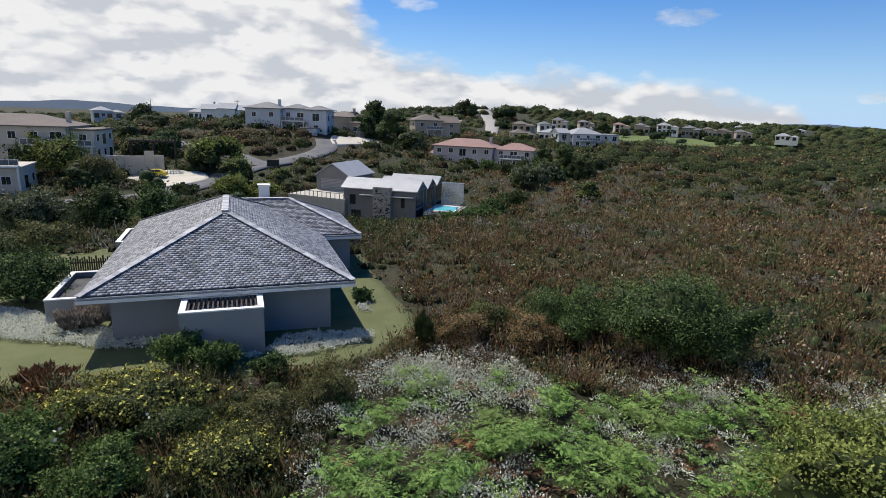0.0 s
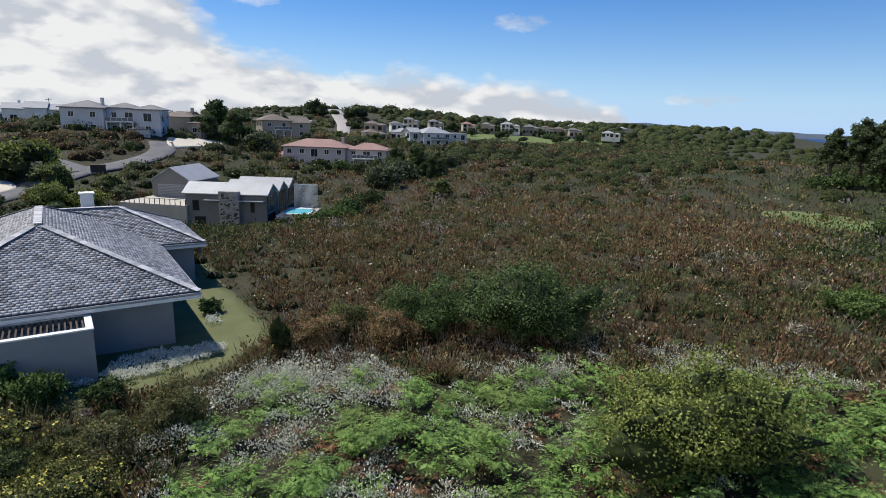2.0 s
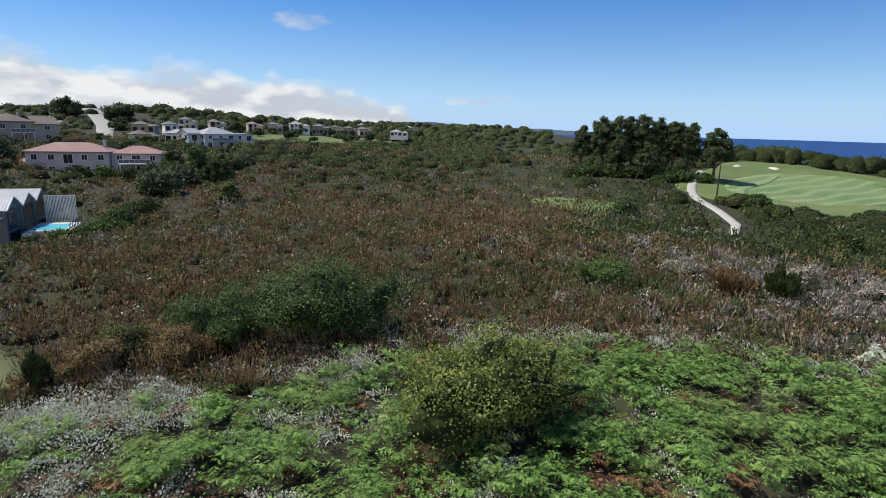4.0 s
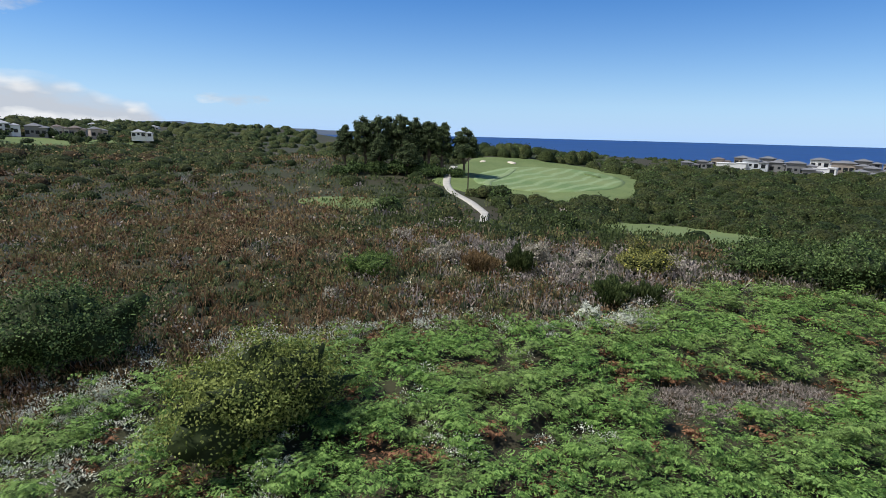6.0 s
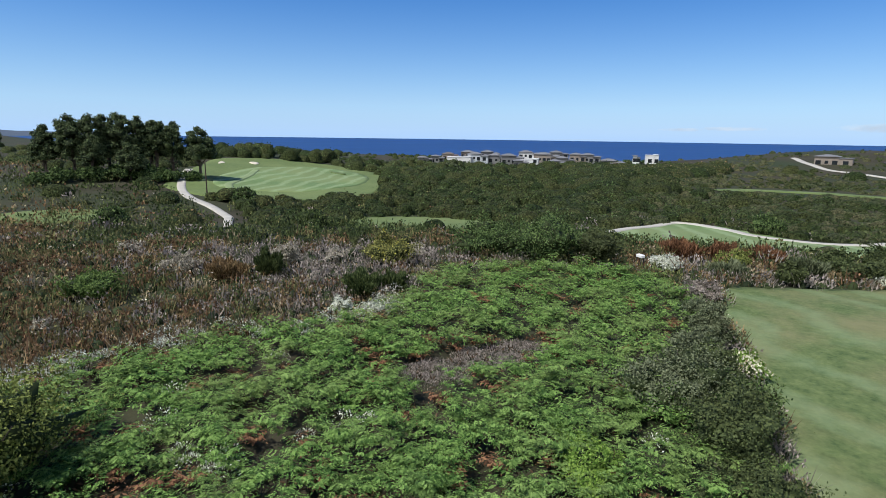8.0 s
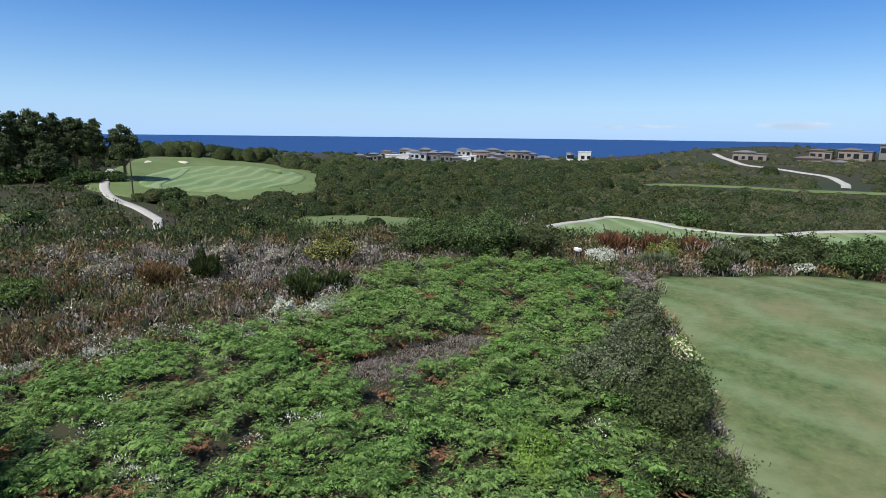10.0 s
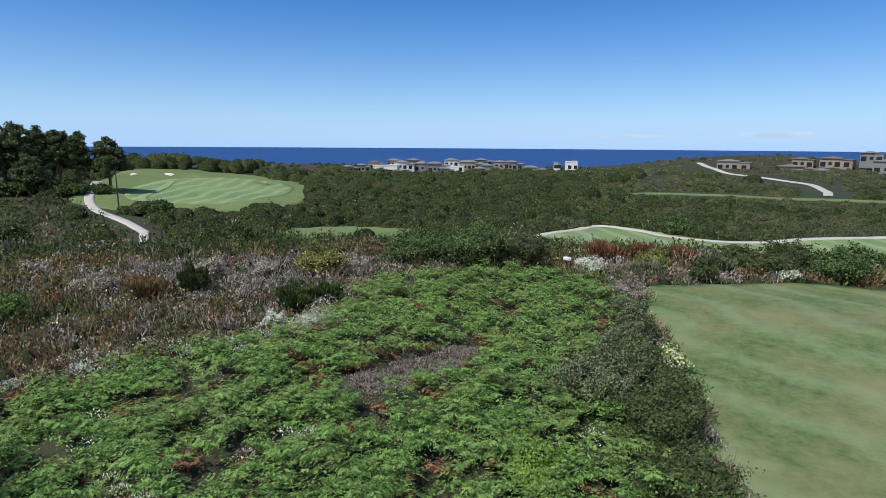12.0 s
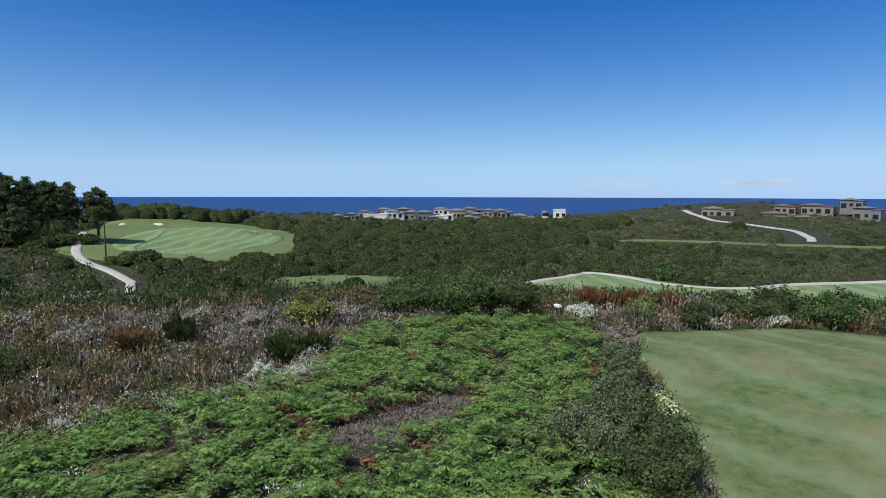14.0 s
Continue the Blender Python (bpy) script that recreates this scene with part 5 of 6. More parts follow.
HILL_ROAD_B = [(6, 440), (9.8, 469.6), (13, 510), (16, 560)]
strip("road_hill_side", HILL_ROAD_B, 9.0, GRAVEL, 0.35, 8, "pale side road on the hill", "road")
HILL_ROAD_C = [(44, 345), (50.3, 360.6), (60, 410), (68.5, 462)]
strip("road_hill_lane", HILL_ROAD_C, 6.0, CONCRETE, 0.35, 8, "pale lane between hillside houses", "road")
GREEN_SLOPE = [(78.1, 289.9), (120.2, 299.7), (190.3, 359.6), (225.3, 361.5), (215.3, 384.5), (160.2, 389.7), (110.1, 387.9), (85.1, 349.9)]
patch("lawn_far_slope", GREEN_SLOPE, ROUGH_GRASS, 0.3, 10, "light green grass slope below the hillside houses", "grass")

wall_t = thing("curved_garden_wall", "curved tan plastered garden wall below the pergola", "wall", pose(-59, 109.5, -2.2, 0, 0, 26))
for k in range(6):
    part("panel", box(-5 + 1.7 * k, 0.15 * (k - 2.5) ** 2, -1, -3.31 + 1.7 * k, 0.15 * (k - 2.5) ** 2 + 0.35, 3.6 + (0.9 if k == 4 else 0), 0.04), CREAM, wall_t)
DRIVE = [(-29, 154), (-24, 159), (-19, 166), (-20, 175), (-25, 172), (-31, 164)]
patch("pavement_drive", DRIVE, PAVING, 0.3, 8, "pale paved driveway at the top of the road", "pavement")
perg = thing("dark_pergola", "dark timber pergola over a terrace", "pergola", pose(-57.5, 114, 0.6, 0, 0, 22))
for a in (-4, 0, 4):
    for b in (0, 3):
        part("post", box(a - 0.12, b - 0.12, -2, a + 0.12, b + 0.12, 3.2), TIMBER, perg)
for b in (0, 3):
    part("beam", box(-4.4, b - 0.08, 3.204, 4.4, b + 0.08, 3.45), TIMBER, perg)
for k in range(16):
    part("rafter", box(-4.3 + 0.57 * k, -0.5, 3.454, -4.18 + 0.57 * k, 3.5, 3.62), TIMBER, perg)
cab = thing("utility_cabinet", "dark green utility cabinet beside the road", "cabinet", pose(-37.2, 126, float(height(-37.2, 126)) + 0.1, 0, 0, 12))
part("body", box(-1.3, -0.6, -0.4, 1.3, 0.6, 1.5, 0.04), DARK_TRIM, cab)
part("lid", box(-1.38, -0.68, 1.503, 1.38, 0.68, 1.62, 0.04), TIMBER, cab)
part("door", box(-1.2, -0.64, 0.1, -0.03, -0.603, 1.4), DARK_TRIM, cab)
part("door", box(0.03, -0.64, 0.1, 1.2, -0.603, 1.4), DARK_TRIM, cab)


def parked_car(x, y, heading):
    ob = thing("parked_car", "yellow hatchback parked on the paved forecourt", "car", pose(x, y, float(height(x, y)) + 0.25, 0, 0, heading))
    bm = bmesh.new()
    prof = [(-2.1, 0.32), (-2.12, 0.75), (-1.9, 0.9), (-1.15, 0.95), (-0.5, 1.42), (1.0, 1.45), (1.75, 0.98), (2.08, 0.9), (2.12, 0.32)]
    rows = []
    for yy, s in ((-0.85, 0.94), (-0.8, 1.0), (0.8, 1.0), (0.85, 0.94)):
        rows.append([bm.verts.new((px, yy * (0.86 if pz > 1.2 else 1), 0.32 + (pz - 0.32) * s)) for px, pz in prof])
    for a, b in zip(rows, rows[1:]):
        for k in range(len(prof)):
            bm.faces.new((a[k], a[(k + 1) % len(prof)], b[(k + 1) % len(prof)], b[k]))
    bm.faces.new(rows[0])
    bm.faces.new(rows[-1][::-1])
    body = part("body", bm, YELLOW_CAR, ob, "yellow painted body")
    for yy in (-0.82, 0.76):
        part("side_window", box(-0.75, yy, 1.0, 0.1, yy + 0.06, 1.33, 0.02), GLASS, body)
        part("side_window", box(0.18, yy, 1.0, 1.1, yy + 0.06, 1.33, 0.02), GLASS, body)
    for px in (-1.35, 1.35):
        for yy in (-0.86, 0.66):
            bm = bmesh.new()
            bmesh.ops.create_cone(bm, cap_ends=True, segments=16, radius1=0.31, radius2=0.31, depth=0.2, matrix=pose(px, yy + 0.1, 0.31, 90, 0, 0))
            wheel = part("wheel", bm, TYRE, ob)
            bm = bmesh.new()
            bmesh.ops.create_cone(bm, cap_ends=True, segments=12, radius1=0.18, radius2=0.18, depth=0.23, matrix=pose(px, yy + 0.1, 0.31, 90, 0, 0))
            part("rim", bm, ZINC, wheel)
    for yy in (-0.65, 0.45):
        part("headlight", box(-2.14, yy, 0.62, -2.08, yy + 0.22, 0.76, 0.01), WHITE_TRIM, ob)
    part("bumper", box(-2.18, -0.8, 0.34, -2.1, 0.8, 0.5, 0.02), DARK_TRIM, ob)
    return ob


parked_car(-54.6, 108.4, 10)


def utility_pole(x, y, tall, label, arms=True):
    ob = thing("utility_pole", label, "pole", pose(x, y, float(height(x, y)), 0, 0, 20))
    bm = bmesh.new()
    add_tube(bm, [(0, 0, -0.5), (0, 0, tall * 0.5), (0, 0, tall)], [0.17, 0.15, 0.11], 8)
    part("post", bm, TIMBER, ob)
    if arms:
        part("crossarm", box(-1.1, -0.07, tall - 0.75, 1.1, 0.07, tall - 0.6, 0.01), TIMBER, ob)
        for a in (-0.95, 0, 0.95):
            part("insulator", box(a - 0.05, -0.05, tall - 0.6, a + 0.05, 0.05, tall - 0.4, 0.015), WHITE_TRIM, ob)
    return ob


utility_pole(122.7, 66.6, 7.9, "thin dark pole beside the cart path", False)
utility_pole(-138, 275, 13, "dark timber utility pole among the houses")
utility_pole(-100, 283, 13, "dark timber utility pole among the houses")
tee = thing("tee_marker_box", "small white box on legs in the bracken", "marker", pose(49.2, -13.6, float(height(49.2, -13.6)) + 0.5, 0, 0, 25))
part("body", box(-0.36, -0.2, 0.45, 0.36, 0.2, 0.72, 0.04), WHITE_TRIM, tee)
for a in (-0.32, 0.24):
    for b in (-0.17, 0.09):
        part("leg", box(a, b, -0.6, a + 0.08, b + 0.08, 0.447), DARK_TRIM, tee)


# ---- trees ----
for x, y, tall, wide in ((126.7, 109.9, 12.8, 5.0), (130.5, 105.3, 15.8, 6.6), (133.3, 101.8, 16.6, 7.2), (137, 96.7, 16.2, 6.4), (139.3, 94.2, 15.0, 6.0), (141.9, 90.8, 15.2, 6.0), (144, 87.5, 14.6, 5.6), (146.6, 81.4, 13.8, 7.4), (145.5, 94.7, 14.6, 6), (138.5, 101.8, 15.0, 6), (129.5, 99.9, 10.5, 5.5), (133.5, 92.8, 9.0, 5.5)):
    tree("pine_tree", x, y, tall * 1.06, wide * 1.28, PINE, "tall dark pine with a bare lower trunk", bare=0.24, lumps=70, per=80, size=0.44, flat_top=0.95, lean=0.6 * math.sin(x * 3), group="pines on the knoll", low=0.4)
for x, y, w, t in ((124.5, 105, 6, 3.4), (128.5, 99.9, 7, 4.0), (132.5, 94.8, 7, 4.4), (136.5, 89.7, 7, 4.0), (139.4, 85.7, 6, 3.4), (120.5, 107, 6, 2.8), (142.4, 81.6, 5, 2.6), (134.5, 87.7, 6, 2.8)):
    shrub("pine_undergrowth_bush", x, y, w * 1.2, t, DEEP, "dark bush under the pines", lumps=22, size=0.4)
TREES = (  # x, y, height, width, leaf, label
    (-47, 120.2, 7.2, 12, OLIVE, "broad green tree beside the road", 0.15),
    (-21.7, 183.7, 12.5, 10, DEEP, "dark green garden tree behind the road", 0.2),
    (-14.6, 174.4, 11.0, 9.5, DEEP, "dark green garden tree behind the white wall", 0.15),
    (-24, 176, 8.0, 8, DEEP, "dark green garden tree near the wall", 0.1),
    (-9, 168, 6.5, 10, GREYGREEN, "grey-green shrubby tree on the slope", 0.05),
    (31.6, 146.9, 9.5, 6, DEEP, "dark tree beside the lilac house", 0.1),
    (27, 152, 7.5, 6, DEEP, "dark tree beside the lilac house", 0.1),
    (35.1, 142.9, 7.0, 7, SCRUB, "dark green tree below the lilac house", 0.05),
    (26, 138, 5.0, 9, GREYGREEN, "grey-green bush tree on the slope", 0.05),
    (20, 128, 5.0, 10, GREYGREEN, "feathery grey-green bush tree in the heath", 0.05),
    (19.5, 519, 15, 24, PINE, "dark clump of trees on the hilltop", 0.05),
    (14, 527, 11, 16, PINE, "dark clump of trees on the hilltop", 0.05),
    (52, 498, 12.5, 22, SCRUB, "dark clump of trees beside the hill road", 0.05),
    (44, 418, 8, 14, SCRUB, "rounded trees beside the hill road", 0.05),
    (-62, 128, 5.5, 9, DEEP, "dark tree behind the pergola", 0.1),
    (-90, 175, 7, 10, SCRUB, "dark green tree among the houses", 0.1),
    (-66, 196, 6, 11, SCRUB, "dark green tree among the houses", 0.1),
    (77.2, 25.6, 2.6, 4.6, SCRUB, "low dark green tree below the cart path", 0.1),
    (81.5, 59.8, 3.5, 5, DEEP, "dark green tree beside the fairway", 0.1),
    (112.3, 52.4, 4.4, 5.5, DEEP, "rounded dark tree at the fairway's edge", 0.1),
    (207.9, 18.1, 7, 7, GREYGREEN, "pale flowering tree in the scrub", 0.1),
)
for k in range(26):
    a, q = radians(7 + 23 * (k + 0.6 * math.sin(k * 7.3)) / 26), 395 + 42 * (0.5 + 0.5 * math.sin(k * 4.1))
    TREES += ((q * math.sin(a), q * math.cos(a), 5.5 + 2.5 * math.sin(k * 2.7), 9 + 3 * math.sin(k * 5.1), (PINE, SCRUB, DEEP)[k % 3], "dark tree behind the hillside houses", 0.05),)
for k in range(16):
    a, q = radians(16.5 + 16 * (k + 0.7 * math.sin(k * 5.3)) / 16), 300 + 62 * (0.5 + 0.5 * math.sin(k * 3.7))
    TREES += ((q * math.sin(a), q * math.cos(a), 2.4 + 0.8 * math.sin(k * 2.7), 8 + 3 * math.sin(k * 6.1), (SCRUB, DEEP)[k % 2], "low dark green bush on the grass slope", 0.0),)
for x, y, tall, wide, leaf, lab, bare in TREES:
    big = max(0.22, wide * 0.035) * (1.4 if math.hypot(x, y) > 300 else 1)
    tree("tree", x, y, tall, wide, leaf, lab, bare=bare, lumps=18 if math.hypot(x, y) > 280 else 40, per=40 if math.hypot(x, y) > 280 else 60, size=big * 1.5, flat_top=0.85, low=0.35)

# garden trees among the houses
garden = (OLIVE, DEEP, SCRUB, HEATH)
spots = []
while len(spots) < 46:
    a, q = radians(-43 + 58 * rng.random()), 95 * 3.6 ** rng.random()
    x, y = q * math.sin(a), q * math.cos(a)
    ok = all(math.hypot(x - u, y - v) > 7 for u, v in spots) and not near_line(STREET, np.array(x), np.array(y), 5) and not near_line(HILL_ROAD, np.array(x), np.array(y), 10)
    ok = ok and not inside(PARK, np.array(x), np.array(y)) and not (-30 < x < 12 and 84 < y < 118) and not (-6 < x < 30 and 120 < y < 172) and not (-60 < x < -20 and 120 < y < 170)
    ok = ok and all(math.hypot(x - h.matrix_basis.translation.x, y - h.matrix_basis.translation.y) > 9 for h in scene.objects if h.parent is None and h.get("category") == "house")
    spots.append((x, y)) if ok else None
for k, (x, y) in enumerate(spots):
    w = 4 + 4.5 * rng.random()
    tree("garden_tree", x, y, 2.6 + 3.6 * rng.random(), w, garden[k % 4], ("olive-green garden tree among the houses", "deep green garden tree among the houses", "dark green garden tree among the houses", "dull green garden tree among the houses")[k % 4], bare=0.05, lumps=18, per=52, size=w * 0.055, flat_top=0.9, low=0.4)

# ---- single bushes ----
B = shrub
B("garden_tree", -70.6, 103, 17, 9.0, OLIVE, "broad olive-green garden tree beside the cream house", deep=10, lumps=60, size=0.3, category="tree")
B("garden_tree", -60, 99, 9, 6.0, HEATH, "rounded garden tree beside the forecourt", lumps=40, size=0.28, category="tree")
B("round_bush", 11.8, 24.9, 11.6, 4.7, DEEP, "large round dark green bush at the bracken's edge", deep=7.0, lumps=50, size=0.10, density=1.8)
B("round_bush", 6.9, 27.5, 6.0, 3.0, DEEP, "dark green bush beside the large round one", lumps=30, density=1.4, size=0.085)
B("yellow_green_bush", 12.7, 13.6, 9.6, 4.5, OLIVE, "broad yellow-green leafy bush in the bracken", deep=7.2, lumps=40, size=0.095, density=2.0)
for a, q, w, t in ((4.6, 149, 5, 3.4), (6.4, 147, 6, 3.0), (8.2, 150, 6, 4.2), (10.2, 152, 7, 5.0), (11.6, 146, 6, 4.0), (2.6, 150, 5, 2.8), (-1.0, 84, 4, 2.2), (1.2, 86, 5, 2.6), (3.0, 88, 5, 2.4), (4.6, 92, 6, 3.0), (-3.4, 80, 4, 1.6), (-6.0, 83, 4, 1.8), (5.5, 100, 6, 3.4), (7.5, 108, 7, 3.4)):
    B("green_bush", q * math.sin(radians(a)), q * math.cos(radians(a)), w, t, (SCRUB, DEEP, GREENLEAF)[int(q) % 3], ("dark green bush below the houses", "deep green bush below the houses", "fresh green bush below the houses")[int(q) % 3], lumps=26, size=0.2)
B("brown_bush", 1.4, 25.9, 3.4, 2.0, BROWN, "dense brown-leaved heath bush", lumps=24, size=0.075)
B("brown_bush", 4.6, 26.2, 3.8, 1.9, BROWN, "dense brown-leaved heath bush", lumps=24, size=0.075)
B("brown_bush", 2.8, 28, 3.2, 1.7, HEATH, "olive-brown heath bush by the lawn", lumps=22, size=0.075)
B("upright_bush", -0.6, 25.6, 1.3, 2.0, SCRUB, "narrow upright green bush by the lawn", lumps=16, size=0.08, blades=True)
B("yellow_flowering_bush", -11.0, 18.2, 8.0, 2.1, DARK_OLIVE, "spreading bush with clear yellow flowers", deep=4.0, lumps=26, flower=YELLOW, flowers=260, size=0.085)
B("yellow_flowering_bush", -6.6, 15.4, 4.8, 2.0, DARK_OLIVE, "spreading bush with clear yellow flowers", deep=3.2, lumps=22, flower=YELLOW, flowers=150, size=0.075)
B("green_bush", -12.4, 15, 4.4, 2.6, GREENLEAF, "glossy dark green bush in rough growth", lumps=30, size=0.09)
B("green_bush", -9.6, 14.3, 3.4, 1.6, GREENLEAF, "low glossy dark green bush", lumps=22, size=0.08)
B("leafy_bush", -10.9, 22.7, 2.6, 1.6, GREENLEAF, "bright green upright leafy bush by the lawn", lumps=24, size=0.10)
B("leafy_bush", -9.2, 22.2, 2.2, 1.5, GREENLEAF, "green upright leafy bush by the lawn", lumps=18, size=0.10)
B("dark_bush", -6.8, 21.6, 1.9, 1.4, DEEP, "small dark green bush by the lawn", lumps=16, size=0.08)
B("dark_bush", -4.5, 32.3, 1.5, 0.9, DEEP, "small dark green bush in the shade of the house", lumps=14, size=0.07)
B("olive_bush", -3.9, 19.2, 2.6, 2.4, HEATH, "twiggy olive-brown bush by the lawn", lumps=22, size=0.07)
B("olive_bush", -6, 18, 3.2, 1.5, HEATH, "twiggy olive-brown bush by the lawn", lumps=24, size=0.07)
B("olive_bush", -8.4, 17, 3.0, 1.4, SCRUB, "twiggy dark green bush by the lawn", lumps=24, size=0.07)
B("rust_bush", -15.2, 20.2, 2.2, 0.9, RUST, "rust-brown bush beside the garden lawn", lumps=16, size=0.08, blades=True)
B("garden_bush", -23, 30, 6.4, 3.7, DEEP, "large dark green garden bush beside the fence", deep=5.0, lumps=50, size=0.13)
B("garden_bush", -26.5, 34, 5.0, 3.0, SCRUB, "large green bush in the garden", lumps=36, size=0.13)
B("grey_garden_bush", -38.9, 53, 8.6, 4.3, GREYGREEN, "grey-green leafy bush in the garden", lumps=46, size=0.2)
B("garden_bush", -31.5, 52.5, 6.5, 4.6, SCRUB, "dark green bush in the garden", lumps=40, size=0.2)
B("garden_bush", -27.6, 53.8, 6.0, 4.8, DEEP, "dark green bush in the garden", lumps=40, size=0.2)
B("garden_bush", -24, 47.5, 6.5, 2.2, HEATH, "olive garden bush behind the house", lumps=30, size=0.16)
B("garden_bush", -31, 43.5, 6.5, 2.2, HEATH, "olive garden bush behind the house", lumps=30, size=0.16)
B("garden_bush", -38.2, 103.5, 8.0, 4.2, OLIVE, "bright green roadside bush", lumps=36, size=0.3)
B("garden_bush", -33, 104, 7.0, 3.8, OLIVE, "green bush beside the road", lumps=36, size=0.3)
B("garden_bush", -44.5, 98, 6.0, 2.2, SCRUB, "low green roadside bush", lumps=30, size=0.3)
B("bare_red_bush", -17.4, 26.2, 2.4, 1.3, MAUVE, "bare reddish twiggy bush in the silver bed", lumps=14, size=0.07, blades=True)
B("heath_bush", 33.5, 25.3, 5.2, 2.0, GREENLEAF, "rounded green heath bush", lumps=30, size=0.12)
B("heath_bush", 38.9, 18.8, 3.4, 1.9, BROWN, "brown twiggy heath bush", lumps=22, size=0.12, blades=True)
B("heath_bush", 40.7, 16.3, 2.6, 2.2, SCRUB, "dark green heath bush", lumps=20, size=0.12, blades=True)
B("pale_dry_bush", 26.9, 23.1, 1.6, 1.0, PALE_DRY, "pale dry silvery bush", lumps=14, size=0.08)
B("pale_flowering_bush", 40.7, 23.5, 3.4, 1.7, PALE_DRY, "rounded bush with pale silvery flower heads", lumps=22, size=0.10)
B("pale_flowering_bush", 44.8, 16.7, 3.4, 2.0, PALE_DRY, "rounded bush with pale silvery flower heads", lumps=22, size=0.10)
B("pale_flowering_bush", 48.8, 33.2, 3.2, 1.6, PALE_DRY, "rounded bush with pale silvery flower heads", lumps=20, size=0.10)
B("pale_flowering_bush", 47.7, 13, 3.0, 1.3, PALE_DRY, "rounded bush with pale silvery flower heads", lumps=20, size=0.10)
B("pale_flowering_bush", 50.5, 6.5, 3.6, 1.3, PALE_DRY, "rounded bush with pale silvery flower heads", lumps=20, size=0.10)
B("thicket", 51.7, -0.5, 8.0, 4.0, DEEP, "dark green coastal thicket behind the bracken", lumps=40, size=0.16)
B("thicket", 50.2, -5.4, 9.0, 5.0, DEEP, "tall dark green coastal thicket behind the bracken", lumps=46, size=0.16)
B("thicket", 49.7, -9.8, 6.0, 3.6, SCRUB, "dark green coastal thicket behind the bracken", lumps=36, size=0.16)
B("yellow_flowering_bush", 46.8, 8, 5.6, 3.2, DARK_OLIVE, "rounded bush dotted with pale yellow flowers", lumps=26, flower=YELLOW, flowers=130, size=0.11)
B("heath_bush", 36.1, 7.6, 3.2, 2.1, SCRUB, "dense dark green heath bush", lumps=26, size=0.10, blades=True)
B("heath_bush", 38, 5.6, 2.6, 1.6, SCRUB, "dense dark green heath bush", lumps=22, size=0.10, blades=True)
B("silver_bush", 31.6, 7.6, 2.0, 1.2, SILVER, "silver-leaved bush in the bracken", lumps=16, size=0.07)
B("silver_bush", 31.9, 5.6, 1.8, 1.1, SILVER, "silver-leaved bush in the bracken", lumps=16, size=0.07)
B("pale_yellow_bush", 26.3, -13.6, 2.0, 1.6, LIME, "small pale yellow-green bush at the lawn's edge", lumps=20, flower=CREAM_FLOWER, flowers=420, size=0.09)
B("lawn_edge_bush", 22.5, -9, 5.5, 2.9, GREYGREEN, "grey-green bush between bracken and lawn", lumps=36, size=0.09)
B("lawn_edge_bush", 24.5, -11.2, 3.4, 2.2, SCRUB, "dark green bush at the lawn's edge", lumps=26, size=0.09)
B("lawn_edge_bush", 18.9, -10.2, 4.4, 3.0, SCRUB, "dark green bush at the lawn's edge", lumps=34, size=0.09)
B("lawn_edge_bush", 21.1, -11.2, 3.4, 2.2, DEEP, "dark glossy green bush at the lawn's edge", lumps=26, size=0.09)
B("lawn_edge_bush", 15.9, -9.6, 3.9, 1.7, SCRUB, "low green bush at the lawn's edge", lumps=24, size=0.08)
B("lawn_edge_bush", 30.2, -13, 3.1, 2.2, GREYGREEN, "grey-green bush at the lawn's edge", lumps=24, size=0.10)
B("lawn_edge_bush", 33.7, -13.8, 3.1, 2.1, GREYGREEN, "twiggy grey-green bush at the lawn's edge", lumps=22, size=0.10)
B("lawn_edge_bush", 38.3, -15, 3.4, 1.9, MAUVE, "dry twiggy bush at the lawn's edge", lumps=20, size=0.10)
B("lawn_edge_bush", 27.3, -10.8, 3.9, 2.1, GREYGREEN, "grey-green bush at the lawn's edge", lumps=26, size=0.10)
B("bright_bush", 17, -5, 4.6, 1.2, LIME, "bright lime-green leafy bush in the bracken", deep=3.0, lumps=34, size=0.08)
for x, y, w, t, m, lab in (
        (46, -24.4, 2.8, 2.3, SCRUB, "dark green bush behind the lawn"), (49.2, -32.2, 5.0, 2.7, SCRUB, "dark green bush behind the lawn"), (47.7, -37.2, 6.0, 3.1, DEEP, "tall dark green bush behind the lawn"),
        (50.2, -27.6, 3.6, 1.8, GREYGREEN, "grey-green bush behind the lawn"), (55.7, -18.8, 4.2, 2.0, RUST, "rust-brown bush behind the bracken"), (57.2, -23.2, 4.0, 1.7, RUST, "rust-brown bush behind the bracken"),
        (56.7, -27.2, 4.0, 1.6, RUST, "rust-brown bush behind the bracken"), (47.2, -20.6, 4.2, 1.4, GREYGREEN, "grey-green bush behind the lawn"), (48.7, -15.6, 3.6, 1.3, SILVER, "pale silvery bush behind the bracken"),
        (48.2, -32.6, 3.4, 1.3, SILVER, "pale silvery bush at the lawn's far edge"), (97.7, -45, 6.6, 3.5, DEEP, "round dark bush beside the low fairway"), (52.2, -22.2, 4.0, 1.8, OLIVE, "green bush behind the lawn"),
        (53.7, -31.6, 5.0, 2.2, SCRUB, "green bush behind the lawn"), (55.7, -37.6, 6.0, 2.8, SCRUB, "green bush behind the lawn"), (52.7, -42.6, 6.0, 3.0, DEEP, "dark green bush behind the lawn")):
    B("hedge_bush", x, y, w, t, m, lab, lumps=26, size=0.14, blades=m in (RUST, GREYGREEN))

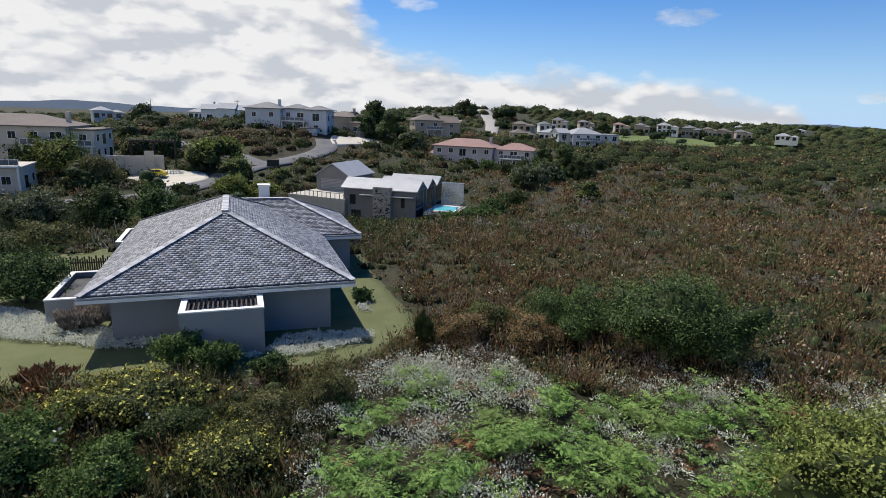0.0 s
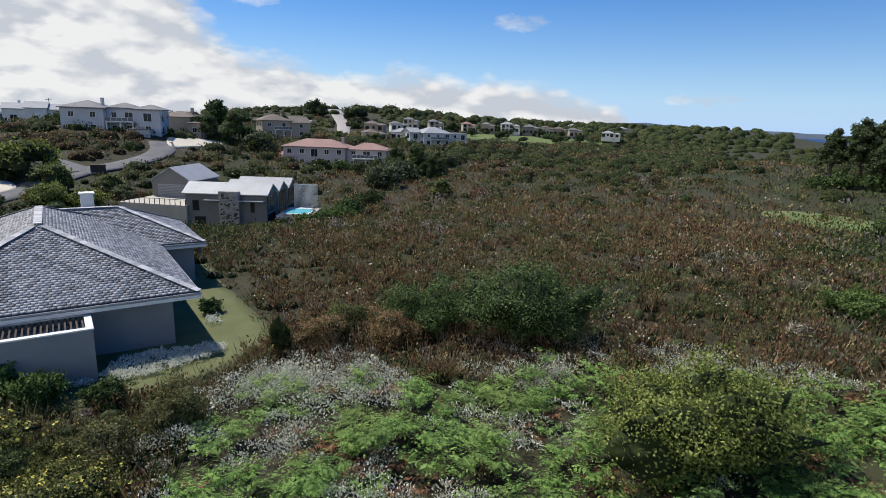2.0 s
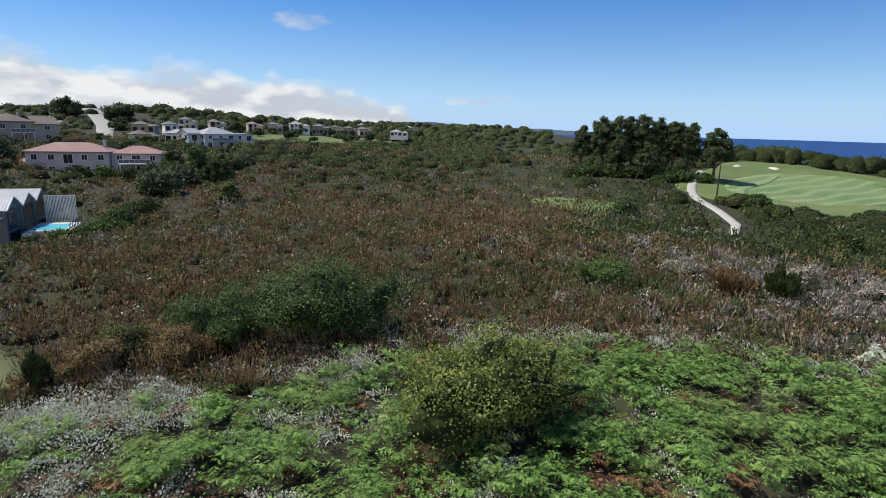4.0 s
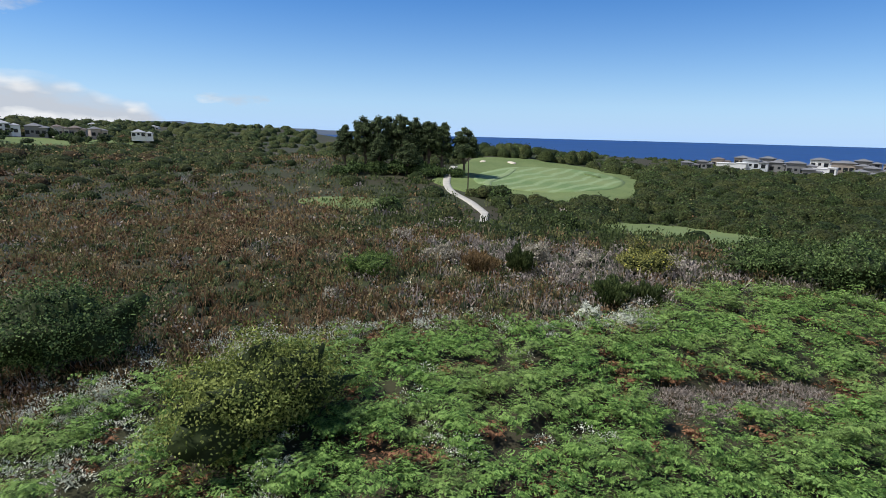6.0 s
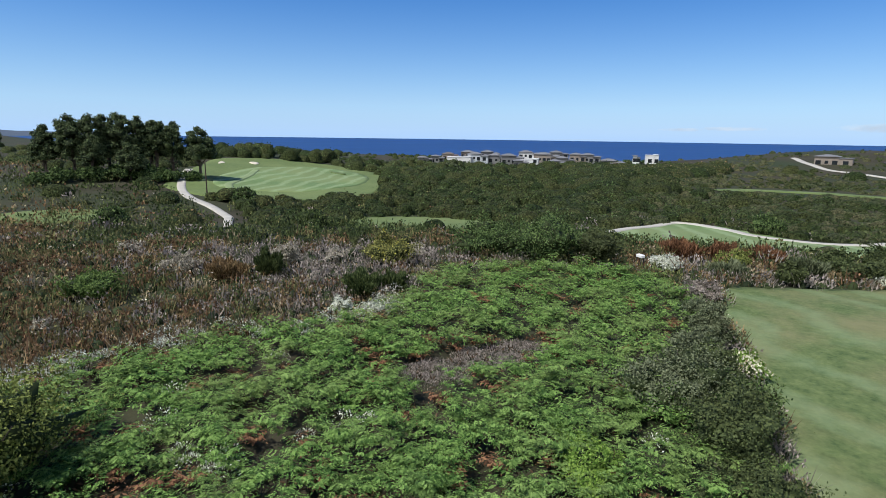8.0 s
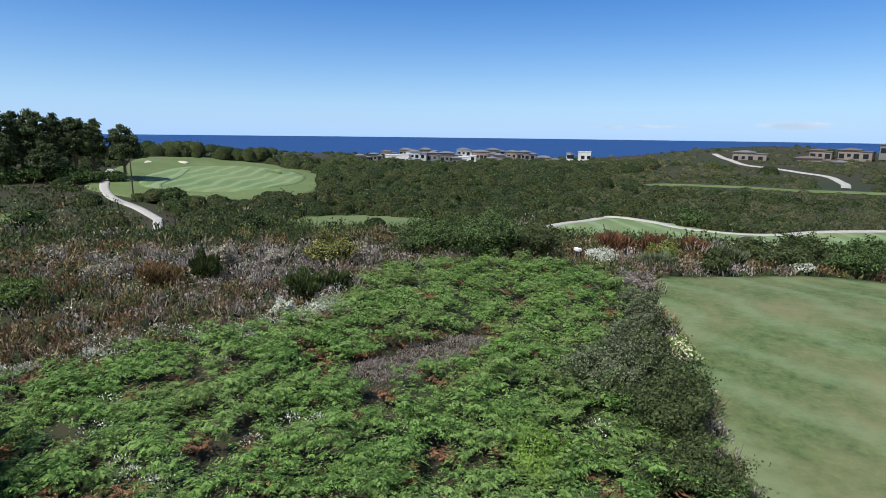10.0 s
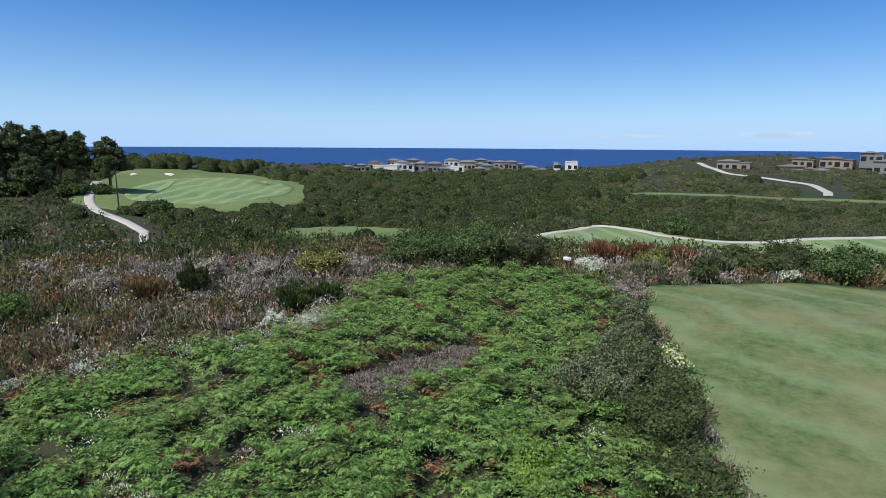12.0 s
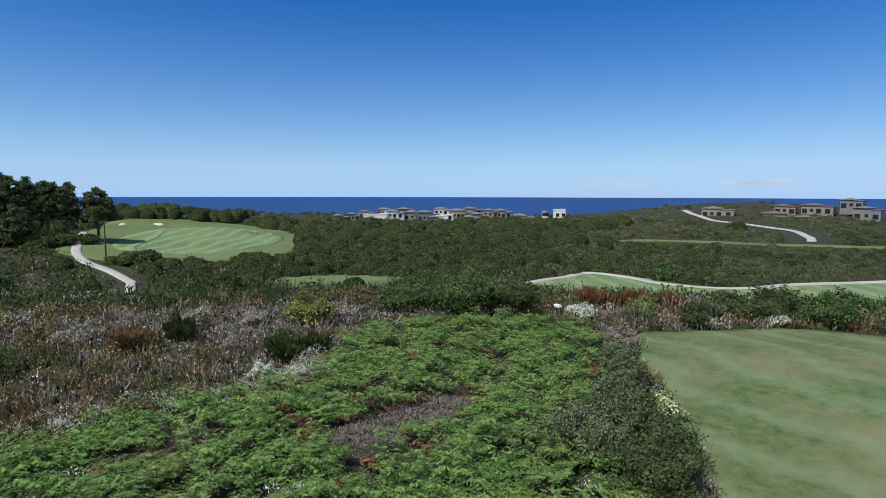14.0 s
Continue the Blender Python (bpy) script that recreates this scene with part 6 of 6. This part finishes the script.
# ---- planting in mass ----
FERN_EDGE = [(-4.5, 12.5), (-3.2, 18), (-1.9, 22), (0.7, 21.4), (4.2, 21.4), (6.6, 20.4), (13.1, 20.1), (18.6, 18.7), (23, 16.1), (27.6, 11.5), (30.3, 6.5), (36.8, 4), (42.4, 4.1), (45.4, 0.9), (46.2, -6.6), (44.8, -13), (38, -15.2), (28.3, -12.6), (25, -11.5), (20.3, -10.8), (14.7, -10.6), (8.7, -10.6), (0, 2)]
BALD = [(22.2, 1.8), (24.2, 3.2), (26.3, 0.7), (28.7, -2.2), (28.9, -4.2), (26.9, -4.2), (24.3, -1.5)]
HOUSE_EDGE = [(-3, 28), (-17, 20.5), (-26, 40), (-12, 49), (-7.2, 44), (-4.6, 36), (-3.0, 31)]
SITES = [[(-18, 91), (0, 86), (9, 88), (13, 96), (11, 107), (-2, 114), (-24, 116), (-28, 104)], [(-5, 158), (28, 155), (30, 172), (-4, 172)]]
BARE = [DRIVE, LAWN_EDGE, YARD_EDGE, FAIRWAY, FAIRWAY_2, FAIRWAY_3, PARK, GREEN_SLOPE, HOUSE_EDGE] + SITES
LINES = [(GRASS_LANE, 8.0), (PATH_1, 2.4), (PATH_2, 2.2), (ROAD_2, 7.5), (STREET, 4.2), (STREET_B, 3.8), (HILL_ROAD, 9), (HILL_ROAD_B, 8), (HILL_ROAD_C, 6)]


def free(x, y):
    """Where wild plants may grow."""
    ok = np.ones(np.shape(x), bool)
    for p in BARE:
        ok &= ~inside(p, x, y)
    for p, w in LINES:
        ok &= ~near_line(p, x, y, w)
    return ok


def spread(n, az0, az1, r0, r1):
    """Points that thin out with distance."""
    a = np.radians(az0 + (az1 - az0) * rng.random(n))
    r = r0 * (r1 / r0) ** rng.random(n)
    return r * np.sin(a), r * np.cos(a)


def drift(x, y, scale, seed=0.0):
    """Slow variation from -1 to 1, for patches of one plant."""
    return (np.sin(x * scale + 1.7 * np.sin(y * scale * 0.8 + seed)) + np.sin(y * scale * 1.3 + 2.1 * np.sin(x * scale * 0.7 - seed) + 2)) / 2


# bracken
n = 7600
x, y = -6 + 54 * rng.random(n), -16.5 + 40 * rng.random(n)
k = inside(FERN_EDGE, x, y) & (np.hypot(x, y) > 7)
x, y = x[k], y[k]
r = np.hypot(x, y)
bald = inside(BALD, x, y)
dead = ~bald & near_line(BALD + BALD[:1], x, y, 0.8) & (rng.random(len(x)) < 0.3) | ~bald & (drift(x, y, 0.9, 1.0) + 0.8 * drift(x, y, 2.3, 4.0) + 0.35 * rng.normal(size=len(x)) > 0.95)
grey = ~dead & ~bald & (drift(x, y, 0.8, 3.0) + 0.7 * drift(x, y, 2.1, 2.0) + 0.4 * rng.normal(size=len(x)) > 0.28 + 0.05 * x - 0.02 * (y - 12))
g = ~dead & ~grey & ~bald
s = 0.42 + 0.34 * rng.random(len(x)) ** 1.5
lift = 0.30 * (drift(x, y, 1.5, 5.0) + drift(x, y, 3.1, 1.0)) + 0.18 * drift(x, y, 5.5, 2.0) + 0.22 + 0.42 * rng.random(len(x)) ** 1.5
up3 = np.column_stack([0 * x, 0 * x, lift])
n1, n2 = g & (r < 27), g & (r >= 27)
stuff("bracken", [fronds(on_ground(x[n1], y[n1]) + up3[n1], s[n1] * 1.3, 7, 6), fronds(on_ground(x[n2], y[n2]) + up3[n2], s[n2] * 1.45, 6, 4)], FERN, "dense bright green bracken fern cover", "fern")
stuff("dead_bracken", fronds(on_ground(x[dead], y[dead], 0.25), s[dead], 6, 6), RUST, "rust-brown dead bracken among the green", "fern")
under = rng.random(len(x)) < 0.3
stuff("bracken_litter", dome_tufts(on_ground(x[under], y[under]), np.full(under.sum(), 1.0), np.full(under.sum(), 0.35), 14, 0.22, 0.3, 0.3), LITTER_LEAF, "brown fallen fronds under the bracken", "litter")
gx, gy = x[grey], y[grey]
# silver bushes along the bracken's upper edge
ex, ey = np.concatenate([smooth_line(FERN_EDGE[1:8], 90), smooth_line(FERN_EDGE[7:12], 40)]).T
ex, ey = ex + rng.normal(size=len(ex)) * 0.9, ey + 0.4 + rng.normal(size=len(ex)) * 1.0
kk = (drift(ex, ey, 0.7, 2.0) + 0.5 * rng.normal(size=len(ex)) > 0.3) & free(ex, ey)
gx, gy = np.append(gx, ex[kk]), np.append(gy, ey[kk])
sw = 0.5 + 0.5 * rng.random(len(gx))
stuff("silver_bush_cover", dome_tufts(on_ground(gx, gy, 0.25), sw * 1.5, sw * 1.05, 100, 0.085, 0.3, 0.5), SILVER, "pale silvery bushes along the bracken's edge", "shrub")
bx, by = 21 + 10 * rng.random(700), -5 + 9 * rng.random(700)
kk = inside(BALD, bx, by)
bx, by = bx[kk], by[kk]
stuff("dry_twigs", dome_tufts(on_ground(bx, by), np.full(len(bx), 0.8), np.full(len(bx), 0.4), 60, 0.13, 0.5, 0.2), MAUVE, "dry mauve-grey twigs in an opening of the bracken", "twigs")

# heath of several kinds, clump by clump
x, y = spread(19500, -45, 132, 12.5, 275)
az_d = np.degrees(np.arctan2(x, y))
k = ~inside(FERN_EDGE, x, y) & free(x, y) & ((az_d < 60 + 3 * rng.random(len(x))) | (np.hypot(x, y) < 100 + 30 * rng.random(len(x)))) & (rng.random(len(x)) < np.hypot(x, y) / 20)
x, y = x[k], y[k]
r = np.hypot(x, y)
w = (0.65 + 0.9 * rng.random(len(x)) ** 1.6) * (r / 30) ** 0.7
tall = (0.40 + 1.25 * rng.random(len(x)) ** 1.8) * np.clip((r / 30) ** 0.3, 1, 1.6)
az_d = np.degrees(np.arctan2(x, y))
seaward = smooth(38, 62, az_d)
tone = 0.8 * drift(x, y, 0.05, 1.0) + 0.6 * drift(x, y, 0.19, 2.0) + rng.normal(size=len(x)) - 0.7 * smooth(120, 190, r)
tone += 0.45 * (r < 60)
tone -= 1.6 * smooth(0, -12, az_d) + 0.9 * smooth(84, 98, az_d) + 2.2 * smooth(60, 78, r) * smooth(44, 56, az_d)
pale = drift(x, y, 0.13, 6.0) + 0.8 * rng.normal(size=len(x)) + 1.9 * seaward * (r < 56) > 1.75
dice = rng.random(len(x))
brown = ~pale & (tone > -0.35)
kinds = (("brown_heath", BROWN, brown & (dice < 0.52), "knee-high brown heath with dry seed heads"),
         ("russet_heath", RUSSET, brown & (dice >= 0.52) & (dice < 0.92), "dark russet heath clumps"),
         ("straw_heath", TAN_LEAF, brown & (dice >= 0.92), "straw-coloured dry heath tufts"),
         ("green_heath", HEATH, ~pale & (tone <= -0.35) & (tone > -1.3), "olive green heath bushes"),
         ("dark_heath", SCRUB, ~pale & (tone <= -1.3), "dark green heath bushes"),
         ("pale_heath", MAUVE, pale, "dry mauve-grey heath tufts"))
for name, m, c, lab in kinds:
    up_h, sz, at = tall[c], (r[c] / 30) ** 0.7, on_ground(x[c], y[c])
    quads = split_far(at, w[c], up_h, sz, r[c] > 70)
    stuff(name, quads, m, lab, "heath")
# added dark domes under near clumps: the shade between stems as colour
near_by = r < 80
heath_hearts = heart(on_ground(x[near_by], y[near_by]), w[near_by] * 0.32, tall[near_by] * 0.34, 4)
mounds("heath_mass", [heath_hearts], INNER_SHADE, "dark cores painted as shade inside the heath clumps", "heath")
f = rng.random(len(x)) < 0.016
p = np.repeat(on_ground(x[f], y[f]) + np.column_stack([0 * x[f], 0 * x[f], tall[f] * 1.02]), 6, 0) + rng.normal(size=(6 * f.sum(), 3)) * np.array([0.25, 0.25, 0.06])
stuff("white_heath_flowers", rhombs(p, unit(rng.normal(size=p.shape)), unit(rng.normal(size=p.shape) * 0.4 + np.array([0, -0.5, 1.0])), np.full(len(p), 0.13), np.full(len(p), 0.12)), CREAM_FLOWER, "scattered cream flower heads above the heath", "flowers")

# scrub in the valley and on the slopes
hearts, dry_hearts, brown_hearts = [], [], []


def built(x, y, reach=1.0):
    """Keeps plants off the houses."""
    hit = np.zeros(np.shape(x), bool)
    for o in scene.objects:
        if o.parent is None and o.get("category") == "house":
            q = o.matrix_basis.translation
            hit |= np.hypot(x - q.x, y - q.y) < (4.5 if o.name.startswith("headland") else 7.5) * reach
    return hit


x, y = spread(7000, 8, 137, 50, 600)
_hx, _hy = spread(3600, 96, 135, 105, 345)
x, y = np.append(x, _hx), np.append(y, _hy)
az_d = np.degrees(np.arctan2(x, y))
k = free(x, y) & ~near_line(PATH_1, x, y, 5.0) & ~inside(FERN_EDGE, x, y) & (np.hypot(x, y) > np.where(rng.random(len(x)) < 0.10, 150, 255) * (1 - 0.66 * smooth(48, 62, az_d))) & (height(x, y) > SEA + 3) & ~inside([(44, -16), (46, -30), (40, -44), (60, -50), (62, -10)], x, y) & ~built(x, y)
x, y = x[k], y[k]
r = np.hypot(x, y)
w = np.clip(r / 46, 1.1, 4.2) * (0.35 + 1.25 * rng.random(len(x)) ** 2.2)
azc = az_d[k]
w = np.where((r > 290) & (azc > 74), np.minimum(w, 2.6), w)
slope = azc + 5 * drift(x, y, 0.05, 2.0) + 5 * rng.normal(size=len(x)) > 103
w = np.where(slope, np.minimum(w, 0.7 + 1.9 * rng.random(len(w)) ** 3), w)
tone = 1.1 * drift(x, y, 0.025, 3.0) + 0.7 * drift(x, y, 0.1, 1.0) + 0.5 * rng.normal(size=len(x)) + 0.5 * smooth(100, 112, az_d[k]) * (r > 105) - 0.3
for name, m, c, lab in (("valley_scrub", SCRUB, (tone > -0.6) & (tone < 0.7), "dense dark green coastal scrub"), ("valley_heath", HEATH, (tone >= 0.7) & (tone < 1.6), "olive coastal scrub on the slopes"), ("valley_dry_heath", BROWN, tone >= 1.6, "dry brownish heath on the slopes"), ("valley_bush", DEEP, tone <= -0.6, "deep green coastal bushes")):
    at = on_ground(x[c], y[c], 0.1 * w[c] ** 0.5)
    stuff(name, ball_leaves(at, w[c], 40, 0.09 * w[c] + 0.07, 0.72, 0.15, 0.78), m, lab, "scrub")
    dry = (slope & (drift(x, y, 0.09, 5.0) + 0.6 * rng.normal(size=len(x)) > -0.35))[c]
    hearts.append(heart(at[~dry], w[c][~dry] * 0.78, w[c][~dry] * 0.54, 6))
    dry_hearts.append(heart(at[dry], w[c][dry] * 0.78, w[c][dry] * 0.50, 6))
# plants between the houses
x, y = spread(5600, -44, 40, 40, 620)
k = free(x, y) & ~inside(FERN_EDGE, x, y) & ~built(x, y) & (np.hypot(x, y) > 50 + np.where(rng.random(len(x)) < 0.15, 40, 140) * smooth(-3, 6, np.degrees(np.arctan2(x, y))))
x, y = x[k], y[k]
r = np.hypot(x, y)
w = np.clip(r / 62, 0.8, 4.5) * (0.5 + 0.9 * rng.random(len(x)))
tone = 1.2 * drift(x, y, 0.06, 3.0) + 0.7 * rng.normal(size=len(x)) - 0.1 + 1.4 * np.exp(-((x + 42) / 22) ** 2 - ((y - 150) / 16) ** 2)
for name, m, c, lab in (("garden_heath", BROWN, tone > 0.7, "brown heath between the houses"), ("garden_scrub", HEATH, (tone <= 0.7) & (tone > -0.5), "olive shrubs between the houses"), ("garden_greenery", SCRUB, tone <= -0.5, "dark green shrubs between the houses")):
    at = on_ground(x[c], y[c], 0.1 * w[c] ** 0.5)
    stuff(name, ball_leaves(at, w[c], 26, 0.20 * w[c], 0.72, 0.15, 0.78), m, lab, "scrub")
    (brown_hearts if m is BROWN else hearts).append(heart(at, w[c] * 0.76, w[c] * 0.5))
# low woods behind the street of villas
x, y = spread(520, -46, 4, 430, 1000)
w = 3 + 3.5 * rng.random(len(x))
at = on_ground(x, y, 0.5)
stuff("hill_woods", ball_leaves(at, w, 30, 0.2 * w, 0.8, 0.1, 0.75), SCRUB, "dark scrub and trees behind the villas", "woods")
hearts.append(heart(at, w * 0.84, w * 0.6))
# woods along the far ridge
x, y = spread(560, 6, 46, 560, 1150)
w = 4 + 5 * rng.random(len(x))
at = on_ground(x, y, 1.0)
hearts.append(heart(at, w * 0.85, w * 0.7))
stuff("ridge_woods", ball_leaves(at, w, 26, 0.2 * w, 0.85, 0.1, 0.75), PINE, "dark woods along the far ridge", "woods")

# taller thickets that stand out of the valley scrub
x, y = spread(150, 62, 97, 95, 250)
k = free(x, y) & ~built(x, y, 1.3) & (height(x, y) > SEA + 4)
x, y = np.repeat(x[k], 5), np.repeat(y[k], 5)
w = np.clip(np.hypot(x, y) / 75, 1.4, 3.2) * (0.7 + 0.6 * rng.random(len(x)))
x, y = x + rng.normal(size=len(x)) * w * 1.1, y + rng.normal(size=len(x)) * w * 1.1
k = free(x, y)
at, w = on_ground(x[k], y[k], 0.4) + np.column_stack([0 * x[k], 0 * x[k], 0.6 * w[k] * rng.random(k.sum())]), w[k]
stuff("valley_thicket", ball_leaves(at, w, 26, 0.17 * w, 0.85, 0.15, 0.8), DEEP, "taller dark green thickets in the valley", "scrub")
hearts.append(heart(at, w * 0.82, w * 0.66, 6))
# scrub between the seaside houses
x, y = 332 + 50 * rng.random(420), -95 + 160 * rng.random(420)
w = 1.1 + 1.4 * rng.random(420) ** 2
k = ~built(x, y, 0.6)
at, w = on_ground(x[k], y[k], 0.2), w[k]
stuff("village_scrub", ball_leaves(at, w, 44, 0.22 * w, 0.8, 0.35, 0.6), DEEP, "dark green scrub between the seaside houses", "scrub")
hearts.append(heart(at, w * 0.74, w * 0.5))
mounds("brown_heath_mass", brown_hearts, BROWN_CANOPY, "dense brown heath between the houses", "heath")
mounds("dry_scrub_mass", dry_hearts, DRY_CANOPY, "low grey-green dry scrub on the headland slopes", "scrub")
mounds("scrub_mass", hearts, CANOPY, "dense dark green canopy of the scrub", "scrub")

# silver groundcover beds by the house
beds = []
for edge in ([(-24, 29), (-18.5, 27.0), (-15.7, 26.0), (-12.5, 25.6), (-12.0, 24.6), (-14.6, 23.9), (-17.5, 24.3), (-20.4, 24.8), (-25, 26)], [(-9.6, 24.4), (-7.8, 24.4), (-7.2, 26.2), (-3.9, 27.2), (-3.2, 26.6), (-4.4, 25.3), (-6.5, 24.0), (-9.4, 23.3)], [(-4.3, 30.2), (-3.8, 30.3), (-4.0, 31.4), (-4.4, 31.4)]):
    px, py = -26 + 25 * rng.random(9000), 22.5 + 13 * rng.random(9000)
    kk = inside(smooth_line(edge, 5, True), px, py)
    beds.append(on_ground(px[kk], py[kk], 0.05))
beds = np.concatenate(beds)
stuff("silver_groundcover", dome_tufts(beds, np.full(len(beds), 0.4), 0.22 + 0.14 * rng.random(len(beds)), 26, 0.085, 0.4, 0.6), SILVER_MAT, "low silver-leaved groundcover in garden beds", "groundcover")


# ---- roof slates of the near house, piece by piece ----
SLATE_W, SLATE_H = 0.25, 0.165


def slate_corners(w, h, lift=0.015, thin=0.009):
    """A thin slate, its lower edge lifted over the course below: x along the eave, y up the slope."""
    return np.array([(-w / 2, 0, lift), (w / 2, 0, lift), (w / 2, h * 1.25, 0.004), (-w / 2, h * 1.25, 0.004), (-w / 2, 0, lift - thin), (w / 2, 0, lift - thin), (w / 2, h * 1.25, -0.006), (-w / 2, h * 1.25, -0.006)])


SLATE_FACES = np.array([(0, 1, 2, 3), (7, 6, 5, 4), (4, 5, 1, 0), (5, 6, 2, 1), (6, 7, 3, 2), (7, 4, 0, 3)])
slate_mesh = mesh_of("slate", slate_corners(SLATE_W - 0.012, SLATE_H), SLATE_FACES, SLATE)
roofs = [o for o in house.children if o.name.startswith("roof")]
loose = []
singles = 0
for roof_ob, face in [(roofs[0], f) for f in MAIN] + [(roofs[1], f) for f in WING]:
    p = [Vector(q) for q in face]
    e = (p[1] - p[0]).normalized()
    n = (p[1] - p[0]).cross(p[2] - p[0]).normalized()
    if n.z < 0:
        n = -n
        e = -e
        p = [p[1], p[0]] + p[:1:-1]
    up = n.cross(e)
    flat = [((q - p[0]).dot(e), (q - p[0]).dot(up)) for q in p]
    top = max(q[1] for q in flat)
    rot = Matrix((e, up, n)).transposed().to_4x4()
    for row in range(int(top / SLATE_H) + 1):
        v = row * SLATE_H + 0.004
        vm = v + SLATE_H * 0.5
        cuts = []
        for a, b in zip(flat, flat[1:] + flat[:1]):
            if (a[1] <= vm) != (b[1] <= vm):
                cuts.append(a[0] + (b[0] - a[0]) * (vm - a[1]) / (b[1] - a[1]))
        if len(cuts) < 2:
            continue
        lo, hi = min(cuts), max(cuts)
        k0 = math.floor(lo / SLATE_W)
        for k in range(k0, math.ceil(hi / SLATE_W) + 1):
            a = max(lo, (k + 0.5 * (row % 2)) * SLATE_W)
            b = min(hi, (k + 1 + 0.5 * (row % 2)) * SLATE_W)
            if b - a < 0.06:
                continue
            at = p[0] + e * ((a + b) / 2 + 0.006 * math.sin(k * 7.1 + row)) + up * (v + 0.008 * math.sin(k * 3.7 + row * 1.9)) + n * 0.006
            if face is MAIN[0] and b - a > SLATE_W * 0.99 and singles < 300:
                piece = new("slate", slate_mesh)
                piece.parent = roof_ob
                piece.matrix_basis = Matrix.Translation(at) @ rot
                singles += 1
            else:
                c = slate_corners(b - a - 0.012, SLATE_H, 0.014 + 0.003 * math.sin(k * 5.3 + row))
                loose.append(c @ np.array(rot.to_3x3()).T + np.array(at))
v = np.concatenate(loose)
f = (np.arange(len(loose))[:, None, None] * 8 + SLATE_FACES[None]).reshape(-1, 4)
rest = part("slate_cover", mesh_of("slate_cover", v, f, SLATE), SLATE, roofs[0])
rest["kind"] = "stuff"

cap_bm = bmesh.new()
add_box(cap_bm, -0.185, -0.19, 0.0, 0.185, 0.19, 0.035, 0.01)
cap_mesh = bm_mesh("ridge_tile", cap_bm, RIDGE)


def ridge_line(a, b, roof_ob):
    """Half-lapped cement caps along a hip or ridge."""
    a, b = Vector(a), Vector(b)
    d = (b - a)
    n = int(d.length / 0.36)
    d.normalize()
    s = Vector((0, 0, 1)).cross(d).normalized()
    rot = Matrix((d, s, d.cross(s))).transposed().to_4x4()
    for k in range(n):
        cap = new("ridge_tile", cap_mesh)
        cap.parent = roof_ob
        cap.matrix_basis = Matrix.Translation(a + d * (0.36 * (k + 0.5)) + Vector((0, 0, 0.012 + 0.006 * (k % 2)))) @ rot


for a, b, ro in ((c00, A1, 0), (c10, A1, 0), (c11, A2, 0), (c01, A2, 0), (A1, A2, 0), (d00, B1, 1), (d01, B1, 1), (B1, B2, 1)):
    ridge_line(a, b, roofs[ro])
